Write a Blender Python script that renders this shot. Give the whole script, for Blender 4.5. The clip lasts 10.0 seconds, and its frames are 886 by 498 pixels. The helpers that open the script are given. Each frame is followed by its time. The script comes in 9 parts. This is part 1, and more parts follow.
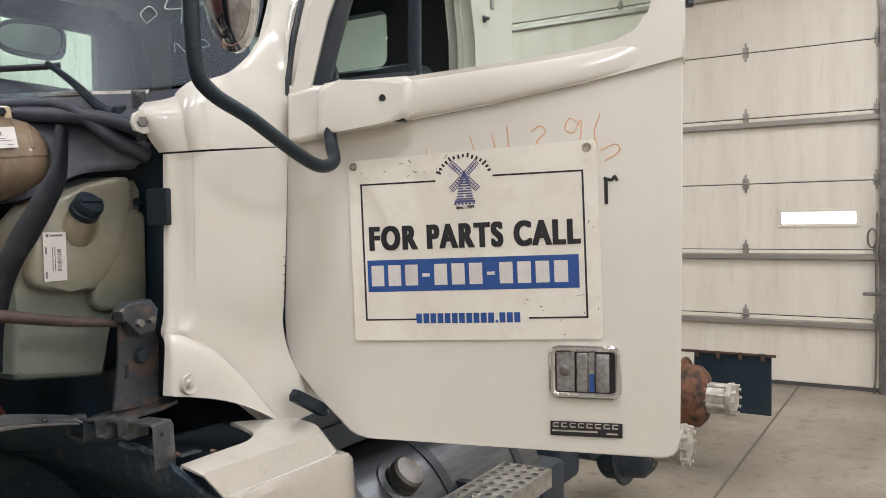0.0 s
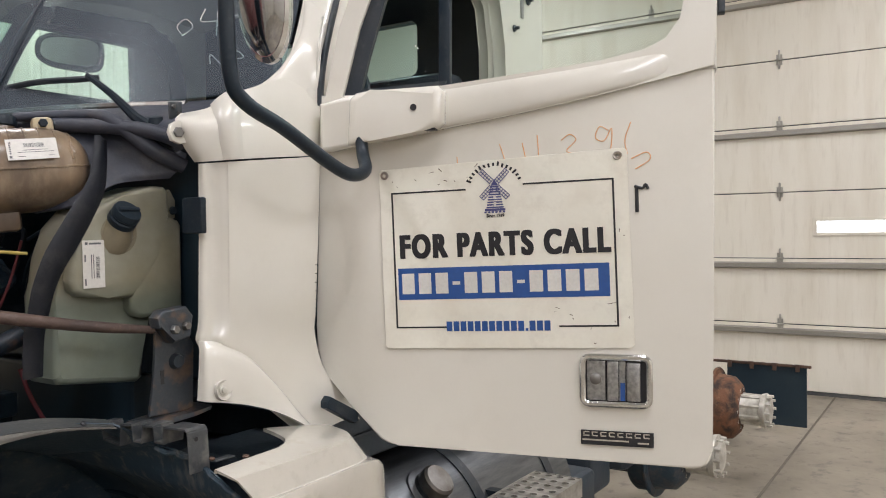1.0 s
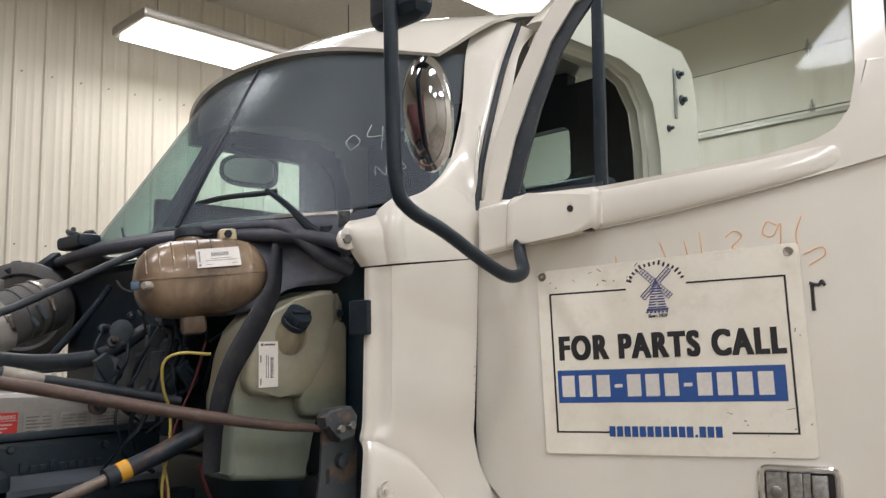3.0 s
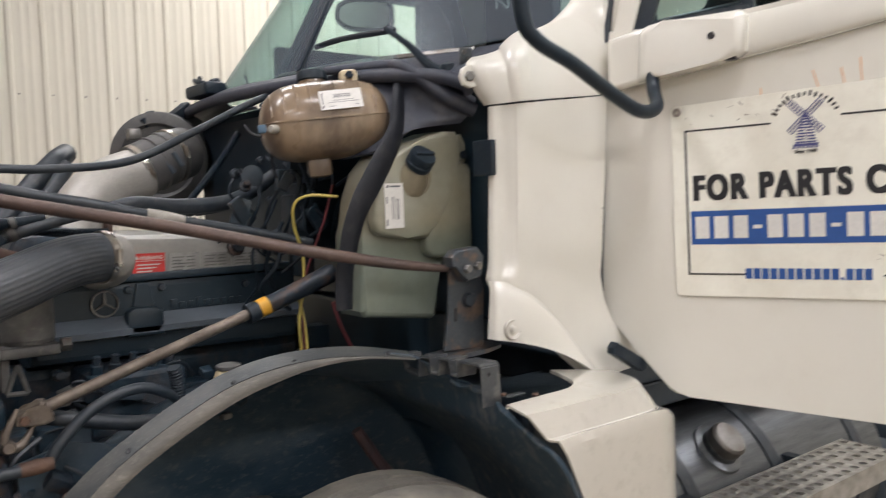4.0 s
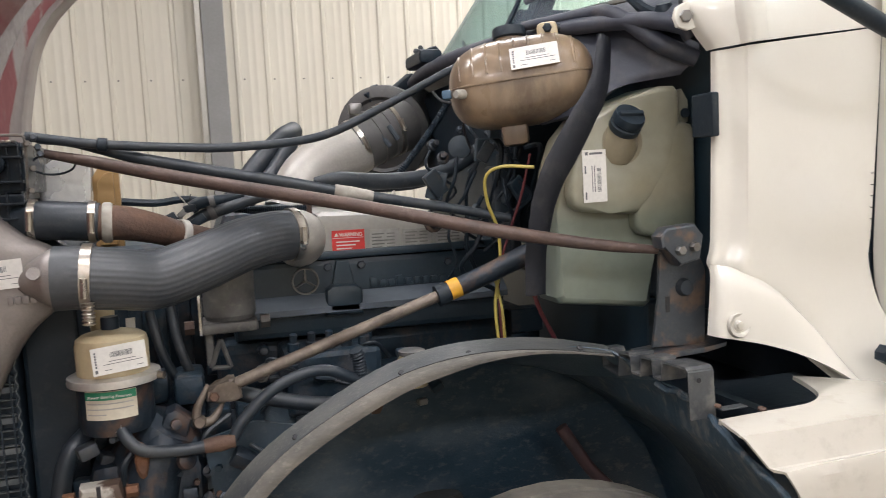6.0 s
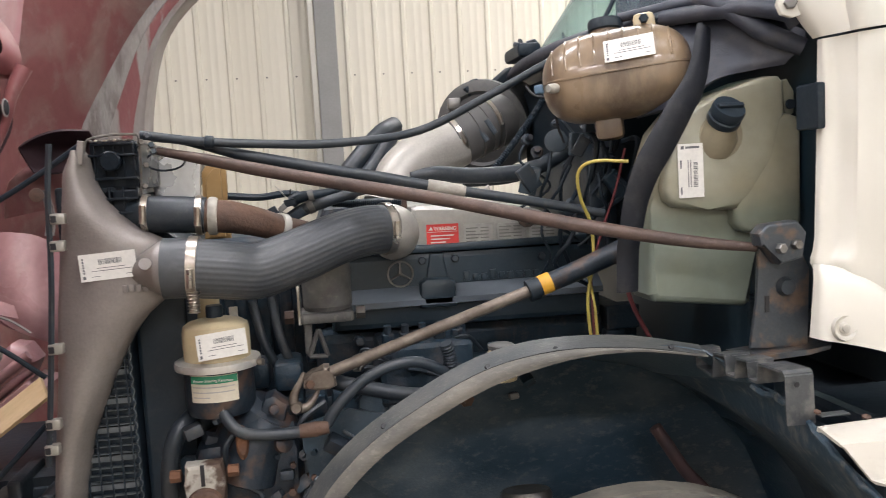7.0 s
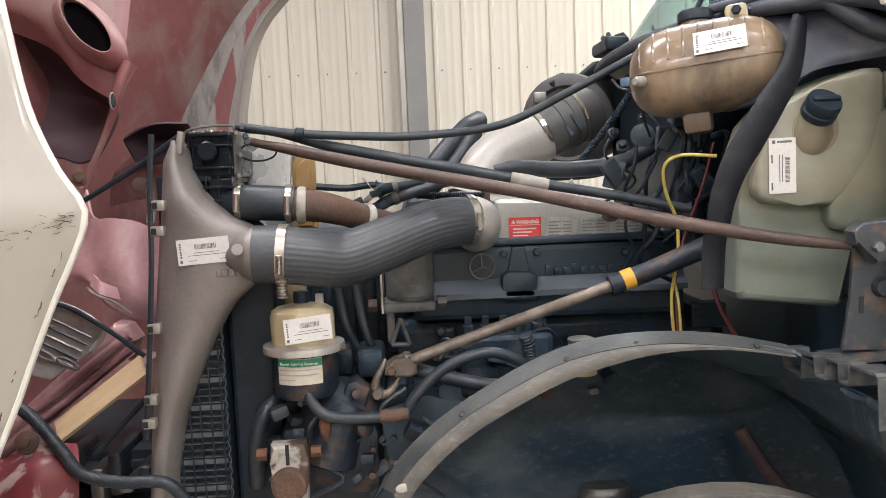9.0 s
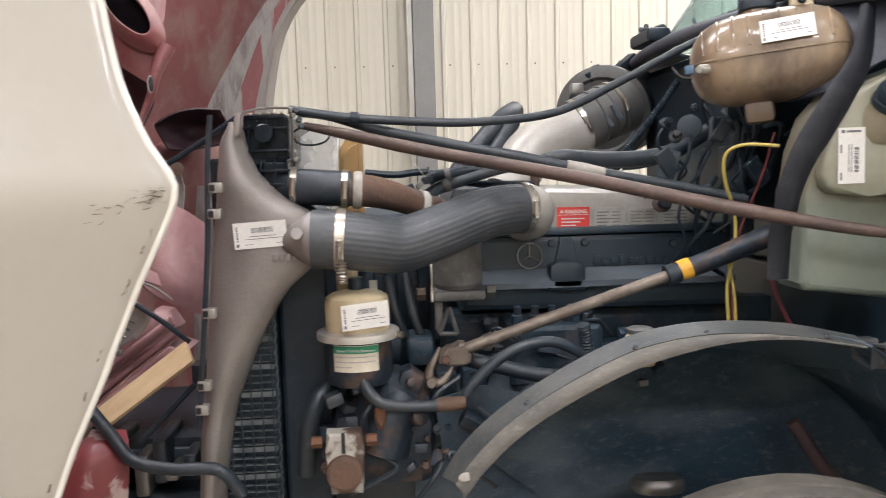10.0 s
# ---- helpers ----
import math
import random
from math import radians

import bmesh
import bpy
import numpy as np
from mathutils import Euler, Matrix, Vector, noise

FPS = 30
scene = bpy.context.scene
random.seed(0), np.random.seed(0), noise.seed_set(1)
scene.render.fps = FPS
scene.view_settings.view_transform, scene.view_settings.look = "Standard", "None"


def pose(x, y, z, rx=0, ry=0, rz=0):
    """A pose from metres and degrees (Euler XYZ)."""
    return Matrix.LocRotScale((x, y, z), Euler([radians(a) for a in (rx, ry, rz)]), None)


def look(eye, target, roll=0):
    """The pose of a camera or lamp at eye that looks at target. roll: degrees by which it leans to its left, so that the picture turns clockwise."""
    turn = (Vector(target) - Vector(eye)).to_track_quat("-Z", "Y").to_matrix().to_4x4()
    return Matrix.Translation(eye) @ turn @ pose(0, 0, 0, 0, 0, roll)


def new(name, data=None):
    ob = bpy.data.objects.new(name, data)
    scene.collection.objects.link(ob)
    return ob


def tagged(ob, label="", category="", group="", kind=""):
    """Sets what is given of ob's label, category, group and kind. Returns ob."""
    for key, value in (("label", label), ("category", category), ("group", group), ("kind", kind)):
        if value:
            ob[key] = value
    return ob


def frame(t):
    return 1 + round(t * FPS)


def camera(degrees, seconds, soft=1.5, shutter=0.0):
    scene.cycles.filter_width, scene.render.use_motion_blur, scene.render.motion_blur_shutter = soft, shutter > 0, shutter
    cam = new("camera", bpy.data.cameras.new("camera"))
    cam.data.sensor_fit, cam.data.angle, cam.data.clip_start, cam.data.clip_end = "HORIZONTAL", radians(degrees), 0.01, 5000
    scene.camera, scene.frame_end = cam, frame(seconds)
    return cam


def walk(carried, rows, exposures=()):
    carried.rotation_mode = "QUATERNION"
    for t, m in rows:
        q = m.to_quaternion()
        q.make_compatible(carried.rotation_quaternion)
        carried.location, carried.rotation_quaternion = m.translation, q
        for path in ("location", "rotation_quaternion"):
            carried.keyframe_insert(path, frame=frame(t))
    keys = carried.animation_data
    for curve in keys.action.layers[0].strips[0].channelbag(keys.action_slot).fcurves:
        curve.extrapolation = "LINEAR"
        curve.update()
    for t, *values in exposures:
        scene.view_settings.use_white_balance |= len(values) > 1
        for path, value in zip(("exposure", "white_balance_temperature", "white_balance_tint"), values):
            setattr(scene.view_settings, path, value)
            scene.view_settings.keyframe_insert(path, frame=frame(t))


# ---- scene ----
cam = camera(58.1, 10.0, soft=0.9, shutter=0.45)
PATH = [
    (0, (0.029, 0.281, 1.548), (1.737, 1.319, 1.481), -0.8),
    (0.5, (0.025, 0.278, 1.545), (1.716, 1.343, 1.483), -0.7),
    (1, (0.020, 0.277, 1.547), (1.689, 1.378, 1.503), -0.8),
    (1.5, (0.013, 0.277, 1.544), (1.656, 1.418, 1.547), -0.9),
    (2, (-0.001, 0.283, 1.559), (1.583, 1.5, 1.657), -0.9),
    (2.2, (-0.005, 0.287, 1.557), (1.539, 1.547, 1.73), -1.0),
    (2.75, (-0.001, 0.286, 1.545), (1.455, 1.634, 1.79), -1.0),
    (3.3, (0.004, 0.285, 1.53), (1.398, 1.712, 1.671), -0.9),
    (3.5, (0.002, 0.293, 1.527), (1.37, 1.751, 1.571), -0.9),
    (4, (0.017, 0.332, 1.513), (1.227, 1.917, 1.374), -1.5),
    (4.5, (0.073, 0.405, 1.51), (1.132, 2.092, 1.326), -2.1),
    (5, (0.207, 0.453, 1.505), (1.045, 2.259, 1.311), -2.7),
    (6.3, (0.303, 0.422, 1.507), (0.807, 2.345, 1.318), -3.0),
    (6.5, (0.32, 0.419, 1.51), (0.76, 2.36, 1.316), -3.1),
    (7, (0.318, 0.412, 1.51), (0.631, 2.378, 1.319), -3.1),
    (7.5, (0.32, 0.407, 1.511), (0.56, 2.384, 1.318), -3.0),
    (8, (0.318, 0.397, 1.512), (0.485, 2.381, 1.32), -3.0),
    (8.5, (0.32, 0.393, 1.51), (0.443, 2.38, 1.319), -2.8),
    (9, (0.32, 0.395, 1.502), (0.424, 2.383, 1.312), -2.5),
    (9.5, (0.308, 0.396, 1.499), (0.405, 2.384, 1.306), -2.1),
    (10, (0.182, 0.422, 1.483), (0.313, 2.408, 1.287), -1.7),
]
walk(cam, [(t, look(eye, target, roll)) for t, eye, target, roll in PATH],
     [(0, -0.26, 6380, 10), (2.2, -0.28, 6400, 10), (3.3, -0.44, 6460, 10), (3.5, -0.46, 6460, 10), (4.0, -0.10, 6400, 10), (4.5, 0.02, 6400, 10), (6.5, 0.28, 6380, 10), (7.5, 0.42, 6380, 10), (10, 0.46, 6380, 10)])


# ---- light ----
world = bpy.data.worlds.new("hall")
world.use_nodes = True
world.node_tree.nodes["Background"].inputs[0].default_value = (0.9, 0.95, 1.0, 1)
world.node_tree.nodes["Background"].inputs[1].default_value = 0.05
scene.world = world


def area_lamp(x, y, z, sx, sy, watts, tint=(0.985, 0.975, 1.08)):
    d = bpy.data.lights.new("strip_light", "AREA")
    d.shape, d.size, d.size_y, d.energy, d.color = "RECTANGLE", sx, sy, watts, tint
    ob = new("strip_light", d)
    ob.matrix_world = pose(x, y, z)
    return ob


CEIL = 4.9
# The y -4.2 row and the (-1.1, 2.5) lamp are added fill light.
LAMPS = [(-4.0, -4.2, 4.55, 125), (0.6, -4.2, 4.55, 125), (5.2, -4.2, 4.55, 110), (-4.4, -1.4, 4.55, 62), (0.9, 0.0, 4.55, 62), (5.4, 0.0, 4.55, 68),
         (-1.1, 2.5, 4.55, 50), (2.2, 4.6, 4.55, 42), (5.6, 4.6, 4.55, 42), (3.9, 6.3, 4.05, 14)]
for lx, ly, lz, watts in LAMPS:
    area_lamp(lx, ly, lz - 0.04, 2.4, 0.5, watts)


# ---- materials ----
def mat(name, base, rough=0.5, metal=0.0, dark=None, scale=8.0, amount=0.5, fine=60.0, bump=0.1, spec=0.5, coat=0.0,
        detail=6.0, stretch=(1, 1, 1), rough_var=0.1, distort=0.0, sharp=(0.35, 0.65), grain=0.14, speck=0.0, speck_tint=(0.17, 0.16, 0.145), speck_scale=34.0):
    """A surface with two scales of variation: patches of `dark` over `base`, and a fine grain."""
    m = bpy.data.materials.new(name)
    m.use_nodes = True
    nt = m.node_tree
    b = nt.nodes["Principled BSDF"]
    co = nt.nodes.new("ShaderNodeTexCoord")
    mp = nt.nodes.new("ShaderNodeMapping")
    mp.inputs["Scale"].default_value = stretch
    nt.links.new(co.outputs["Object"], mp.inputs[0])
    n1 = nt.nodes.new("ShaderNodeTexNoise")
    n1.inputs["Scale"].default_value, n1.inputs["Detail"].default_value, n1.inputs["Distortion"].default_value = scale, detail, distort
    nt.links.new(mp.outputs[0], n1.inputs["Vector"])
    rp = nt.nodes.new("ShaderNodeMapRange")
    rp.inputs["From Min"].default_value, rp.inputs["From Max"].default_value = sharp
    rp.inputs["To Max"].default_value = amount
    nt.links.new(n1.outputs["Fac"], rp.inputs["Value"])
    mix = nt.nodes.new("ShaderNodeMix")
    mix.data_type = "RGBA"
    dk = dark if dark else tuple(c * 0.6 for c in base)
    mix.inputs["A"].default_value, mix.inputs["B"].default_value = (*base, 1), (*dk, 1)
    nt.links.new(rp.outputs[0], mix.inputs["Factor"])
    n2 = nt.nodes.new("ShaderNodeTexNoise")
    n2.inputs["Scale"].default_value, n2.inputs["Detail"].default_value = fine, 4.0
    nt.links.new(mp.outputs[0], n2.inputs["Vector"])
    hv = nt.nodes.new("ShaderNodeHueSaturation")
    vr = nt.nodes.new("ShaderNodeMapRange")
    vr.inputs["To Min"].default_value, vr.inputs["To Max"].default_value = 1 - grain, 1 + grain
    nt.links.new(n2.outputs["Fac"], vr.inputs["Value"])
    nt.links.new(vr.outputs[0], hv.inputs["Value"])
    if speck:
        n3 = nt.nodes.new("ShaderNodeTexNoise")
        n3.inputs["Scale"].default_value, n3.inputs["Detail"].default_value, n3.inputs["Roughness"].default_value = speck_scale, 9.0, 0.68
        nt.links.new(mp.outputs[0], n3.inputs["Vector"])
        sp = nt.nodes.new("ShaderNodeMapRange")
        sp.inputs["From Min"].default_value, sp.inputs["From Max"].default_value, sp.inputs["To Max"].default_value = 0.53, 0.70, speck
        nt.links.new(n3.outputs["Fac"], sp.inputs["Value"])
        mix2 = nt.nodes.new("ShaderNodeMix")
        mix2.data_type = "RGBA"
        mix2.inputs["B"].default_value = (*speck_tint, 1)
        nt.links.new(mix.outputs["Result"], mix2.inputs["A"])
        nt.links.new(sp.outputs[0], mix2.inputs["Factor"])
        mix = mix2
    nt.links.new(mix.outputs["Result"], hv.inputs["Color"])
    nt.links.new(hv.outputs[0], b.inputs["Base Color"])
    rr = nt.nodes.new("ShaderNodeMapRange")
    rr.inputs["To Min"].default_value, rr.inputs["To Max"].default_value = max(0.03, rough - rough_var), min(1, rough + rough_var)
    nt.links.new(n1.outputs["Fac"], rr.inputs["Value"])
    nt.links.new(rr.outputs[0], b.inputs["Roughness"])
    b.inputs["Metallic"].default_value, b.inputs["Specular IOR Level"].default_value = metal, spec
    b.inputs["Coat Weight"].default_value, b.inputs["Coat Roughness"].default_value = coat, 0.06
    if bump:
        bp = nt.nodes.new("ShaderNodeBump")
        bp.inputs["Strength"].default_value, bp.inputs["Distance"].default_value = bump, 0.004
        nt.links.new(n2.outputs["Fac"], bp.inputs["Height"])
        nt.links.new(bp.outputs[0], b.inputs["Normal"])
    return m


WHITE = mat("white_paint", (0.715, 0.69, 0.62), 0.20, dark=(0.645, 0.61, 0.535), scale=3, amount=0.4, fine=140, bump=0.0, coat=0.6, rough_var=0.06, grain=0.012, speck=0.06, speck_tint=(0.42, 0.37, 0.29), speck_scale=9)
WHITE_DIRTY = mat("worn_white_paint", (0.52, 0.49, 0.425), 0.33, dark=(0.39, 0.33, 0.26), scale=5, amount=0.3, fine=70, bump=0.03, coat=0.35, sharp=(0.55, 0.8), grain=0.025, speck=0.12, speck_tint=(0.33, 0.27, 0.2), speck_scale=14)
BLACK = mat("black_plastic", (0.011, 0.020, 0.030), 0.40, dark=(0.027, 0.033, 0.039), scale=9, amount=0.6, fine=160, bump=0.08, spec=0.25, speck=0.2, speck_tint=(0.09, 0.09, 0.09))
DUSTY = mat("dusty_black_plastic", (0.020, 0.038, 0.054), 0.58, dark=(0.080, 0.092, 0.103), scale=5, amount=0.6, fine=110, bump=0.15, sharp=(0.42, 0.7), speck=0.3)
RUBBER = mat("rubber_hose", (0.015, 0.023, 0.032), 0.44, dark=(0.046, 0.050, 0.053), scale=14, amount=0.5, fine=200, bump=0.06, speck=0.28, speck_tint=(0.13, 0.12, 0.11))
RIM_PLASTIC = mat("scuffed_fender_plastic", (0.038, 0.043, 0.046), 0.48, dark=(0.093, 0.092, 0.085), scale=6, amount=0.8, fine=80, bump=0.12, stretch=(1, 3, 3), speck=0.3, speck_tint=(0.20, 0.19, 0.17), speck_scale=50)
CAST = mat("cast_aluminium", (0.285, 0.258, 0.240), 0.5, 0.40, dark=(0.18, 0.155, 0.142), scale=5, amount=0.7, fine=180, bump=0.16, speck=0.3, speck_tint=(0.22, 0.18, 0.15))
STEEL = mat("dull_steel", (0.25, 0.245, 0.235), 0.42, 0.8, dark=(0.09, 0.07, 0.05), scale=11, amount=0.6, fine=120, bump=0.1, speck=0.4, speck_tint=(0.10, 0.06, 0.035))
DARK_STEEL = mat("grimy_steel", (0.030, 0.046, 0.062), 0.42, 0.4, dark=(0.060, 0.056, 0.053), scale=12, amount=0.5, fine=90, bump=0.2, speck=0.4, speck_tint=(0.11, 0.09, 0.075))
CLAMP = mat("bright_clamp_steel", (0.52, 0.50, 0.46), 0.3, 0.95, dark=(0.28, 0.2, 0.13), scale=30, amount=0.6, fine=200, bump=0.05)
RUST = mat("rusted_steel", (0.075, 0.047, 0.037), 0.7, 0.15, dark=(0.14, 0.078, 0.05), scale=16, amount=0.8, fine=150, bump=0.35, speck=0.4, speck_tint=(0.03, 0.025, 0.022))
RUST_TUBE = mat("rust_brown_tube", (0.11, 0.070, 0.056), 0.5, 0.25, dark=(0.05, 0.036, 0.032), scale=9, amount=0.8, fine=160, bump=0.2, speck=0.35, speck_tint=(0.20, 0.15, 0.125), speck_scale=60)
GREASE = mat("oily_castings", (0.016, 0.035, 0.053), 0.50, 0.15, dark=(0.070, 0.058, 0.056), scale=18, amount=0.5, fine=45, bump=0.9, sharp=(0.5, 0.66), speck=0.42, speck_tint=(0.15, 0.105, 0.078), speck_scale=24)
DARK = mat("dark_firewall", (0.016, 0.029, 0.043), 0.48, dark=(0.039, 0.046, 0.055), scale=6, amount=0.7, fine=60, bump=0.25, speck=0.25, speck_tint=(0.09, 0.085, 0.08))
CHROME = mat("chrome", (0.82, 0.82, 0.82), 0.14, 1.0, dark=(0.6, 0.6, 0.6), scale=20, amount=0.3, fine=300, bump=0.0, rough_var=0.03)
PITTED = mat("pitted_zinc", (0.42, 0.42, 0.41), 0.35, 0.8, dark=(0.2, 0.2, 0.2), scale=90, amount=0.7, fine=300, bump=0.2)
BOTTLE = mat("clouded_bottle_plastic", (0.295, 0.29, 0.232), 0.34, dark=(0.205, 0.175, 0.105), scale=4, amount=0.7, fine=40, bump=0.02, speck=0.15, speck_tint=(0.13, 0.12, 0.09), speck_scale=18)
BOTTLE.node_tree.nodes["Principled BSDF"].inputs["Subsurface Weight"].default_value = 0.25
BOTTLE.node_tree.nodes["Principled BSDF"].inputs["Subsurface Radius"].default_value = (0.04, 0.04, 0.03)
SURGE = mat("browned_tank_plastic", (0.25, 0.178, 0.112), 0.30, dark=(0.085, 0.060, 0.045), scale=7, amount=0.9, fine=50, bump=0.05, coat=0.3, sharp=(0.42, 0.70), detail=8, stretch=(1.6, 1.6, 0.7), speck=0.4, speck_tint=(0.42, 0.34, 0.24), speck_scale=9)
RESERVOIR = mat("yellowed_plastic", (0.50, 0.42, 0.27), 0.4, dark=(0.40, 0.31, 0.18), scale=8, amount=0.5, fine=80, bump=0.03)
RED = mat("red_fibreglass", (0.262, 0.098, 0.098), 0.40, dark=(0.33, 0.235, 0.205), scale=3.2, amount=0.8, fine=40, bump=0.25, distort=1.2, sharp=(0.46, 0.7), stretch=(1.6, 1, 0.8), speck=0.32, speck_tint=(0.40, 0.34, 0.30), speck_scale=13)
# Pink base raised to look lit, since the hood shades the nose.
PINK = mat("lit_pink_fibreglass", (0.50, 0.305, 0.305), 0.30, coat=0.35, dark=(0.27, 0.125, 0.135), scale=5, amount=0.75, fine=50, bump=0.2, distort=0.8, speck=0.25, speck_tint=(0.6, 0.48, 0.45), speck_scale=20)
FIBRE = mat("bare_grey_fibreglass", (0.33, 0.315, 0.295), 0.65, dark=(0.20, 0.085, 0.08), scale=7, amount=0.8, fine=60, bump=0.5, detail=10, sharp=(0.54, 0.60), stretch=(2, 2, 0.8), speck=0.6, speck_tint=(0.17, 0.155, 0.145), speck_scale=26)
CREAM = mat("cream_wall_sheet", (0.635, 0.60, 0.515), 0.38, dark=(0.55, 0.512, 0.43), scale=0.9, amount=0.5, fine=30, bump=0.01, stretch=(3, 3, 0.4), grain=0.03)
DOORSHEET = mat("cream_garage_door_sheet", (0.76, 0.72, 0.63), 0.42, dark=(0.60, 0.54, 0.43), scale=1.6, amount=0.5, fine=40, bump=0.02, stretch=(1, 4, 0.6), sharp=(0.45, 0.75), grain=0.03, speck=0.25, speck_tint=(0.45, 0.39, 0.30), speck_scale=5)
COLUMN = mat("grey_steel_primer", (0.23, 0.228, 0.225), 0.5, dark=(0.18, 0.178, 0.175), scale=3, amount=0.6, fine=60, bump=0.03)
GALV = mat("galvanised_strut", (0.38, 0.365, 0.33), 0.4, 0.6, dark=(0.34, 0.32, 0.28), scale=6, amount=0.5, fine=80, bump=0.05)
CONCRETE = mat("worn_concrete", (0.340, 0.295, 0.230), 0.38, dark=(0.165, 0.142, 0.110), scale=1.1, amount=0.9, fine=16, bump=0.15, detail=15, distort=0.25, sharp=(0.36, 0.72), speck=0.8, speck_tint=(0.09, 0.080, 0.066), speck_scale=9)
CEILING = mat("ceiling_liner", (0.62, 0.61, 0.57), 0.6, scale=1, amount=0.2, fine=20, bump=0.02)
PAPER = mat("paper_label", (0.66, 0.64, 0.60), 0.5, dark=(0.57, 0.54, 0.49), scale=20, amount=0.3, fine=150, bump=0.02)
SIGN = mat("sign_vinyl", (0.78, 0.755, 0.66), 0.45, dark=(0.60, 0.54, 0.43), scale=7, amount=0.45, fine=90, bump=0.02, sharp=(0.5, 0.75), grain=0.04, speck=0.2, speck_tint=(0.42, 0.36, 0.27), speck_scale=16)
INK = mat("black_ink", (0.015, 0.015, 0.018), 0.5, scale=30, amount=0.2, fine=100, bump=0.0)
BLUE = mat("blue_ink", (0.018, 0.075, 0.27), 0.45, dark=(0.03, 0.09, 0.28), scale=12, amount=0.5, fine=90, bump=0.0)
ORANGE = mat("orange_crayon", (0.76, 0.36, 0.13), 0.6, dark=(0.78, 0.50, 0.30), scale=60, amount=0.7, fine=200, bump=0.0)
CHALK = mat("white_marker", (0.62, 0.62, 0.60), 0.7, scale=60, amount=0.5, fine=200, bump=0.0)
REDLABEL = mat("red_label", (0.62, 0.04, 0.035), 0.4, scale=20, amount=0.3, fine=90, bump=0.0)
GREENLABEL = mat("green_label", (0.03, 0.24, 0.13), 0.45, scale=20, amount=0.3, fine=90, bump=0.0)
GREYLABEL = mat("worn_foil_label", (0.37, 0.365, 0.34), 0.45, 0.2, dark=(0.22, 0.215, 0.20), scale=40, amount=0.6, fine=120, bump=0.03)
SILVER = mat("silver_rocker_cover", (0.46, 0.45, 0.42), 0.40, 0.4, dark=(0.27, 0.26, 0.24), scale=6, amount=0.5, fine=100, bump=0.06)
COVER = mat("black_engine_cover", (0.013, 0.027, 0.039), 0.40, dark=(0.023, 0.038, 0.050), scale=7, amount=0.6, fine=160, bump=0.08, speck=0.2, speck_tint=(0.085, 0.09, 0.095))
YELLOW = mat("yellow_cable", (0.55, 0.44, 0.10), 0.4, dark=(0.35, 0.28, 0.08), scale=30, amount=0.5, fine=90, bump=0.0)
REDWIRE = mat("red_cable", (0.115, 0.022, 0.026), 0.5, scale=30, amount=0.4, fine=90, bump=0.0)
YELLOWTAG = mat("yellow_band", (0.80, 0.40, 0.03), 0.5, dark=(0.45, 0.25, 0.05), scale=40, amount=0.5, fine=90, bump=0.0)
WOOD = mat("pale_plank", (0.62, 0.47, 0.28), 0.6, dark=(0.50, 0.35, 0.19), scale=9, amount=0.6, fine=60, bump=0.1, stretch=(1, 6, 1))
TAN = mat("tan_plastic", (0.36, 0.22, 0.085), 0.5, scale=10, amount=0.4, fine=60, bump=0.05)
TYRE = mat("dusty_tyre_rubber", (0.10, 0.093, 0.08), 0.8, dark=(0.22, 0.20, 0.165), scale=8, amount=0.8, fine=60, bump=0.3, speck=0.4, speck_tint=(0.05, 0.048, 0.042))
INTERIOR = mat("dark_cab_trim", (0.022, 0.029, 0.040), 0.5, dark=(0.036, 0.044, 0.056), scale=6, amount=0.5, fine=90, bump=0.1)
TANK = mat("brushed_tank_aluminium", (0.17, 0.18, 0.19), 0.33, 0.85, dark=(0.07, 0.075, 0.08), scale=5, amount=0.6, fine=60, bump=0.06, stretch=(1, 8, 8), speck=0.3, speck_tint=(0.05, 0.05, 0.05))
TREAD = mat("step_aluminium", (0.50, 0.49, 0.46), 0.42, 0.75, dark=(0.25, 0.23, 0.2), scale=25, amount=0.6, fine=120, bump=0.1)
RUBBER_FLAP = mat("blue_black_flap", (0.012, 0.027, 0.041), 0.42, dark=(0.021, 0.037, 0.049), scale=5, amount=0.6, fine=60, bump=0.06)
HUB = mat("bare_hub_metal", (0.66, 0.64, 0.58), 0.4, 0.45, dark=(0.3, 0.27, 0.22), scale=20, amount=0.6, fine=120, bump=0.2)
DRUM = mat("rust_orange_drum", (0.165, 0.072, 0.034), 0.8, dark=(0.040, 0.026, 0.020), scale=11, amount=1.0, fine=60, bump=0.8, detail=10, sharp=(0.42, 0.60), distort=0.8, speck=0.6, speck_tint=(0.28, 0.15, 0.08), speck_scale=20)

PAINTED = mat("dull_painted_steel", (0.20, 0.195, 0.185), 0.55, 0.2, dark=(0.07, 0.068, 0.065), scale=14, amount=0.75, fine=120, bump=0.12, speck=0.35, speck_tint=(0.32, 0.29, 0.25), speck_scale=70)
PALE_CAST = mat("pale_cast_elbow", (0.47, 0.45, 0.41), 0.40, 0.15, dark=(0.34, 0.315, 0.28), scale=6, amount=0.6, fine=160, bump=0.1, speck=0.2, speck_tint=(0.22, 0.20, 0.18))
BRACKET = mat("weathered_grey_bracket", (0.099, 0.106, 0.112), 0.36, 0.6, dark=(0.300, 0.285, 0.262), scale=30, amount=0.6, fine=160, bump=0.15, sharp=(0.5, 0.7))
MUD = mat("mud_spattered_liner", (0.021, 0.042, 0.062), 0.7, dark=(0.087, 0.095, 0.101), scale=34, amount=0.75, fine=120, bump=0.3, stretch=(1, 1, 0.35), sharp=(0.54, 0.66), detail=10, speck=0.6, speck_tint=(0.17, 0.16, 0.14), speck_scale=48)
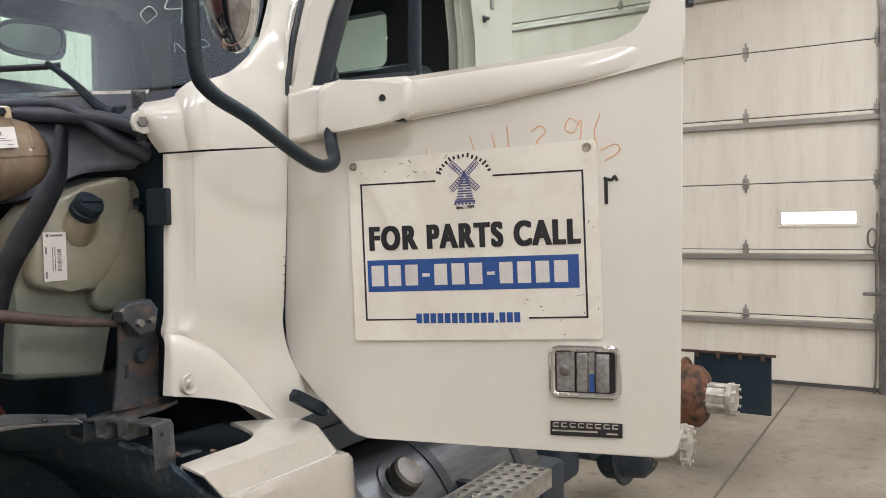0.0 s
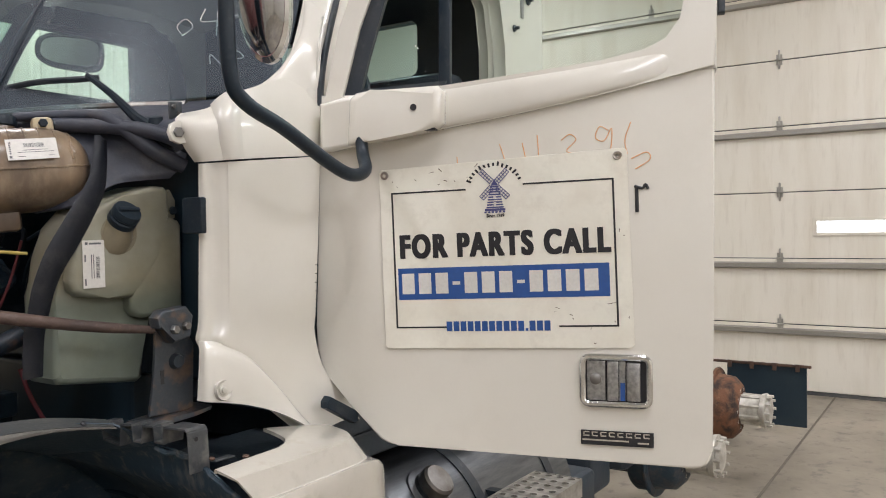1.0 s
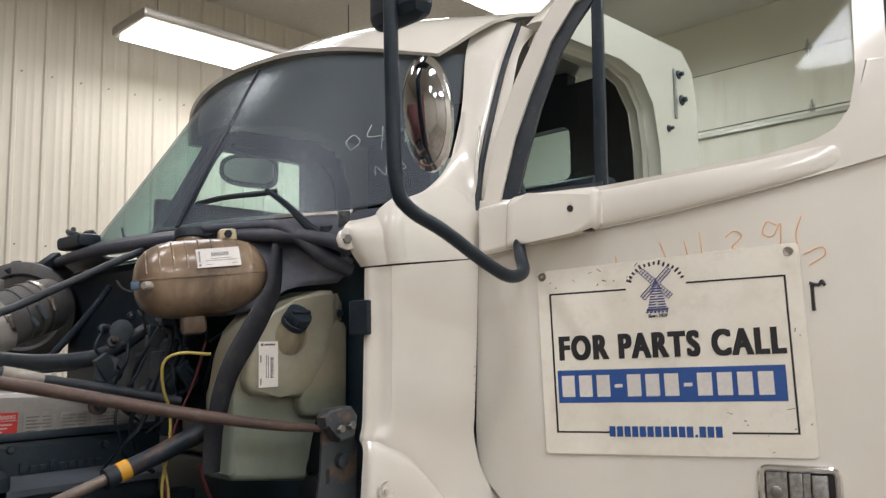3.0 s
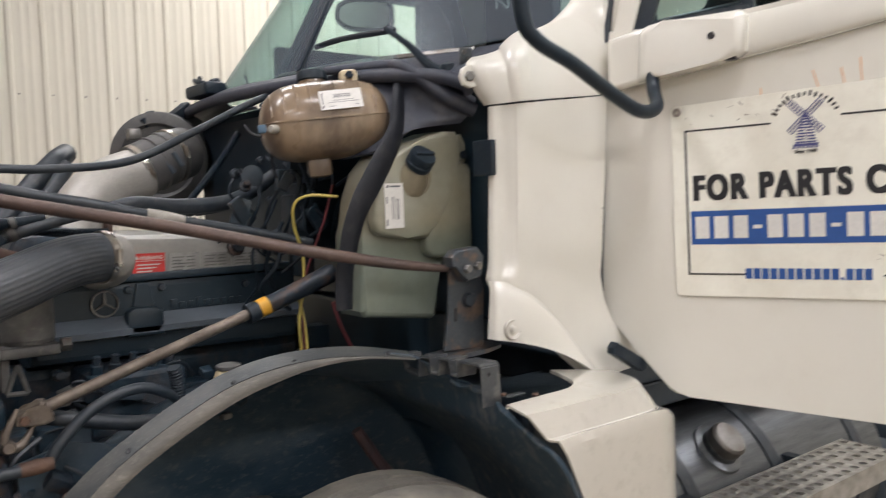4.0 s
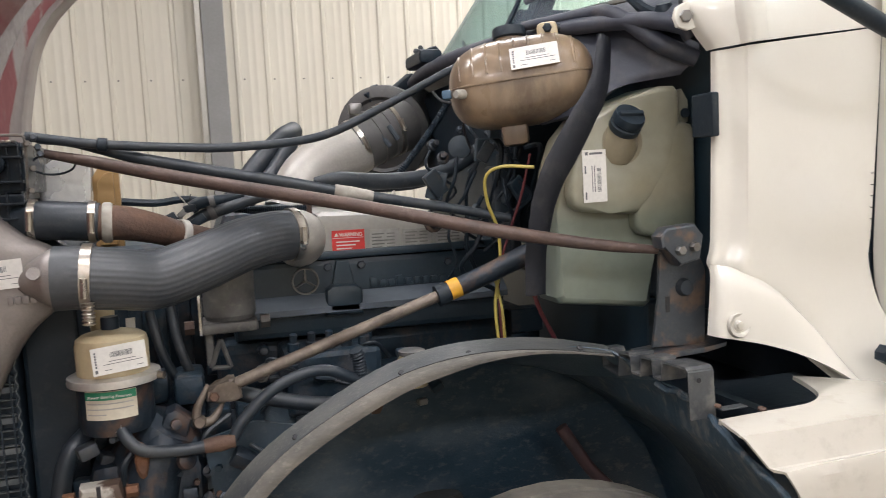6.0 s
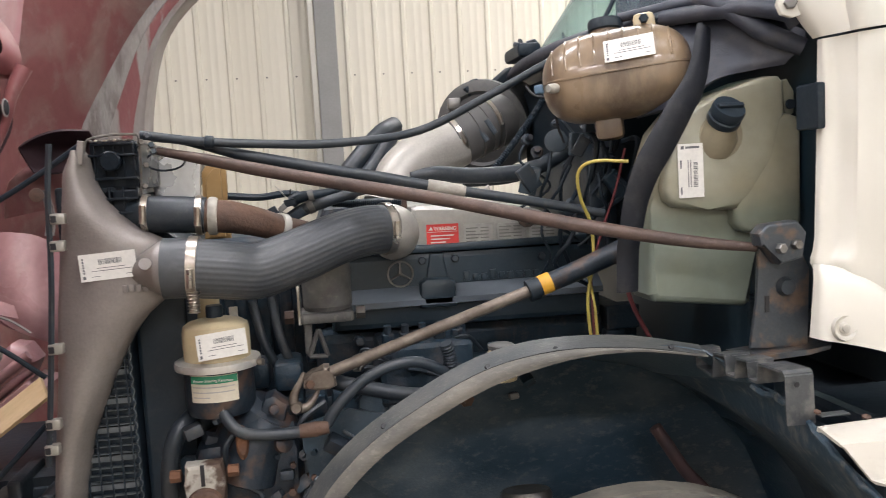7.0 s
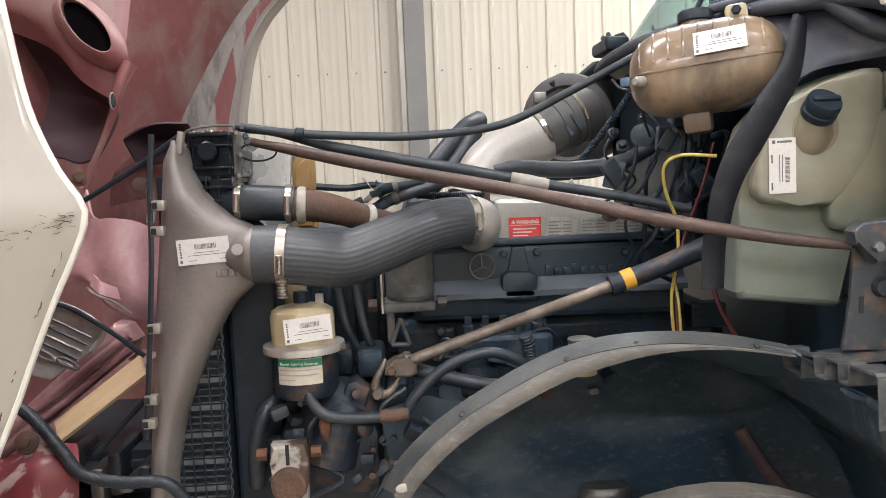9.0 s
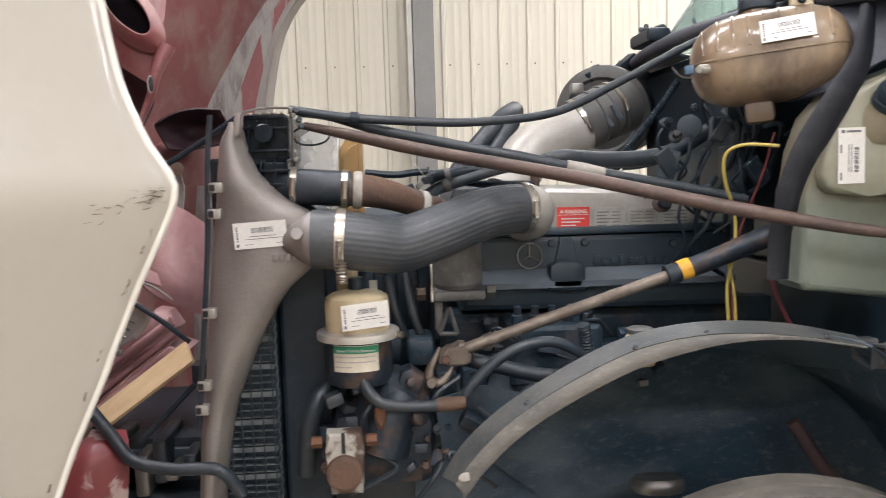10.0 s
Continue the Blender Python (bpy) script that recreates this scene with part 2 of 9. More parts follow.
LINER = mat("blue_black_liner", (0.018, 0.040, 0.062), 0.42, dark=(0.098, 0.124, 0.144), scale=4, amount=0.85, fine=110, bump=0.25, sharp=(0.46, 0.70), detail=10, stretch=(1.0, 1.0, 1.8), speck=0.6, speck_tint=(0.13, 0.135, 0.135), speck_scale=34)
# Darker and creamier than the cab's white paint.
HOODPAINT = mat("darker_hood_paint", (0.39, 0.363, 0.313), 0.3, dark=(0.345, 0.318, 0.268), scale=3, amount=0.4, fine=80, bump=0.01, coat=0.4, grain=0.02, speck=0.08, speck_tint=(0.3, 0.24, 0.17), speck_scale=18)
CORRODED = mat("corroded_casting", (0.40, 0.375, 0.33), 0.6, 0.2, dark=(0.085, 0.055, 0.04), scale=22, amount=1.0, fine=120, bump=0.3, sharp=(0.46, 0.54))
DUSTY_RUBBER = mat("dust_grey_rubber", (0.095, 0.092, 0.088), 0.55, dark=(0.045, 0.046, 0.048), scale=7, amount=0.7, fine=90, bump=0.12, speck=0.3, speck_tint=(0.18, 0.17, 0.155))
SEAL = mat("soft_black_seal", (0.007, 0.009, 0.014), 0.5, spec=0.3, dark=(0.022, 0.023, 0.028), scale=9, amount=0.6, fine=60, bump=0.25, speck=0.25, speck_tint=(0.09, 0.085, 0.08), speck_scale=20)
# Hood red darkened: the recess's shade is put into this colour.
RECESS = mat("shaded_red_recess", (0.030, 0.014, 0.018), 0.6, dark=(0.055, 0.026, 0.030), scale=8, amount=0.7, fine=60, bump=0.2)
# Dusty creased rubber, its base raised further to paint in haze.
FLAP = mat("dusty_hazed_rubber", (0.030, 0.036, 0.054), 0.55, dark=(0.054, 0.056, 0.070), scale=6, amount=0.8, fine=40, bump=0.5, distort=1.5, speck=0.3, speck_tint=(0.13, 0.12, 0.11), speck_scale=16)
DUST_LIP = mat("dust_caked_lip", (0.150, 0.139, 0.120), 0.7, dark=(0.075, 0.073, 0.068), scale=8, amount=0.8, fine=90, bump=0.15, stretch=(1, 3, 3), speck=0.3, speck_tint=(0.30, 0.275, 0.235), speck_scale=40)
INDIGO = mat("indigo_ink", (0.065, 0.072, 0.20), 0.5, dark=(0.12, 0.12, 0.25), scale=40, amount=0.5, fine=120, bump=0.0)
SHINY = mat("bright_bent_sheet", (0.72, 0.72, 0.71), 0.28, 0.55, dark=(0.5, 0.5, 0.49), scale=7, amount=0.5, fine=60, bump=0.15)
VOID = mat("unlit_hollow", (0.004, 0.003, 0.004), 0.9, spec=0.05, scale=10, amount=0.2, fine=60, bump=0.0)
HOSE = mat("fluted_hose_rubber", (0.036, 0.042, 0.049), 0.42, dark=(0.075, 0.078, 0.082), scale=7, amount=0.6, fine=160, bump=0.05, speck=0.25, speck_tint=(0.13, 0.13, 0.13))
BAND = mat("bright_band_steel", (0.62, 0.60, 0.56), 0.35, 0.6, dark=(0.42, 0.39, 0.35), scale=14, amount=0.5, fine=120, bump=0.05)
OLD_PAPER = mat("grimy_paper", (0.40, 0.375, 0.33), 0.7, dark=(0.22, 0.20, 0.17), scale=40, amount=0.7, fine=120, bump=0.2)
# Dark maroon carries the shade inside the hood's cavity.
MAROON = mat("shade_maroon_cavity", (0.052, 0.030, 0.036), 0.6, dark=(0.085, 0.045, 0.050), scale=4, amount=0.6, fine=40, bump=0.2)

BRAKE_HOSE = mat("red_brown_hose", (0.085, 0.048, 0.046), 0.5, dark=(0.045, 0.032, 0.034), scale=20, amount=0.7, fine=120, bump=0.1)
FAIRING = mat("worn_fairing_paint", (0.53, 0.50, 0.435), 0.22, dark=(0.45, 0.41, 0.345), scale=6, amount=0.18, fine=70, bump=0.02, coat=0.9, sharp=(0.52, 0.75), grain=0.025, speck=0.2, speck_tint=(0.26, 0.21, 0.16), speck_scale=22)
RUSTY_BRACKET = mat("rust_flecked_bracket", (0.068, 0.078, 0.090), 0.36, 0.5, dark=(0.189, 0.129, 0.092), scale=22, amount=0.9, fine=120, bump=0.25, sharp=(0.50, 0.64), detail=9, speck=0.35, speck_tint=(0.16, 0.135, 0.11), speck_scale=46)
# Lighter than COVER: the ledge's lamp reflection is put into the base colour.
LEDGE_SHEEN = mat("ledge_sheen_plastic", (0.116, 0.136, 0.160), 0.30, dark=(0.045, 0.061, 0.077), scale=9, amount=0.7, fine=110, bump=0.08, stretch=(0.4, 1, 1))
NECK_STAIN = mat("brown_stained_plastic", (0.235, 0.205, 0.140), 0.4, dark=(0.13, 0.10, 0.065), scale=9, amount=0.7, fine=60, bump=0.03)
TAN_STEEL = mat("tan_weathered_steel", (0.21, 0.172, 0.138), 0.5, 0.35, dark=(0.09, 0.068, 0.052), scale=26, amount=0.8, fine=140, bump=0.2, speck=0.3, speck_tint=(0.34, 0.29, 0.235), speck_scale=60)
RIM_GREY = mat("smooth_grey_edge", (0.30, 0.275, 0.255), 0.5, dark=(0.24, 0.185, 0.17), scale=6, amount=0.7, fine=60, bump=0.1, stretch=(2, 2, 0.6))
BARE_GLASS = mat("sanded_grey_fibreglass", (0.33, 0.315, 0.295), 0.7, dark=(0.185, 0.165, 0.152), scale=13, amount=0.8, fine=70, bump=0.7, detail=12, sharp=(0.45, 0.62), stretch=(2, 2, 0.5), speck=0.5, speck_tint=(0.46, 0.44, 0.41), speck_scale=34)
HALF_SANDED = mat("half_sanded_red", (0.245, 0.085, 0.085), 0.55, dark=(0.34, 0.315, 0.295), scale=9, amount=1.0, fine=60, bump=0.4, detail=10, sharp=(0.50, 0.58), stretch=(2, 2, 0.5), speck=0.3, speck_tint=(0.2, 0.17, 0.16), speck_scale=30)
YELLOWED_PAPER = mat("yellowed_label", (0.55, 0.50, 0.40), 0.5, dark=(0.42, 0.36, 0.27), scale=16, amount=0.5, fine=120, bump=0.02)
FIN = mat("dull_core_fins", (0.135, 0.150, 0.160), 0.4, 0.5, dark=(0.05, 0.06, 0.066), scale=30, amount=0.7, fine=120, bump=0.05)
RUSTY_CAN = mat("rust_stained_can", (0.016, 0.025, 0.036), 0.45, 0.2, dark=(0.088, 0.052, 0.036), scale=21, amount=0.8, fine=90, bump=0.3, sharp=(0.53, 0.63), detail=10, speck=0.4, speck_tint=(0.085, 0.065, 0.055), speck_scale=34)
RIBBED = mat("black_ribbed_plastic", (0.006, 0.010, 0.015), 0.28, spec=0.2, dark=(0.014, 0.018, 0.023), scale=14, amount=0.5, fine=160, bump=0.04)
PRINT = mat("grey_label_print", (0.085, 0.085, 0.095), 0.5, dark=(0.2, 0.2, 0.2), scale=90, amount=0.5, fine=200, bump=0.0)
JOINT = mat("dusty_floor_joint", (0.125, 0.108, 0.088), 0.8, dark=(0.17, 0.15, 0.122), scale=9, amount=0.8, fine=40, bump=0.2)


def part_filled(m, level, fluid):
    """Blue-green washer fluid seen through a cloudy bottle, up to a level."""
    nt = m.node_tree
    geo, sep, ramp, mix = (nt.nodes.new("ShaderNode" + k) for k in ("NewGeometry", "SeparateXYZ", "MapRange", "Mix"))
    mix.data_type, mix.blend_type = "RGBA", "MULTIPLY"
    mix.inputs["B"].default_value = (*fluid, 1)
    ramp.inputs["From Min"].default_value, ramp.inputs["From Max"].default_value = level + 0.03, level - 0.03
    b = nt.nodes["Principled BSDF"]
    was = b.inputs["Base Color"].links[0].from_socket
    nt.links.new(geo.outputs["Position"], sep.inputs[0])
    nt.links.new(sep.outputs["Z"], ramp.inputs["Value"])
    nt.links.new(ramp.outputs[0], mix.inputs["Factor"])
    nt.links.new(was, mix.inputs["A"])
    nt.links.new(mix.outputs["Result"], b.inputs["Base Color"])


part_filled(BOTTLE, 1.425, (0.66, 0.79, 0.86))


def glass(name, tint=(0.93, 0.985, 0.965), dust=0.0, rough=0.03):
    """A clear pane: gloss that rises at grazing angles over a tinted see-through body, with a diffuse film for dust and
    glare.
    """
    m = bpy.data.materials.new(name)
    m.use_nodes = True
    nt = m.node_tree
    out = nt.nodes["Material Output"]
    nt.nodes.remove(nt.nodes["Principled BSDF"])
    tr, gl, mx, lw, pw, ma, df, dm_ = (nt.nodes.new("ShaderNode" + k) for k in ("BsdfTransparent", "BsdfGlossy", "MixShader", "LayerWeight", "Math", "Math", "BsdfDiffuse", "MixShader"))
    tr.inputs[0].default_value = (*tint, 1)
    gl.inputs["Roughness"].default_value, gl.inputs["Color"].default_value = rough, (0.55, 0.56, 0.58, 1)
    df.inputs["Color"].default_value = (0.52, 0.55, 0.68, 1)
    lw.inputs["Blend"].default_value = 0.5
    pw.operation, pw.inputs[1].default_value = "POWER", 5.0
    ma.operation, ma.inputs[1].default_value, ma.inputs[2].default_value = "MULTIPLY_ADD", 0.4, 0.022
    nt.links.new(lw.outputs["Facing"], pw.inputs[0])
    nt.links.new(pw.outputs[0], ma.inputs[0])
    nt.links.new(ma.outputs[0], mx.inputs[0])
    dm_.inputs[0].default_value = dust
    nt.links.new(tr.outputs[0], dm_.inputs[1])
    nt.links.new(df.outputs[0], dm_.inputs[2])
    nt.links.new(dm_.outputs[0], mx.inputs[1])
    nt.links.new(gl.outputs[0], mx.inputs[2])
    nt.links.new(mx.outputs[0], out.inputs[0])
    return m


GLASS = glass("tinted_glass")
REAR_GLASS = glass("blue_green_rear_glass", (0.86, 0.97, 1.0))
# The windscreen's diffuse film paints in veiling glare as well as dust.
SCREEN = glass("dusty_glare_windscreen_glass", (0.80, 0.90, 0.88), 0.075, 0.28)
MIRROR_BACK = mat("polished_mirror_back", (0.50, 0.50, 0.51), 0.10, 1.0, dark=(0.30, 0.30, 0.31), scale=9, amount=0.5, fine=120, bump=0.01, rough_var=0.05)
MIRROR = mat("mirror_silver", (0.85, 0.86, 0.86), 0.02, 1.0, scale=1, amount=0.0, fine=10, bump=0.0, rough_var=0.01)


def glow(name, colour, strength):
    m = bpy.data.materials.new(name)
    m.use_nodes = True
    b = m.node_tree.nodes["Principled BSDF"]
    b.inputs["Base Color"].default_value = (0.8, 0.8, 0.8, 1)
    b.inputs["Emission Color"].default_value, b.inputs["Emission Strength"].default_value = (*colour, 1), strength
    return m


TUBE_GLOW = glow("lit_diffuser", (1.0, 0.96, 0.88), 10)
DAYLIGHT = glow("daylight_pane", (0.9, 0.95, 1.0), 2.2)


# ---- mesh helpers ----
def finish(bm, smooth=40):
    """Smooth shading that leaves large flat faces flat beside their rounded edges."""
    bmesh.ops.recalc_face_normals(bm, faces=bm.faces[:])
    if smooth:
        lim, low = radians(smooth), radians(14)
        area = {f: f.calc_area() for f in bm.faces}
        for f in bm.faces:
            f.smooth = True
        for e in bm.edges:
            if len(e.link_faces) == 2:
                ang = e.calc_face_angle(0)
                a, b = (area[f] for f in e.link_faces)
                if ang > lim or (ang > low and max(a, b) > 8 * min(a, b) and max(a, b) > 0.0004):
                    e.smooth = False
    return bm
def part(name, bm, material, parent=None, label="", smooth=40):
    """Links a bmesh as one mesh object under a thing or under a part."""
    finish(bm, smooth)
    me = bpy.data.meshes.new(name)
    bm.to_mesh(me)
    bm.free()
    for m in material if isinstance(material, (list, tuple)) else (material,):
        me.materials.append(m)
    ob = new(name, me)
    if parent is not None:
        ob.parent = parent
        if parent.type == "EMPTY":
            ob.matrix_parent_inverse = Matrix.Translation(-parent.location)
    if label:
        tagged(ob, label)
    return ob


def thing(name, at, label, category, group="", kind=""):
    ob = new(name)
    ob.location = at
    ob.empty_display_size = 0.1
    return tagged(ob, label, category, group, kind)


def setting(name, bm, material, label, category, smooth=40):
    return tagged(part(name, bm, material, None, "", smooth), label, category, "", "structure")


def box(lo, hi, bevel=0.0, m=None, bm=None, segs=2):
    bm = bm or bmesh.new()
    lo, hi = Vector(lo), Vector(hi)
    got = bmesh.ops.create_cube(bm, size=1, matrix=(m or Matrix()) @ Matrix.Translation((lo + hi) / 2) @ Matrix.Diagonal((*(hi - lo), 1)))
    if bevel:
        edges = list({e for v in got["verts"] for e in v.link_edges})
        bmesh.ops.bevel(bm, geom=edges, offset=bevel, segments=segs, affect="EDGES", profile=0.5)
    return bm


def prism(pts, a, b, axis="y", bevel=0.0, m=None, bm=None, segs=2):
    """A flat outline (two coordinates each) pushed from a to b along an axis."""
    bm = bm or bmesh.new()
    put = {"y": lambda p, d: (p[0], d, p[1]), "x": lambda p, d: (d, p[0], p[1]), "z": lambda p, d: (p[0], p[1], d)}[axis]
    m = m or Matrix()
    va = [bm.verts.new(m @ Vector(put(p, a))) for p in pts]
    vb = [bm.verts.new(m @ Vector(put(p, b))) for p in pts]
    fs = [bm.faces.new(va), bm.faces.new(vb[::-1])]
    n = len(pts)
    fs += [bm.faces.new((va[i], vb[i], vb[(i + 1) % n], va[(i + 1) % n])) for i in range(n)]
    if bevel:
        edges = [e for e in {e for f in fs[:2] for e in f.edges}]
        bmesh.ops.bevel(bm, geom=edges, offset=bevel, segments=segs, affect="EDGES", profile=0.5)
    return bm


def spline(pts, steps=6):
    """A smooth run through the points (Catmull-Rom)."""
    p = [Vector(q) for q in pts]
    if len(p) < 3:
        return p
    p = [2 * p[0] - p[1]] + p + [2 * p[-1] - p[-2]]
    out = []
    for i in range(1, len(p) - 2):
        a, b, c, d = p[i - 1:i + 3]
        for s in range(steps):
            t = s / steps
            out.append(0.5 * (2 * b + (c - a) * t + (2 * a - 5 * b + 4 * c - d) * t * t + (3 * b - a - 3 * c + d) * t ** 3))
    return out + [p[-2]]


def tube(pts, r, segs=12, steps=6, ribs=0, depth=0.0, bm=None, smooth=True):
    """A round pipe along a smooth path; r is one radius or one for each point; ribs: rings a metre."""
    bm = bm or bmesh.new()
    path = spline(pts, steps) if smooth else [Vector(q) for q in pts]
    if ribs:
        fine, length = [], 0.0
        for a, b in zip(path, path[1:]):
            k = max(1, int((b - a).length * ribs * 4))
            fine += [a.lerp(b, j / k) for j in range(k)]
        path = fine + [path[-1]]
    n, run = len(path), 0.0
    up = None
    rings = []
    for i, q in enumerate(path):
        d = (path[min(i + 1, n - 1)] - path[max(i - 1, 0)]).normalized()
        if up is None:
            up = d.orthogonal().normalized()
        up = (up - d * up.dot(d)).normalized()
        side = d.cross(up)
        if i:
            run += (q - path[i - 1]).length
        if isinstance(r, (list, tuple)):
            f = i / (n - 1) * (len(r) - 1)
            k = min(int(f), len(r) - 2)
            rad = r[k] + (r[k + 1] - r[k]) * (f - k)
        else:
            rad = r
        if ribs:
            rad += depth * math.cos(run * ribs * 2 * math.pi)
        rings.append([bm.verts.new(q + rad * (math.cos(a) * up + math.sin(a) * side)) for a in (2 * math.pi * j / segs for j in range(segs))])
    for a, b in zip(rings, rings[1:]):
        for j in range(segs):
            bm.faces.new((a[j], a[(j + 1) % segs], b[(j + 1) % segs], b[j]))
    bm.faces.new(rings[0][::-1])
    bm.faces.new(rings[-1])
    return bm


def lathe(profile, at, axis=(0, 0, 1), segs=24, bm=None, squash=(1, 1)):
    """A turned body: (radius, height) pairs along an axis from a place."""
    bm = bm or bmesh.new()
    m = Matrix.Translation(at) @ Vector(axis).to_track_quat("Z", "Y").to_matrix().to_4x4()
    rings = [[bm.verts.new(m @ Vector((max(r, 0.0004) * math.cos(a) * squash[0], max(r, 0.0004) * math.sin(a) * squash[1], h))) for a in (2 * math.pi * j / segs for j in range(segs))] for r, h in profile]
    for a, b in zip(rings, rings[1:]):
        for j in range(segs):
            bm.faces.new((a[j], a[(j + 1) % segs], b[(j + 1) % segs], b[j]))
    bm.faces.new(rings[0][::-1])
    bm.faces.new(rings[-1])
    return bm


def sheet(rows, thick=0.004, steps=(4, 4), bm=None, inward=None):
    """A smooth skin through a net of points, with a thickness."""
    bm = bm or bmesh.new()
    across = [spline(r, steps[0]) for r in rows]
    net = list(zip(*[spline(col, steps[1]) for col in zip(*across)]))
    h, w = len(net), len(net[0])
    nor = [[None] * w for _ in range(h)]
    for i in range(h):
        for j in range(w):
            du = net[i][min(j + 1, w - 1)] - net[i][max(j - 1, 0)]
            dv = net[min(i + 1, h - 1)][j] - net[max(i - 1, 0)][j]
            nn = du.cross(dv)
            nor[i][j] = nn.normalized() if nn.length > 1e-12 else Vector((0, 0, 1))
    if inward is not None and sum((nor[i][j].dot(Vector(inward)) for i in range(h) for j in range(w))) < 0:
        thick = -thick
    a = [[bm.verts.new(p) for p in row] for row in net]
    b = [[bm.verts.new(net[i][j] + nor[i][j] * thick) for j in range(w)] for i in range(h)]
    for i in range(h - 1):
        for j in range(w - 1):
            bm.faces.new((a[i][j], a[i][j + 1], a[i + 1][j + 1], a[i + 1][j]))
            bm.faces.new((b[i][j], b[i + 1][j], b[i + 1][j + 1], b[i][j + 1]))
    loop = [(0, j) for j in range(w)] + [(i, w - 1) for i in range(1, h)] + [(h - 1, j) for j in range(w - 2, -1, -1)] + [(i, 0) for i in range(h - 2, 0, -1)]
    for p, q in zip(loop, loop[1:] + loop[:1]):
        bm.faces.new((a[p[0]][p[1]], b[p[0]][p[1]], b[q[0]][q[1]], a[q[0]][q[1]]))
    return bm


def ribbon(pts, width, thick, normal, steps=6, bm=None):
    """A flat strap along a path: width lies across `normal`."""
    bm = bm or bmesh.new()
    path = spline(pts, steps)
    nrm = Vector(normal).normalized()
    rows = []
    for i, q in enumerate(path):
        d = (path[min(i + 1, len(path) - 1)] - path[max(i - 1, 0)]).normalized()
        s = d.cross(nrm).normalized()
        u = s.cross(d).normalized()
        f = i / (len(path) - 1)
        wd = width if not isinstance(width, (list, tuple)) else float(np.interp(f * (len(width) - 1), range(len(width)), width))
        rows.append([bm.verts.new(q + s * (wd / 2) * a + u * (thick / 2) * b) for a, b in ((-1, -0.5), (-0.7, 1), (0.7, 1), (1, -0.5), (0.8, -1), (-0.8, -1))])
    k = 6
    for a, b in zip(rows, rows[1:]):
        for j in range(k):
            bm.faces.new((a[j], a[(j + 1) % k], b[(j + 1) % k], b[j]))
    bm.faces.new(rows[0][::-1])
    bm.faces.new(rows[-1])
    return bm


def bolt(at, axis, r=0.008, h=0.006, bm=None):
    return lathe([(r, 0), (r, h * 0.7), (r * 0.8, h)], at, axis, 6, bm)


def plane_frame(at, right, up):
    """Local x to `right`, local y to `up`, local z out of the face."""
    r = Vector(right).normalized()
    u = (Vector(up) - r * Vector(up).dot(r)).normalized()
    n = r.cross(u)
    return Matrix(((r.x, u.x, n.x, at[0]), (r.y, u.y, n.y, at[1]), (r.z, u.z, n.z, at[2]), (0, 0, 0, 1)))


def flat(m, x0, y0, x1, y1, z0=0.0, t=0.0012, bm=None, bevel=0.0):
    return box((x0, y0, z0), (x1, y1, z0 + t), bevel, m, bm)


def lettering(text, m, x, y, size, material, parent, name="lettering", squeeze=1.0, z=0.0015, bold=0.0, centre=False, space=1.0, swell=()):
    cu = bpy.data.curves.new(name, "FONT")
    cu.body, cu.size, cu.extrude, cu.offset, cu.space_character = text, size, 0.0004, bold, space
    cu.align_x = "CENTER" if centre else "LEFT"
    tmp = bpy.data.objects.new(name, cu)
    scene.collection.objects.link(tmp)
    me = bpy.data.meshes.new_from_object(tmp.evaluated_get(bpy.context.evaluated_depsgraph_get()))
    bpy.data.objects.remove(tmp)
    if swell:
        fat = bmesh.new()
        for k, (sx, sy) in enumerate(swell):
            n0 = len(fat.verts)
            fat.from_mesh(me)
            fat.verts.ensure_lookup_table()
            bmesh.ops.translate(fat, vec=(sx, sy, 0.00008 * k), verts=fat.verts[n0:])
        fat.to_mesh(me)
        fat.free()
    me.transform(m @ Matrix.Translation((x, y, z)) @ Matrix.Diagonal((squeeze, 1, 1, 1)))
    me.materials.clear()
    me.materials.append(material)
    ob = new(name, me)
    ob.parent = parent
    if parent.type == "EMPTY":
        ob.matrix_parent_inverse = Matrix.Translation(-parent.location)
    return ob


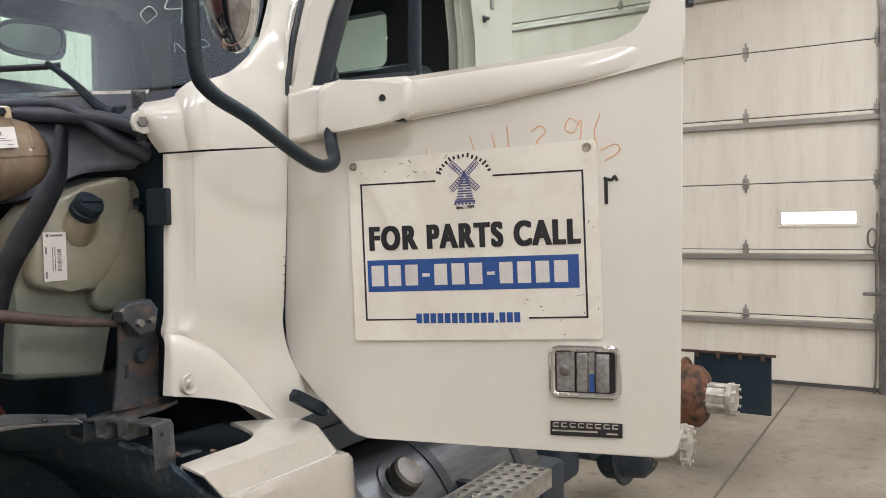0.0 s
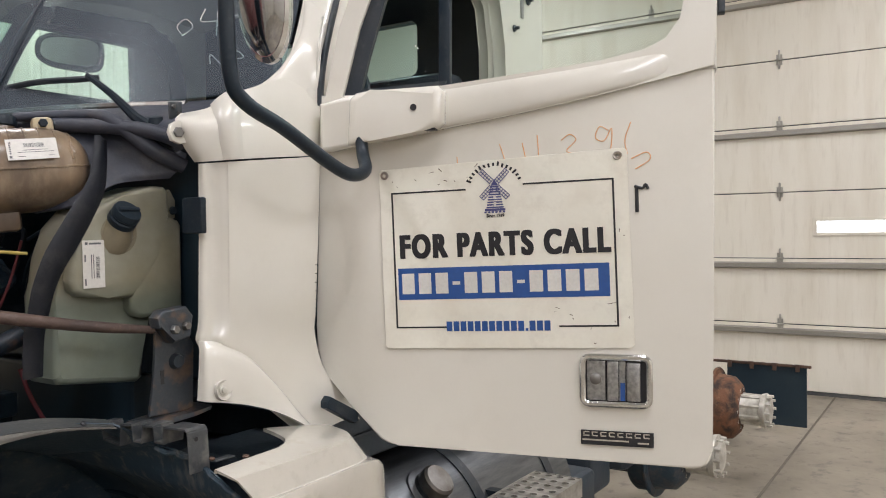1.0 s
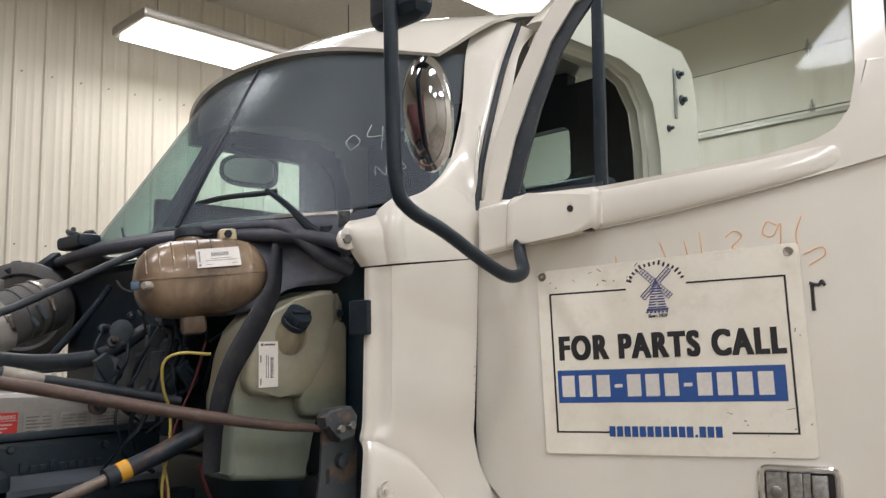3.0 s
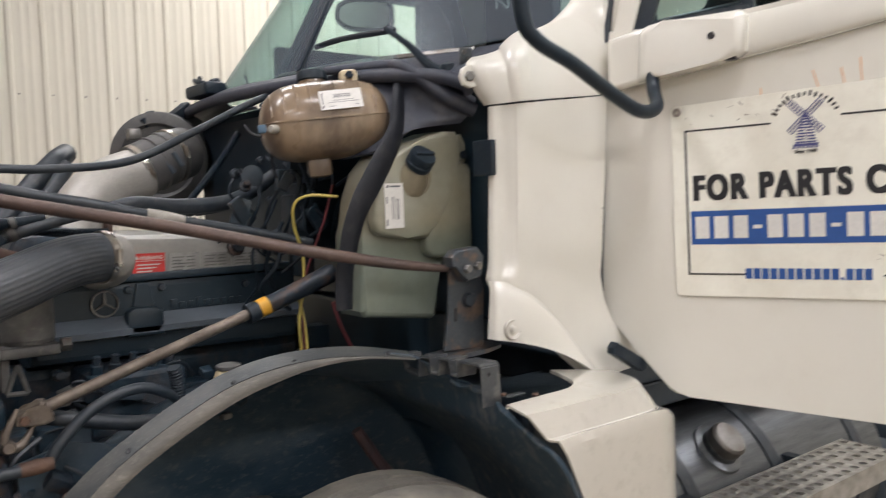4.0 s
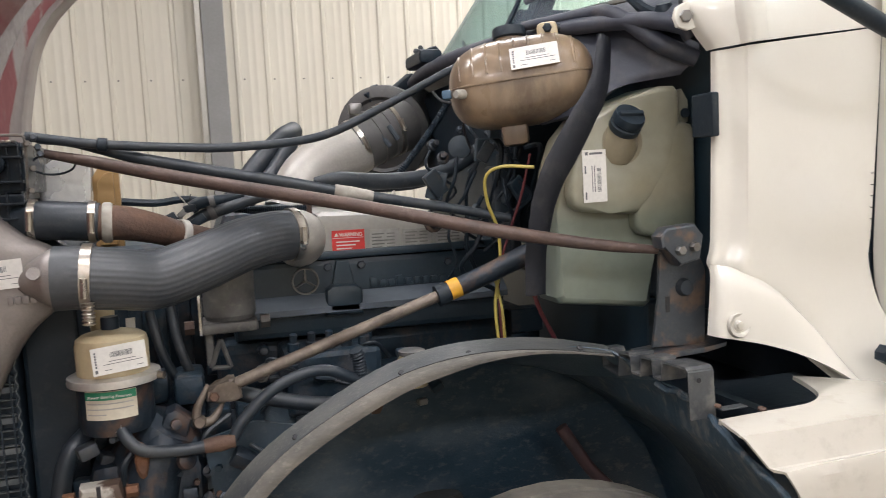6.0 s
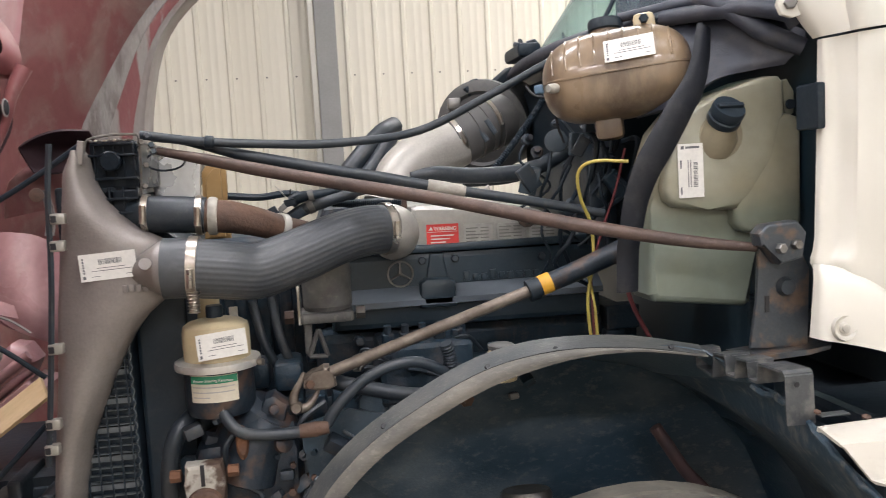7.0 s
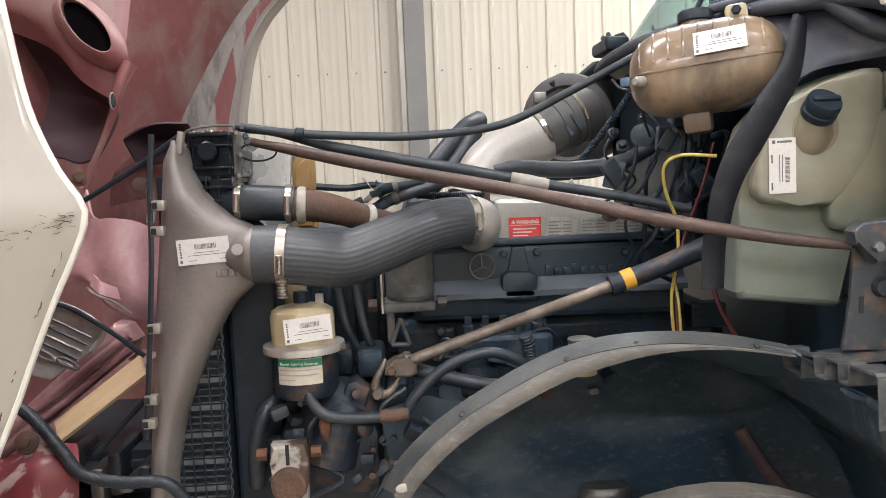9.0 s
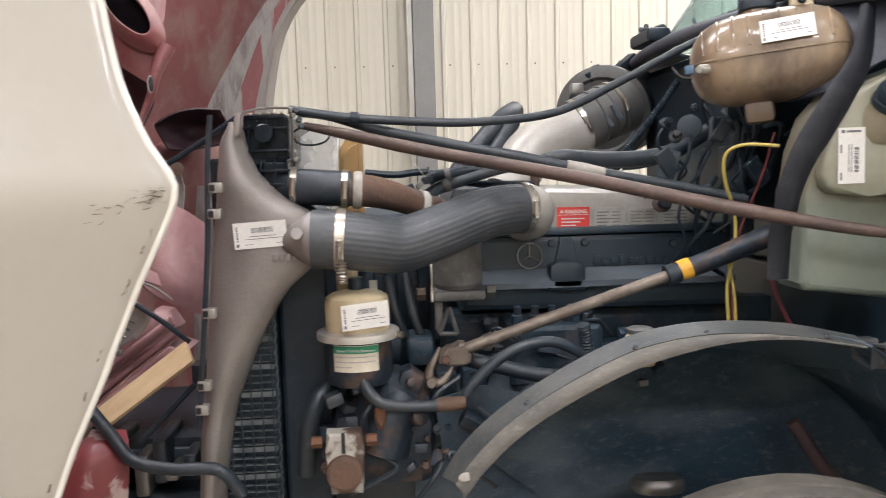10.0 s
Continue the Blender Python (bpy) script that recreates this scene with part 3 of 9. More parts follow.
def sticker(m, w, h, parent, tall=False):
    """A white stock label with a bar code and lines of small print."""
    bm = flat(m, -w / 2, -h / 2, w / 2, h / 2, 0.0004, 0.0008)
    for f in bm.faces:
        f.material_index = 0
    n0 = len(bm.faces)
    rnd = random.Random(int(1000 * (m.translation.x + 3 * m.translation.z)))
    if tall:
        flat(m, -w * 0.38, h * 0.40, -w * 0.26, h * 0.46, 0.0012, 0.0004, bm)
        flat(m, -w * 0.2, h * 0.41, w * 0.35, h * 0.45, 0.0012, 0.0004, bm)
        y = h * 0.15
        while y > -h * 0.30:
            k = rnd.uniform(0.006, 0.016) * h
            flat(m, w * 0.10, y - k, w * 0.27, y, 0.0012, 0.0004, bm)
            y -= k + rnd.uniform(0.006, 0.014) * h
        for x in (-0.12, -0.02):
            flat(m, w * x, -h * 0.30, w * x + w * 0.03, h * 0.2, 0.0012, 0.0003, bm)
        flat(m, -w * 0.42, -h * 0.44, -w * 0.36, -h * 0.3, 0.0012, 0.0003, bm)
        flat(m, -w * 0.42, h * 0.05, -w * 0.36, h * 0.2, 0.0012, 0.0003, bm)
    else:
        flat(m, -w * 0.46, -h * 0.42, -w * 0.41, -h * 0.3, 0.0012, 0.0004, bm)
        for k in range(6):
            flat(m, -w * 0.448, -h * (0.22 - 0.10 * k), -w * 0.415, -h * (0.15 - 0.10 * k), 0.0012, 0.0004, bm)
        x = -w * 0.16
        while x < w * 0.24:
            k = rnd.uniform(0.006, 0.016) * w
            flat(m, x, h * 0.08, x + k, h * 0.28, 0.0012, 0.0004, bm)
            x += k + rnd.uniform(0.006, 0.014) * w
        for yy, a, b in ((-0.06, -0.2, 0.3), (-0.16, -0.3, 0.42), (-0.36, 0.3, 0.42), (-0.36, -0.3, -0.15)):
            flat(m, w * a, h * yy, w * b, h * yy + h * 0.022, 0.0012, 0.0003, bm)
    bm.faces.ensure_lookup_table()
    for f in bm.faces[n0:]:
        f.material_index = 1
    return part("stock_label", bm, (PAPER, PRINT), parent, "white paper stock label with bar code", 0)


def clamp(at, axis, r, w, parent, band=0.003, screw=(0, -1, 0)):
    ax = Vector(axis).normalized()
    a = Vector(at)
    bm = lathe([(r, -w / 2), (r + band, -w / 2), (r + band, w / 2), (r, w / 2)], a, ax, 32)
    s = Vector(screw)
    s = (s - ax * s.dot(ax)).normalized()
    t = ax.cross(s)
    c = a + s * (r + band + 0.004)
    tube([c - t * 0.018, c + t * 0.018], 0.006, 8, smooth=False, bm=bm)
    return part("hose_clamp", bm, CLAMP, parent, "steel worm-drive hose clamp")


# ---- the hall ----
XE, YN = 7.95, 7.2          # garage-door wall, ribbed wall
XW, YS = -7.5, -6.0
setting("floor", box((XW - 0.3, YS - 0.3, -0.15), (XE + 0.3, YN + 0.3, 0)), CONCRETE, "worn grey concrete workshop floor with oil stains", "floor")
for k, (a, b) in enumerate((((XW, 1.275, 0.0), (XE, 1.290, 0.003)), ((2.9, YS, 0.0), (2.915, YN, 0.003)))):
    setting("floor_joint", box(a, b), JOINT, "dusty filled joint in the concrete floor", "floor joint")
setting("ceiling", box((XW - 0.3, YS - 0.3, CEIL), (XE + 0.3, YN + 0.3, CEIL + 0.15)), CEILING, "pale ceiling liner of the workshop", "ceiling")
setting("wall_south", box((XW - 0.3, YS - 0.25, 0), (XE + 0.3, YS, CEIL)), CREAM, "plain cream workshop wall", "wall")
setting("wall_west", box((XW - 0.25, YS, 0), (XW, YN, CEIL)), CREAM, "plain cream workshop wall", "wall")


def ribbed_wall():
    """Cream sheet with a broad rib each 0.24 m and two faint ones between, on a flat backing."""
    bm = bmesh.new()
    prof = []
    x = XW
    while x < XE:
        prof += [(x, 0), (x + 0.013, -0.014), (x + 0.037, -0.014), (x + 0.050, 0)]
        for o in (0.105, 0.165):
            prof += [(x + o, 0), (x + o + 0.008, -0.0028), (x + o + 0.018, -0.0028), (x + o + 0.026, 0)]
        x += 0.24
    rows = [[bm.verts.new((px, YN + py, z)) for px, py in prof] for z in (0, CEIL)]
    for i in range(len(prof) - 1):
        bm.faces.new((rows[0][i], rows[0][i + 1], rows[1][i + 1], rows[1][i]))
    box((XW, YN + 0.004, 0), (XE, YN + 0.2, CEIL), bm=bm)
    w = setting("wall_north", bm, CREAM, "cream ribbed steel sheet wall with rows of screws", "wall", 20)
    return w


wall_north = ribbed_wall()
sb = bmesh.new()
x = XW + 0.06
while x < XE:
    for z in (0.9, 2.36, 3.8):
        bolt((x + 0.015, YN - 0.001, z), (0, -1, 0), 0.008, 0.006, sb)
    x += 0.24
scr = part("screws", sb, STEEL, wall_north)
tagged(scr, "small grey screws along the ribs", "", "", "stuff")

cb = box((0.427, YN - 0.22, 0), (0.592, YN - 0.20, CEIL))
box((0.427, YN - 0.20, 0), (0.437, YN - 0.03, CEIL), bm=cb)
box((0.50, YN - 0.20, 0), (0.51, YN - 0.03, CEIL), bm=cb)
setting("column", cb, COLUMN, "grey primed steel column in front of the ribbed wall", "column")
setting("column_flashing", box((0.375, YN - 0.20, 0), (0.421, YN - 0.16, CEIL), 0.003), GALV, "pale grey steel strip beside the column", "trim")


def garage_door():
    """Sectional door: seven sections of 0.61 m with struts, hinges, a slot window and a track."""
    y0, y1, h = 0.60, 5.6, 0.612
    d = setting("garage_door", box((XE, y0, 0.0), (XE + 0.045, y1, 0.0298)), DUSTY_RUBBER, "bottom seal of a cream sectional garage door", "garage door")
    for k in range(7):
        bm = bmesh.new()
        z0, z1 = 0.03 + k * h, 0.03 + (k + 1) * h
        if k == 2:
            for a, b, c, e in ((y0, 0.81, z0 + 0.004, z1 - 0.004), (1.44, y1, z0 + 0.004, z1 - 0.004), (0.81, 1.44, z0 + 0.004, z0 + 0.23), (0.81, 1.44, z0 + 0.345, z1 - 0.004)):
                box((XE, a, c), (XE + 0.045, b, e), 0.0, bm=bm)
        else:
            box((XE, y0, z0 + 0.004), (XE + 0.045, y1, z1 - 0.004), 0.006, bm=bm)
        p = part("panel", bm, DOORSHEET, d)
        if k == 2:
            fr = bmesh.new()
            for a, b, c, e in ((0.785, 0.82, z0 + 0.205, z0 + 0.37), (1.43, 1.465, z0 + 0.205, z0 + 0.37), (0.82, 1.43, z0 + 0.205, z0 + 0.235), (0.82, 1.43, z0 + 0.34, z0 + 0.37)):
                box((XE - 0.012, a, c), (XE - 0.001, b, e), 0.003, bm=fr)
            part("window_frame", fr, DOORSHEET, p, "cream frame of the slot window")
            part("pane", box((XE + 0.012, 0.80, z0 + 0.22), (XE + 0.02, 1.45, z0 + 0.355)), DAYLIGHT, p, "bright daylight in the slot window")
        gap = part("seam", box((XE + 0.012, y0, z1 - 0.005), (XE + 0.03, y1, z1 + 0.005)), DARK, d)
        if k in (0, 1, 3, 5):
            st = prism([(XE - 0.002, z1 - 0.035), (XE - 0.05, z1 - 0.045), (XE - 0.05, z1 - 0.085), (XE - 0.002, z1 - 0.095), (XE - 0.002, z1 - 0.088), (XE - 0.043, z1 - 0.079), (XE - 0.043, z1 - 0.051), (XE - 0.002, z1 - 0.042)], y0, y1)
            part("strut", st, GALV, d, "pale folded steel strut across the door")
        for y in (0.66, 1.745, 2.95, 4.2):
            hb = box((XE - 0.010, y - 0.026, z1 - 0.045), (XE - 0.001, y + 0.026, z1 + 0.05), 0.002)
            tube([(XE - 0.02, y - 0.035, z1), (XE - 0.02, y + 0.035, z1)], 0.008, 8, smooth=False, bm=hb)
            box((XE - 0.022, y - 0.008, z1 - 0.08), (XE - 0.004, y + 0.008, z1 + 0.09), 0.003, bm=hb)
            part("hinge", hb, GALV, d)
    return d


garage_door()
tr = prism([(XE - 0.09, 0.575), (XE - 0.02, 0.575), (XE - 0.02, 0.585), (XE - 0.08, 0.585), (XE - 0.08, 0.635), (XE - 0.09, 0.635)], 0.0, 4.2, "z")
setting("door_track", tr, STEEL, "grey steel roller track beside the garage door", "track")
setting("door_jamb", box((XE - 0.004, -5.99, 0), (XE + 0.05, 0.585, CEIL)), CREAM, "cream wall beside the garage door", "wall")
rope = thing("pull_rope", (XE - 0.12, 0.66, 0.0), "grey pull rope looped beside the garage door", "rope")
part("cord", tube([(XE - 0.1, 0.65, 1.58), (XE - 0.11, 0.655, 1.1), (XE - 0.11, 0.652, 0.6), (XE - 0.12, 0.655, 0.2), (XE - 0.13, 0.67, 0.012)], 0.009, 6), STEEL, rope)
part("loop", tube([(XE - 0.1 , 0.69 + 0.035 * math.cos(a), 1.36 + 0.08 * math.sin(a)) for a in (6.283 * k / 10 for k in range(11))], 0.008, 6), STEEL, rope)
part("cleat", box((XE - 0.12, 0.60, 0.86), (XE - 0.09, 0.76, 0.89), 0.006), STEEL, rope)
setting("wall_east", box((XE + 0.05, YS, 0), (XE + 0.3, YN, CEIL)), CREAM, "plain cream wall behind the garage door", "wall")

for lx, ly, lz, watts in LAMPS:
    f = thing("ceiling_light", (lx, ly, lz), "long white strip light under the ceiling, lit, from a set partly added as fill", "ceiling light", "ceiling lights")
    part("housing", box((lx - 1.25, ly - 0.3, lz), (lx + 1.25, ly + 0.3, lz + 0.08), 0.02), GALV, f)
    part("diffuser", box((lx - 1.2, ly - 0.25, lz - 0.03), (lx + 1.2, ly + 0.25, lz - 0.002), 0.008), TUBE_GLOW, f, "glowing white diffuser")
    for k in (-1, 1):
        part("hanger", tube([(lx + k, ly, lz + 0.07), (lx + k, ly, CEIL)], 0.006, 6, smooth=False), STEEL, f)

# ---- the truck ----
YC = 2.6
truck = thing("semi_truck", (1.5, YC, 0), "white semi truck with raised hood and open door, half stripped", "truck")


def far(y):
    return 2 * YC - y


# cab shell: sides, roof, back, all with thickness
def cab_shell():
    cab = part("cab", box((1.62, 1.78, 0.95), (2.76, far(1.70), 1.05), 0.01), DARK, truck, "white cab with dark trim inside")
    for s, yy in ((0, 1.66), (1, far(1.66))):
        y2 = yy + 0.05 if s == 0 else yy - 0.05
        # rear quarter behind the door opening and the beam over it
        bm = prism([(2.56, 1.02), (2.82, 1.02), (2.845, 2.40), (2.82, 2.54), (2.74, 2.61), (1.98, 2.60), (1.84, 2.47), (1.93, 2.46), (2.30, 2.475), (2.43, 2.45), (2.51, 2.36), (2.545, 2.2)], yy, y2, bevel=0.008)
        part("side_frame", bm, WHITE, cab)
        inner = prism([(2.510, 1.05), (2.59, 1.05), (2.59, 2.28), (2.53, 2.46), (2.39, 2.53), (1.93, 2.51), (1.90, 2.43), (2.30, 2.455), (2.41, 2.425), (2.485, 2.34), (2.510, 2.2)], y2 + (0.003 if s == 0 else -0.003), y2 + (0.04 if s == 0 else -0.04), bevel=0.006)
        part("door_seal", inner, WHITE_DIRTY if s == 0 else INTERIOR, cab)
    roof = sheet([[(1.62, 1.86, 2.37), (1.46, 2.2, 2.44), (1.40, YC, 2.46), (1.46, far(2.2), 2.44), (1.62, far(1.86), 2.37)],
                  [(1.84, 1.74, 2.52), (1.76, 2.2, 2.60), (1.74, YC, 2.62), (1.76, far(2.2), 2.60), (1.84, far(1.74), 2.52)],
                  [(2.3, 1.69, 2.60), (2.3, 2.2, 2.70), (2.3, YC, 2.72), (2.3, far(2.2), 2.70), (2.3, far(1.69), 2.60)],
                  [(2.83, 1.69, 2.56), (2.83, 2.2, 2.66), (2.83, YC, 2.68), (2.83, far(2.2), 2.66), (2.83, far(1.69), 2.56)]], 0.012, inward=(0, 0, -1))
    part("roof", roof, WHITE, cab)
    # back wall with its window
    bk = bmesh.new()
    W0, W1, WZ0, WZ1 = 2.185, 2.525, 2.195, 2.425
    for y0, y1, z0, z1 in ((1.70, W0, 1.0, 2.60), (W1, far(W1), 1.0, 2.66), (far(W0), far(1.70), 1.0, 2.60), (W0, W1, 1.0, WZ0), (W0, W1, WZ1, 2.66), (far(W1), far(W0), 1.0, WZ0), (far(W1), far(W0), WZ1, 2.66)):
        box((2.74, y0, z0), (2.80, y1, z1), bm=bk)
    for ya, yb in ((W0, W1), (far(W1), far(W0))):
        for cy, cz, sy, sz in ((ya, WZ0, 1, 1), (yb, WZ0, -1, 1), (ya, WZ1, 1, -1), (yb, WZ1, -1, -1)):
            arc_ = [(cy + sy * 0.04 * (1 - math.cos(radians(a))), cz + sz * 0.04 * (1 - math.sin(radians(a)))) for a in (0, 22, 45, 68, 90)]
            prism([(cy, cz)] + arc_, 2.742, 2.798, "x", bm=bk)
    part("back_wall", bk, INTERIOR, cab)
    for y0 in (W0, far(W1)):
        part("rear_window", box((2.765, y0, WZ0), (2.771, y0 + W1 - W0, WZ1)), REAR_GLASS, cab, "tinted rear window pane")
    # far door, closed, with its window
    fd = bmesh.new()
    yy = far(1.69)
    for x0, x1, z0, z1 in ((1.56, 2.50, 1.02, 2.15), (2.31, 2.50, 2.15, 2.50), (1.72, 2.31, 2.41, 2.50)):
        box((x0, yy - 0.045, z0), (x1, yy, z1), bm=fd)
    part("far_door", fd, INTERIOR, cab)
    part("far_window", box((1.70, yy - 0.025, 2.14), (2.33, yy - 0.019, 2.42)), GLASS, cab, "tinted passenger window")
    part("dashboard", prism([(1.40, 1.30), (1.78, 1.35), (1.80, 1.80), (1.70, 1.90), (1.40, 1.86)], 1.76, far(1.76), bevel=0.03), INTERIOR, cab)
    for y in (2.05, far(2.05)):
        part("seat_back", box((2.38, y - 0.25, 1.2), (2.52, y + 0.25, 2.12), 0.05), INTERIOR, cab, "dark cab seat back")
        part("seat_cushion", box((1.98, y - 0.25, 1.15), (2.42, y + 0.25, 1.32), 0.05), INTERIOR, cab)
    sw = tube([(1.93 + 0.09 * math.sin(a), 2.02 + 0.20 * math.cos(a), 1.92 + 0.18 * math.sin(a)) for a in (2 * math.pi * k / 16 for k in range(17))], 0.014, 8, 3)
    part("steering_wheel", sw, BLACK, cab)
    part("steering_column", tube([(1.93, 2.02, 1.92), (1.74, 2.02, 1.78)], 0.03, 10, smooth=False), BLACK, cab)
    # floor pan under the cab and sleeper-less back
    part("underfloor", box((1.30, 1.80, 0.86), (2.75, far(1.80), 0.945), 0.01), DARK, cab)
    return cab


cab = cab_shell()

# windscreen, curved, and its pillars
ws = [[(1.47, 1.72, 1.915), (1.22, 2.0, 1.865), (1.05, 2.3, 1.85), (0.99, YC, 1.845), (1.05, far(2.3), 1.85), (1.22, far(2.0), 1.865), (1.47, far(1.72), 1.915)],
      [(1.60, 1.77, 2.16), (1.39, 2.03, 2.13), (1.245, 2.3, 2.125), (1.19, YC, 2.125), (1.245, far(2.3), 2.125), (1.39, far(2.03), 2.13), (1.60, far(1.77), 2.16)],
      [(1.70, 1.83, 2.38), (1.55, 2.06, 2.41), (1.455, 2.3, 2.43), (1.42, YC, 2.435), (1.455, far(2.3), 2.43), (1.55, far(2.06), 2.41), (1.70, far(1.83), 2.38)]]
screen = part("windscreen", sheet(ws, 0.006), SCREEN, cab, "tinted curved windscreen with white marker writing")
for s in (0, 1):
    f = (lambda y: y) if s == 0 else far
    rows = [[(1.47, f(1.715), 1.90), (1.52, f(1.675), 1.88), (1.60, f(1.665), 1.83)], [(1.61, f(1.765), 2.16), (1.645, f(1.70), 2.14), (1.71, f(1.685), 2.11)],
            [(1.71, f(1.83), 2.39), (1.75, f(1.745), 2.38), (1.82, f(1.72), 2.37)], [(1.80, f(1.86), 2.52), (1.84, f(1.765), 2.50), (1.92, f(1.73), 2.48)]]
    part("windscreen_pillar", sheet(rows, 0.03, inward=(0, 1 if s == 0 else -1, 0)), WHITE if s == 0 else INTERIOR, cab)
part("pillar_seal", tube([(1.564, 1.668, 1.873), (1.57, 1.668, 1.931), (1.585, 1.668, 2.004), (1.604, 1.668, 2.065), (1.625, 1.668, 2.128), (1.715, 1.69, 2.308), (1.815, 1.71, 2.468)], 0.0085, 8), RUBBER, cab, "black rubber seal ahead of the door")
# Sits off the centre line YC; placed to line up from the camera.
part("screen_divider", tube([(1.040, 2.295, 1.852), (1.225, 2.395, 2.13), (1.420, 2.495, 2.432)], 0.0062, 8), BLACK, screen, "black windscreen bar, placed to fit the camera's view")
fm = plane_frame((2.10, 3.63, 2.375), (0.83, -0.55, 0.10), (-0.05, 0.0, 1))
far_outline = [(c * 0.985 + d * 0.17, d * 0.985 - c * 0.17) for c, d in ((0.142 * math.copysign(abs(math.cos(a)) ** 0.6, math.cos(a)), (0.078 + 0.012 * math.cos(a)) * math.copysign(abs(math.sin(a)) ** 0.6, math.sin(a))) for a in (2 * math.pi * k / 32 for k in range(32)))]
part("far_mirror", prism(far_outline, -0.05, 0.0, "z", 0.012, fm), DUSTY_RUBBER, cab, "grey rounded passenger mirror")
# Pale paper colour replaces the reflection in this glass.
part("far_mirror_glass", prism([(x * 0.84, y * 0.76) for x, y in far_outline], 0.001, 0.004, "z", 0.001, fm), PAPER, cab, "mirror glass coloured pale for its reflection")

for pts in ([(1.405, 2.02, 2.075), (1.40, 2.035, 2.10), (1.415, 2.02, 2.12), (1.425, 2.005, 2.10), (1.405, 2.02, 2.075)], [(1.455, 1.99, 2.15), (1.44, 1.99, 2.115), (1.475, 1.965, 2.12)], [(1.475, 1.965, 2.145), (1.468, 1.965, 2.08)],
            [(1.495, 1.95, 2.17), (1.49, 1.95, 2.135), (1.525, 1.92, 2.14)], [(1.525, 1.92, 2.165), (1.518, 1.92, 2.10)],
            [(1.455, 1.97, 2.02), (1.457, 1.97, 2.045), (1.475, 1.95, 2.02), (1.477, 1.95, 2.045)], [(1.50, 1.93, 2.035), (1.495, 1.94, 2.045), (1.505, 1.92, 2.055), (1.515, 1.91, 2.04), (1.50, 1.93, 2.035)],
            [(1.545, 1.88, 2.04), (1.555, 1.865, 2.07), (1.565, 1.86, 2.04)], [(1.575, 1.85, 2.05), (1.578, 1.85, 2.075), (1.592, 1.83, 2.05), (1.594, 1.83, 2.075)]):
    low = max(p[2] for p in pts) < 2.08
    off = Vector((-0.017, -0.042, -0.012)) if not low else Vector((-0.022, -0.042, -0.028))
    part("marker_stroke", tube([Vector(p) + off for p in pts], 0.0017, 5, 4), CHALK, screen)

# cowl side: upper cap, main panel and a flared foot
cap_rows = [[(1.207, 1.722, 1.709), (1.207, 1.700, 1.709), (1.218, 1.682, 1.71), (1.236, 1.668, 1.712), (1.262, 1.658, 1.715), (1.36, 1.654, 1.726), (1.46, 1.657, 1.736), (1.568, 1.66, 1.748)],
            [(1.182, 1.730, 1.747), (1.186, 1.706, 1.747), (1.203, 1.684, 1.748), (1.228, 1.668, 1.750), (1.258, 1.658, 1.754), (1.355, 1.655, 1.770), (1.46, 1.659, 1.790), (1.575, 1.662, 1.80)],
            [(1.166, 1.735, 1.796), (1.172, 1.715, 1.797), (1.194, 1.694, 1.798), (1.222, 1.676, 1.800), (1.254, 1.666, 1.812), (1.35, 1.664, 1.835), (1.465, 1.665, 1.86), (1.59, 1.664, 1.85)],
            [(1.190, 1.745, 1.819), (1.200, 1.738, 1.821), (1.222, 1.725, 1.827), (1.244, 1.712, 1.836), (1.272, 1.697, 1.858), (1.365, 1.690, 1.897), (1.475, 1.692, 1.93), (1.60, 1.668, 1.89)]]
part("cowl_cap", sheet(cap_rows, 0.006, inward=(0, 1, 0)), WHITE, cab, "white moulded cowl cap with a rounded nose")
part("cap_ridge", sheet([[(1.238, 1.668, 1.7135), (1.246, 1.653, 1.7145), (1.262, 1.649, 1.7160), (1.290, 1.653, 1.719)], [(1.230, 1.667, 1.76), (1.238, 1.652, 1.76), (1.255, 1.645, 1.761), (1.285, 1.652, 1.763)], [(1.228, 1.678, 1.806), (1.236, 1.661, 1.812), (1.254, 1.653, 1.820), (1.285, 1.659, 1.829)], [(1.246, 1.712, 1.842), (1.254, 1.699, 1.856), (1.272, 1.688, 1.872), (1.300, 1.688, 1.884)]], 0.006, inward=(0, 1, 0)), WHITE, cab)
part("cap_tab", prism([(1.138, 1.770), (1.146, 1.752), (1.166, 1.746), (1.192, 1.752), (1.192, 1.80), (1.160, 1.797), (1.144, 1.788)], 1.718, 1.730, bevel=0.003), WHITE, cab)
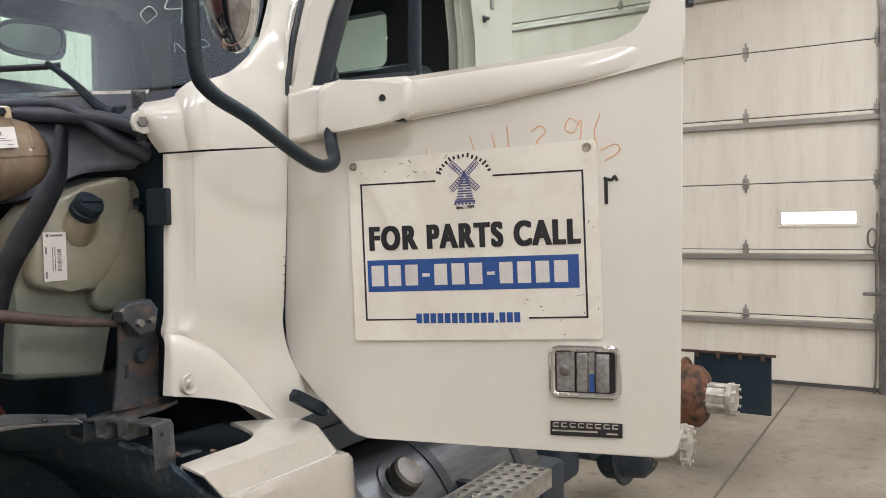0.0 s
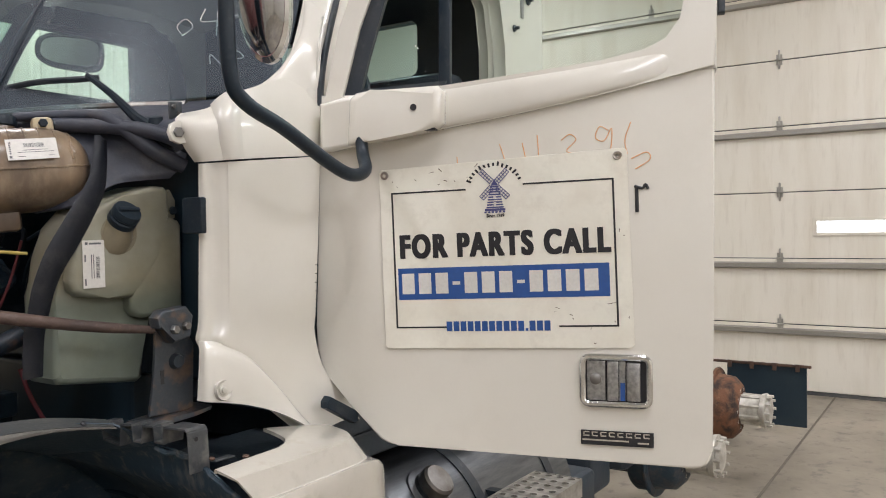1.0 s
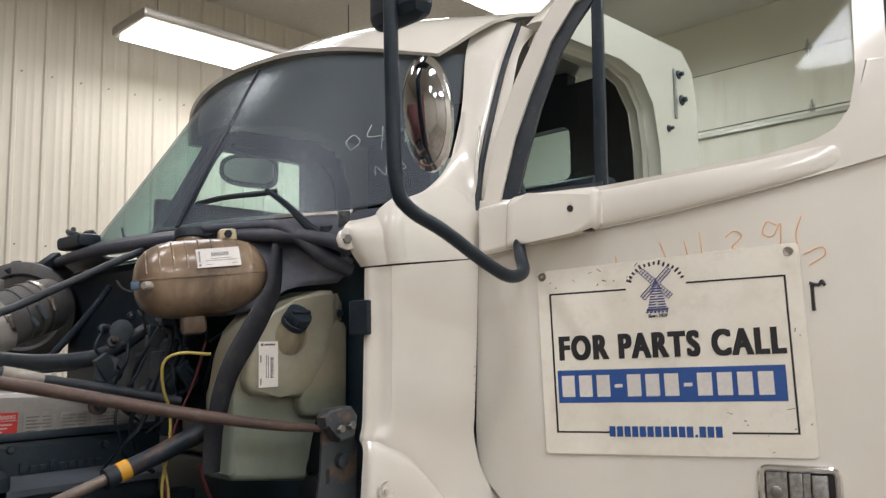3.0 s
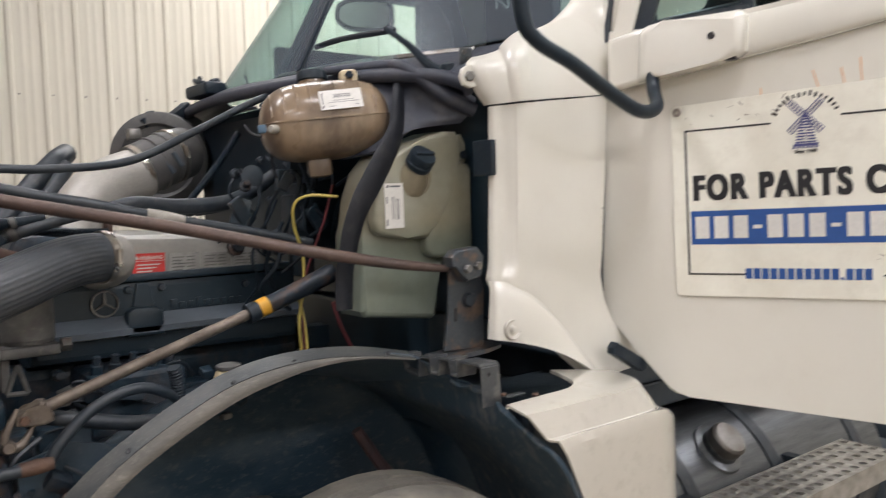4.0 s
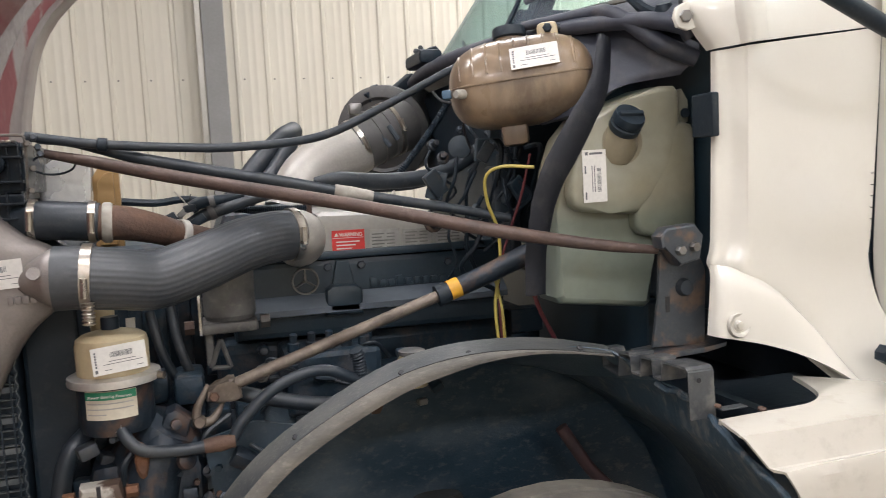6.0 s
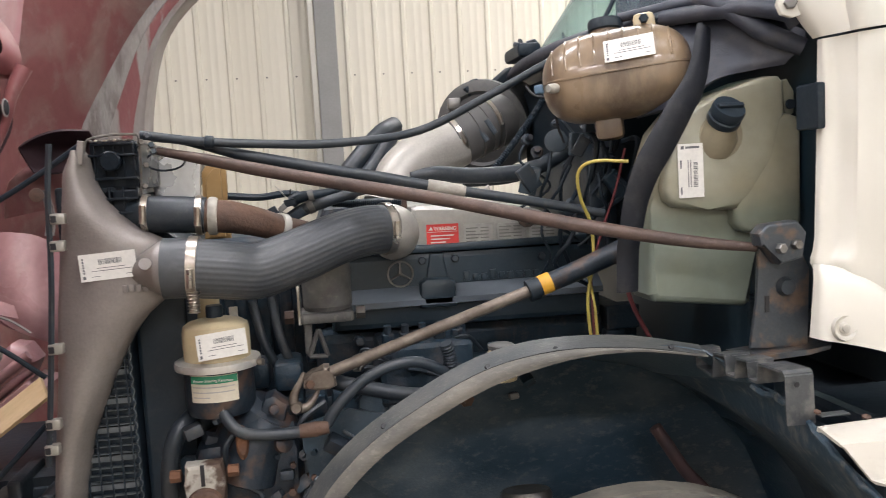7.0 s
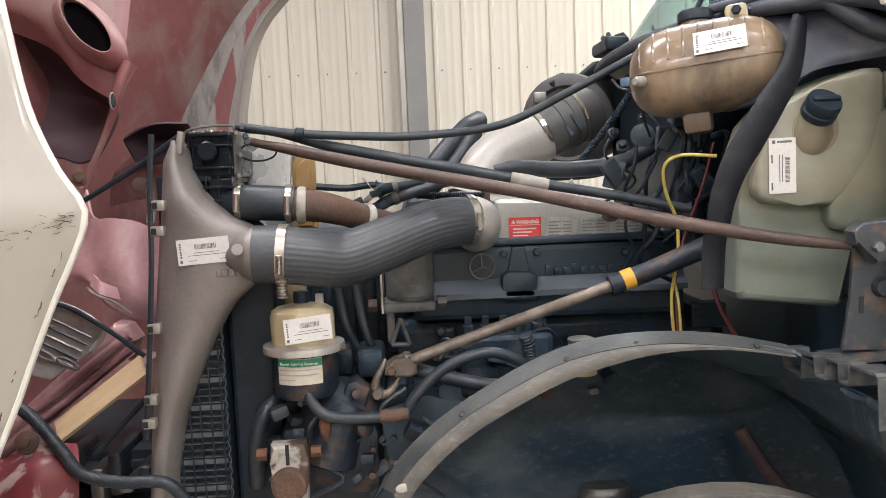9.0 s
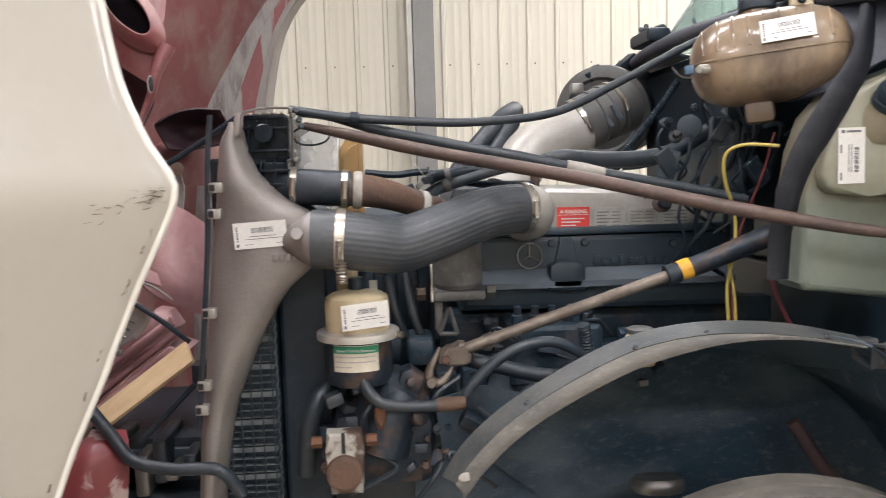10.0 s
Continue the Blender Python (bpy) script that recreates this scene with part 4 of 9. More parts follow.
low_rows = [[(1.206, 1.708, 1.7049), (1.21, 1.694, 1.7053), (1.227, 1.688, 1.7072), (1.248, 1.668, 1.7094), (1.264, 1.66, 1.7112), (1.36, 1.655, 1.7215), (1.4565, 1.658, 1.7323), (1.553, 1.66, 1.7432)],
            [(1.203, 1.708, 1.55), (1.207, 1.694, 1.55), (1.23, 1.686, 1.55), (1.246, 1.666, 1.55), (1.262, 1.659, 1.55), (1.36, 1.658, 1.55), (1.4505, 1.66, 1.55), (1.541, 1.66, 1.55)],
            [(1.197, 1.708, 1.36), (1.202, 1.694, 1.36), (1.226, 1.686, 1.36), (1.242, 1.666, 1.36), (1.26, 1.659, 1.36), (1.36, 1.658, 1.36), (1.4435, 1.66, 1.36), (1.527, 1.66, 1.36)],
            [(1.193, 1.705, 1.3), (1.199, 1.692, 1.3), (1.22, 1.684, 1.3), (1.238, 1.664, 1.3), (1.28, 1.658, 1.295), (1.37, 1.656, 1.29), (1.4455, 1.658, 1.29), (1.521, 1.659, 1.29)],
            [(1.3, 1.7, 1.2), (1.31, 1.685, 1.2), (1.33, 1.675, 1.2), (1.35, 1.665, 1.2), (1.38, 1.66, 1.195), (1.44, 1.655, 1.19), (1.496, 1.652, 1.19), (1.552, 1.652, 1.19)],
            [(1.43, 1.67, 1.08), (1.44, 1.665, 1.08), (1.45, 1.658, 1.08), (1.465, 1.65, 1.08), (1.48, 1.645, 1.08), (1.52, 1.642, 1.082), (1.58, 1.64, 1.086), (1.64, 1.64, 1.092)],
            [(1.475, 1.65, 1.045), (1.48, 1.647, 1.045), (1.49, 1.644, 1.045), (1.5, 1.64, 1.046), (1.51, 1.636, 1.048), (1.54, 1.634, 1.054), (1.6, 1.632, 1.06), (1.662, 1.634, 1.05)]]
part("cowl_panel", sheet(low_rows, 0.006, inward=(0, 1, 0)), WHITE, cab, "white cowl side panel ahead of the door")
flare = [[(1.184, 1.694, 1.313), (1.193, 1.680, 1.313), (1.225, 1.672, 1.305), (1.29, 1.655, 1.268), (1.36, 1.652, 1.205), (1.43, 1.646, 1.125), (1.49, 1.634, 1.052)],
         [(1.178, 1.684, 1.286), (1.188, 1.666, 1.288), (1.222, 1.652, 1.282), (1.29, 1.642, 1.248), (1.365, 1.638, 1.188), (1.432, 1.632, 1.113), (1.492, 1.622, 1.048)],
         [(1.174, 1.684, 1.236), (1.184, 1.662, 1.235), (1.216, 1.648, 1.228), (1.282, 1.638, 1.205), (1.355, 1.632, 1.163), (1.425, 1.624, 1.106), (1.488, 1.616, 1.046)],
         [(1.171, 1.686, 1.184), (1.181, 1.660, 1.182), (1.212, 1.650, 1.176), (1.275, 1.640, 1.160), (1.345, 1.630, 1.134), (1.418, 1.618, 1.095), (1.485, 1.610, 1.044)]]
part("cowl_flare", sheet(flare, 0.006, inward=(0, 1, 0)), WHITE, cab, "white flared foot of the cowl panel")
part("flare_dimple", lathe([(0.024, -0.004), (0.022, 0.003), (0.017, 0.001), (0.015, -0.002), (0.0, -0.002)], (1.213, 1.648, 1.204), (0, -1, 0.1), 18), WHITE_DIRTY, cab, "moulded recess round the bolt")
part("flare_bolt", lathe([(0.011, -0.004), (0.011, 0.0), (0.007, 0.001), (0.007, 0.005), (0.0, 0.006)], (1.213, 1.648, 1.204), (0, -1, 0.1), 14), HUB, cab)
foot_a = [(1.331, 1.706, 1.884), (1.406, 1.706, 1.913), (1.465, 1.708, 1.956), (1.493, 1.712, 1.983), (1.533, 1.716, 2.030), (1.566, 1.724, 2.078), (1.590, 1.738, 2.125), (1.612, 1.755, 2.17)]
foot_c = [(1.36, 1.676, 1.845), (1.43, 1.674, 1.856), (1.505, 1.676, 1.868), (1.545, 1.674, 1.890), (1.566, 1.667, 1.940), (1.568, 1.664, 2.010), (1.584, 1.670, 2.060), (1.605, 1.680, 2.11)]
part("pillar_foot", sheet([[(p[0] + (q[0] - p[0]) * f, p[1] + (q[1] - p[1]) * f - e, p[2] + (q[2] - p[2]) * f) for p, q in zip(foot_a, foot_c)] for f, e in ((0.0, -0.006), (0.06, 0.004), (0.5, 0.006), (0.95, 0.0), (1.0, -0.008))], 0.008, (3, 3), inward=(0, 1, 0)), WHITE, cab, "white foot of the windscreen pillar", 80)
part("cap_bolt", bolt((1.160, 1.716, 1.771), (-0.3, -0.9, 0), 0.012, 0.007), STEEL, cab)
part("hinge_pillar", box((1.50, 1.69, 1.0), (1.62, 1.76, 1.92), 0.01), DARK, cab)
part("hinge_gap", tube([(1.520, 1.674, 1.24), (1.530, 1.672, 1.36), (1.546, 1.672, 1.6), (1.560, 1.674, 1.80)], 0.0045, 8), RUBBER, cab)

# ---- the open door ----
HX, HY = 1.562, 1.655
DD = Vector((0.301, -0.954, 0)).normalized()
DM = plane_frame((HX, HY, 0), DD, (0, 0, 1))       # local x along the door, y up, z outward of its skin


for k in range(8):
    part("hinge_knuckle", box((1.5225 + 0.0007 * k, 1.657, 1.312 + 0.022 * k), (1.5265 + 0.0007 * k, 1.664, 1.3138 + 0.022 * k)), INK, cab)


def dpart(name, outline, z0, z1, material, parent, label="", bevel=0.004):
    return part(name, prism(outline, z0, z1, "z", bevel, DM), material, parent, label)


lower = [(-0.006, 1.90), (-0.014, 1.65), (-0.022, 1.45), (-0.028, 1.31), (-0.029, 1.25), (-0.022, 1.213), (-0.006, 1.187), (0.060, 1.110), (0.141, 1.024), (0.160, 1.014), (0.19, 1.011), (0.5, 1.007), (0.895, 0.999), (0.914, 1.002), (0.928, 1.011), (0.936, 1.025), (0.939, 1.045), (0.944, 1.40), (0.949, 1.905)]
door_outline = lower + [(0.945, 1.925), (0.89, 1.96), (0.84, 1.95), (0.70, 1.932), (0.52, 1.915), (0.32, 1.898), (0.15, 1.89)]
door = dpart("door", door_outline, -0.055, 0.0, WHITE, truck, "white driver's door standing open", 0.006)
# raised belt band above a creased line
band = [(0.10, 1.765), (0.333, 1.798), (0.50, 1.822), (0.70, 1.857), (0.85, 1.888), (0.949, 1.908), (0.952, 2.0), (0.953, 2.12), (0.912, 2.12), (0.902, 2.06), (0.882, 2.005), (0.85, 1.972), (0.80, 1.955), (0.70, 1.936), (0.52, 1.919), (0.32, 1.902), (0.15, 1.893), (0.10, 1.89)]
dpart("belt_band", band, 0.002, 0.010, WHITE, door, "", 0.004)
belt_low = [(0.10, 1.767), (0.333, 1.800), (0.50, 1.824), (0.70, 1.859), (0.84, 1.887), (0.935, 1.907)]
belt_top = [(0.10, 1.890), (0.333, 1.903), (0.50, 1.917), (0.70, 1.936), (0.84, 1.968), (0.900, 2.03)]
part("belt_swell", sheet([[DM @ Vector((a + (c - a) * f, b + (d - b) * f, z * g)) for (a, b), (c, d), g in zip(belt_low, belt_top, (1, 1, 1, 0.9, 0.55, 0.0))] for f, z in ((0.0, 0.004), (0.06, 0.016), (0.35, 0.0205), (0.7, 0.017), (0.93, 0.008), (1.0, -0.004))], 0.004, (4, 3), inward=tuple(-(DM.to_3x3() @ Vector((0, 0, 1))))), WHITE, door, "rounded belt line of the door")
fb = bmesh.new()
dm = DM
po = [(0.006, 1.88), (0.047, 2.062), (0.099, 2.19), (0.165, 2.315), (0.235, 2.42), (0.40, 2.50), (0.80, 2.51), (0.91, 2.47), (0.955, 2.36), (0.952, 1.90)]
pi_ = [(0.053, 1.88), (0.104, 2.06), (0.149, 2.168), (0.208, 2.294), (0.275, 2.385), (0.42, 2.44), (0.79, 2.45), (0.86, 2.42), (0.896, 2.33), (0.888, 1.95)]
vo = {z: [fb.verts.new(dm @ Vector((a, b, z))) for a, b in po] for z in (0.004, -0.05)}
vi = {z: [fb.verts.new(dm @ Vector((a, b, z))) for a, b in pi_] for z in (0.004, -0.05)}
for i in range(len(po) - 1):
    fb.faces.new((vo[0.004][i], vo[0.004][i + 1], vi[0.004][i + 1], vi[0.004][i]))
    fb.faces.new((vo[-0.05][i], vi[-0.05][i], vi[-0.05][i + 1], vo[-0.05][i + 1]))
    fb.faces.new((vo[0.004][i], vo[-0.05][i], vo[-0.05][i + 1], vo[0.004][i + 1]))
    fb.faces.new((vi[0.004][i], vi[0.004][i + 1], vi[-0.05][i + 1], vi[-0.05][i]))
part("window_frame", fb, WHITE, door, "white door window frame")
dpart("sill_corner", [(0.66, 1.90), (0.70, 1.932), (0.79, 1.950), (0.845, 1.975), (0.878, 2.02), (0.890, 2.09), (0.892, 2.16), (0.954, 2.16), (0.953, 1.90)], -0.046, 0.001, WHITE, door, "", 0.003)
gr = [(0.053, 1.885), (0.102, 2.06), (0.147, 2.168), (0.206, 2.294), (0.273, 2.385), (0.31, 2.395), (0.32, 2.385), (0.27, 2.325), (0.228, 2.26), (0.172, 2.13), (0.126, 1.99), (0.103, 1.908), (0.325, 1.916), (0.325, 1.902), (0.15, 1.888)]
dpart("window_seal", gr, -0.02, -0.005, RUBBER, door, "black rubber window channel", 0.0)
dpart("vent_bar", [(0.304, 1.90), (0.334, 1.902), (0.341, 2.44), (0.313, 2.44)], -0.032, -0.008, BLACK, door, "black vertical vent window bar")
dpart("window_pane", [(0.056, 1.88), (0.151, 2.168), (0.275, 2.385), (0.42, 2.44), (0.79, 2.45), (0.895, 2.33), (0.89, 1.93), (0.5, 1.90)], -0.027, -0.022, GLASS, door, "tinted door window")
dpart("edge_seal", [(0.957, 2.03), (0.973, 2.03), (0.973, 2.40), (0.957, 2.42)], -0.05, -0.02, RUBBER, door)
# mirror foot, a moulded white box on the belt line
mb = prism([(0.004, 1.751), (0.034, 1.750), (0.12, 1.766), (0.13, 1.80), (0.13, 1.885), (0.10, 1.890), (0.006, 1.872)], 0.004, 0.040, "z", 0.012, DM, segs=3)
foot = part("mirror_foot", mb, WHITE, door, "white moulded mirror foot")
part("foot_bulge", prism([(0.085, 1.762), (0.151, 1.770), (0.259, 1.785), (0.318, 1.795), (0.331, 1.806), (0.333, 1.884), (0.318, 1.897), (0.153, 1.894), (0.11, 1.891), (0.092, 1.875)], 0.004, 0.062, "z", 0.022, DM, segs=4), WHITE, foot)
part("drain_slot", box((0.252, 1.7895, 0.030), (0.312, 1.7955, 0.052), 0.0, DM), INK, foot)
part("mirror_foot_hole", lathe([(0.008, 0), (0.008, 0.002)], DM @ Vector((0.262, 1.845, 0.0622)), DM.to_3x3() @ Vector((0, 0, 1)), 12), INK, door)
arm_pts = [(1.556, 1.530, 1.80), (1.546, 1.515, 1.74), (1.505, 1.475, 1.695), (1.44, 1.463, 1.68), (1.36, 1.460, 1.703), (1.22, 1.458, 1.765), (1.12, 1.462, 1.805), (1.085, 1.465, 1.86), (1.08, 1.468, 2.05), (1.08, 1.47, 2.3), (1.10, 1.475, 2.42)]
part("mirror_arm", tube(arm_pts, 0.0155, 14, 5), BLACK, door, "black bent mirror arm")
mh = lathe([(0.0, -0.03), (0.05, -0.028), (0.078, -0.012), (0.085, 0.006), (0.082, 0.014), (0.0, 0.016)], (1.170, 1.46, 2.015), (0.93, 0.16, 0.12), 28, squash=(0.70, 1.38))
head = part("mirror_head", mh, MIRROR_BACK, door, "polished steel oval mirror head")
part("mirror_glass", lathe([(0.072, 0.0162), (0.07, 0.021), (0.04, 0.025), (0.0, 0.027)], (1.170, 1.46, 2.015), (0.93, 0.16, 0.12), 28, squash=(0.70, 1.38)), MIRROR, door, "convex mirror glass")
part("big_mirror_head", box((1.085, 1.40, 2.20), (1.15, 1.56, 2.60), 0.03), BLACK, door, "tall black mirror housing")
part("mirror_rim", lathe([(0.081, -0.008), (0.090, -0.002), (0.091, 0.010), (0.084, 0.018), (0.078, 0.0165)], (1.170, 1.46, 2.015), (0.93, 0.16, 0.12), 28, squash=(0.70, 1.38)), CHROME, door)
# handle
hx, hz = 0.727, 1.195


def ring_frame(m, cx, cy, w, h, wall, z0, z1, r, bm=None):
    bm = bm or bmesh.new()

    def rr(w2, h2, rad):
        pts = []
        for qx, qy, a0 in ((1, 1, 0), (-1, 1, 90), (-1, -1, 180), (1, -1, 270)):
            for k in range(5):
                a = radians(a0 + 22.5 * k)
                pts.append((cx + qx * (w2 - rad) + rad * math.cos(a), cy + qy * (h2 - rad) + rad * math.sin(a)))
        return pts
    loops = []
    for grow, z in ((0, z0), (0, z1 - 0.3 * (z1 - z0)), (-wall * 0.3, z1), (-wall * 0.7, z1), (-wall, z1 - 0.3 * (z1 - z0)), (-wall, z0)):
        loops.append([bm.verts.new(m @ Vector((a, b, z))) for a, b in rr(w / 2 + grow, h / 2 + grow, max(r + grow, 0.003))])
    n = len(loops[0])
    for a, b in zip(loops, loops[1:] + loops[:1]):
        for j in range(n):
            bm.faces.new((a[j], a[(j + 1) % n], b[(j + 1) % n], b[j]))
    return bm


handle = part("door_handle", ring_frame(DM, hx, hz, 0.166, 0.124, 0.014, 0.001, 0.014, 0.022), CHROME, door, "chrome framed paddle door handle")
part("handle_recess", flat(DM, hx - 0.072, hz - 0.05, hx + 0.072, hz + 0.05, 0.0015, 0.001), INK, handle)
part("handle_plate", box((hx - 0.066, hz - 0.046, 0.003), (hx - 0.024, hz + 0.046, 0.007), 0.002, DM), PITTED, handle)
part("handle_paddle", box((hx - 0.020, hz - 0.046, 0.003), (hx + 0.006, hz + 0.046, 0.012), 0.003, DM), PITTED, handle)
part("handle_channel", box((hx + 0.007, hz - 0.046, 0.003), (hx + 0.022, hz + 0.046, 0.0055), 0.001, DM), PITTED, handle)
part("handle_strip", box((hx + 0.010, hz - 0.046, 0.0055), (hx + 0.021, hz - 0.004, 0.0065), 0.0003, DM), BLUE, handle, "blue film left on the handle")
part("handle_bar", box((hx + 0.024, hz - 0.046, 0.003), (hx + 0.056, hz + 0.044, 0.013), 0.004, DM), PITTED, handle)
part("lock_barrel", lathe([(0.013, 0.0), (0.013, 0.005), (0.008, 0.008)], DM @ Vector((hx - 0.046, hz + 0.004, 0.007)), DM.to_3x3() @ Vector((0, 0, 1)), 18), STEEL, handle)
em = part("emblem", flat(DM, 0.645, 1.043, 0.811, 1.077, 0.0008, 0.004, bevel=0.001), INK, door, "black and chrome model emblem")
eb = bmesh.new()
for k in range(8):
    x0 = 0.651 + 0.0195 * k
    flat(DM, x0, 1.063, x0 + 0.014, 1.0665, 0.0048, 0.001, eb)
    flat(DM, x0, 1.072, x0 + 0.014, 1.0745, 0.0048, 0.001, eb)
    flat(DM, x0, 1.063, x0 + 0.003, 1.0745, 0.0048, 0.001, eb)
flat(DM, 0.649, 1.053, 0.755, 1.057, 0.0048, 0.001, eb)
flat(DM, 0.775, 1.050, 0.80, 1.054, 0.0048, 0.001, eb)
part("emblem_strokes", eb, CHROME, em)
# stroke writing in orange crayon above the sign
def stroke(pts, w, bm, m, z):
    p = [m @ Vector((a, b, z)) for a, b in spline_2d(pts)]
    tube(p, w, 6, smooth=False, bm=bm)


def spline_2d(pts):
    return [(v.x, v.y) for v in spline([(a, b, 0) for a, b in pts], 5)]


for pts in ([(0.352, 1.728), (0.353, 1.70)], [(0.458, 1.755), (0.472, 1.712)], [(0.513, 1.755), (0.522, 1.713)], [(0.549, 1.772), (0.553, 1.716)],
            [(0.605, 1.757), (0.625, 1.77), (0.64, 1.757), (0.618, 1.732), (0.645, 1.724)],
            [(0.715, 1.775), (0.695, 1.785), (0.685, 1.76), (0.705, 1.752), (0.722, 1.78), (0.72, 1.735), (0.712, 1.722)],
            [(0.765, 1.792), (0.752, 1.752), (0.757, 1.72)], [(0.765, 1.708), (0.80, 1.722), (0.807, 1.705), (0.775, 1.684)]):
    ob_ = bmesh.new()
    stroke(pts, 0.0012, ob_, DM, 0.0006)
    part("crayon_mark", ob_, ORANGE, door, "orange crayon stroke")
mk = bmesh.new()
stroke([(0.772, 1.645), (0.79, 1.640), (0.797, 1.648), (0.803, 1.638)], 0.0035, mk, DM, 0.001)
stroke([(0.777, 1.645), (0.778, 1.585)], 0.004, mk, DM, 0.001)
part("black_decal", mk, INK, door, "remains of a black decal")

# ---- the sign on the door ----
SX, SY = 0.163, 1.2555
SM = DM @ Matrix.Translation((SX, SY, 0.0022)) @ Matrix.Rotation(radians(1.6), 4, "Z")
sign = thing("parts_sign", DM @ Vector((SX + 0.3, SY, 0.002)), "white printed parts-for-sale sign with worn edges fixed to the truck door", "sign")
part("sign_board", prism([(0.006, 0.0), (0.60, 0.0), (0.608, 0.008), (0.606, 0.456), (0.598, 0.462), (0.008, 0.446), (0.0, 0.44), (-0.001, 0.008)], 0.0, 0.003, "z", 0.001, SM), SIGN, sign)
for x0, y0, x1, y1 in ((0.030, 0.050, 0.0345, 0.388), (0.570, 0.050, 0.5745, 0.394), (0.030, 0.384, 0.222, 0.388), (0.362, 0.390, 0.5745, 0.394), (0.030, 0.050, 0.165, 0.054), (0.436, 0.050, 0.5745, 0.054)):
    part("border_line", flat(SM, x0, y0, x1, y1, 0.0032, 0.0004), INK, sign)
lettering("FOR PARTS CALL", SM, 0.047, 0.2255, 0.079, INK, sign, "headline", 0.715, 0.0034, 0.0012, False, 1.22, [(dx, dy) for dx in (-0.0045, -0.0015, 0.0015, 0.0045) for dy in (-0.0012, 0.0012)])
part("blue_band", flat(SM, 0.040, 0.121, 0.557, 0.199, 0.0032, 0.0004), BLUE, sign)
xx = 0.050
for k in range(12):
    dash = k in (3, 7)
    w = 0.019 if dash else 0.032
    part("white_bar", flat(SM, xx, 0.156 if dash else 0.135, xx + w, 0.164 if dash else 0.186, 0.0038, 0.0004), PAPER, sign)
    xx += w + 0.0112
xx = 0.160
for k in range(15):
    w = 0.006 if k == 11 else 0.0142
    part("blue_bar", flat(SM, xx, 0.042, xx + w, 0.048 if k == 11 else 0.066, 0.0034, 0.0004), BLUE, sign)
    xx += w + 0.0036
# windmill drawing and its arched bars
wm = bmesh.new()
for k in range(9):
    hw = 0.021 - 0.0013 * k
    flat(SM, 0.293 - hw, 0.338 + 0.0062 * k, 0.293 + hw, 0.3415 + 0.0062 * k, 0.0033, 0.0004, wm)
prism([(0.284, 0.392), (0.302, 0.392), (0.293, 0.408)], 0.0033, 0.0037, "z", 0, SM, wm)
flat(SM, 0.268, 0.331, 0.318, 0.337, 0.0034, 0.0004, wm)
for k in range(6):
    flat(SM, 0.266 + 0.009 * k, 0.3265, 0.272 + 0.009 * k, 0.3305, 0.0034, 0.0004, wm)
for sx, sy in ((1, 1), (-1, 1), (1, -1), (-1, -1)):
    d, c = Vector((sx * 0.71, sy * 0.71)), Vector((0.293, 0.395))
    n = Vector((-d.y, d.x))
    for off in (-0.0065, 0.0, 0.0065):
        a, b, h = c + d * 0.008 + n * off, c + d * 0.046 + n * off, n * 0.0009
        prism([a - h, b - h, b + h, a + h], 0.0038, 0.0042, "z", 0, SM, wm)
    for q in range(6):
        a = c + d * (0.010 + 0.007 * q)
        prism([a - n * 0.0065 - d * 0.0008, a + n * 0.0065 - d * 0.0008, a + n * 0.0065 + d * 0.0008, a - n * 0.0065 + d * 0.0008], 0.0038, 0.0042, "z", 0, SM, wm)
part("windmill_drawing", wm, INDIGO, sign, "indigo windmill drawing")
part("windmill_door", flat(SM, 0.290, 0.341, 0.296, 0.352, 0.0038, 0.0003), PAPER, sign)
part("windmill_window", flat(SM, 0.290, 0.362, 0.296, 0.369, 0.0038, 0.0003), PAPER, sign)
lettering("Since 1939", SM, 0.293, 0.3165, 0.0105, INK, sign, "date_line", 0.95, 0.0036, 0.0004, True)
for k in range(15):
    a = radians(160 - 9.9 * k)
    c = (0.293 + 0.066 * math.cos(a), 0.385 + 0.058 * math.sin(a))
    mm = SM @ Matrix.Translation((c[0], c[1], 0)) @ Matrix.Rotation(a - math.pi / 2, 4, "Z")
    part("arched_bar", flat(mm, -0.0024, -0.004 if k % 3 else -0.006, 0.0024, 0.004 if k % 4 else 0.007, 0.0034, 0.0004), INK, sign)
for gx, gy in ((0.014, 0.432), (0.584, 0.445)):
    part("grommet", lathe([(0.0045, 0.003), (0.0045, 0.005), (0.0095, 0.0055), (0.0105, 0.003)], SM @ Vector((gx, gy, 0)), SM.to_3x3() @ Vector((0, 0, 1)), 16), CLAMP, sign, "steel grommet")
rnd = random.Random(5)
for k in range(26):
    gx, gy = (rnd.uniform(0.02, 0.25), rnd.uniform(0.40, 0.445)) if k < 12 else ((rnd.uniform(0.40, 0.60), rnd.uniform(0.01, 0.12)) if k < 22 else (rnd.uniform(0.48, 0.6), rnd.uniform(0.24, 0.27)))
    a = rnd.uniform(0, 3)
    ln = rnd.uniform(0.003, 0.012)
    cr = bmesh.new()
    stroke([(gx, gy), (gx + ln * math.cos(a), gy + ln * math.sin(a))], rnd.uniform(0.0004, 0.0011), cr, SM, 0.0031)
    part("scratch", cr, RUST, sign)

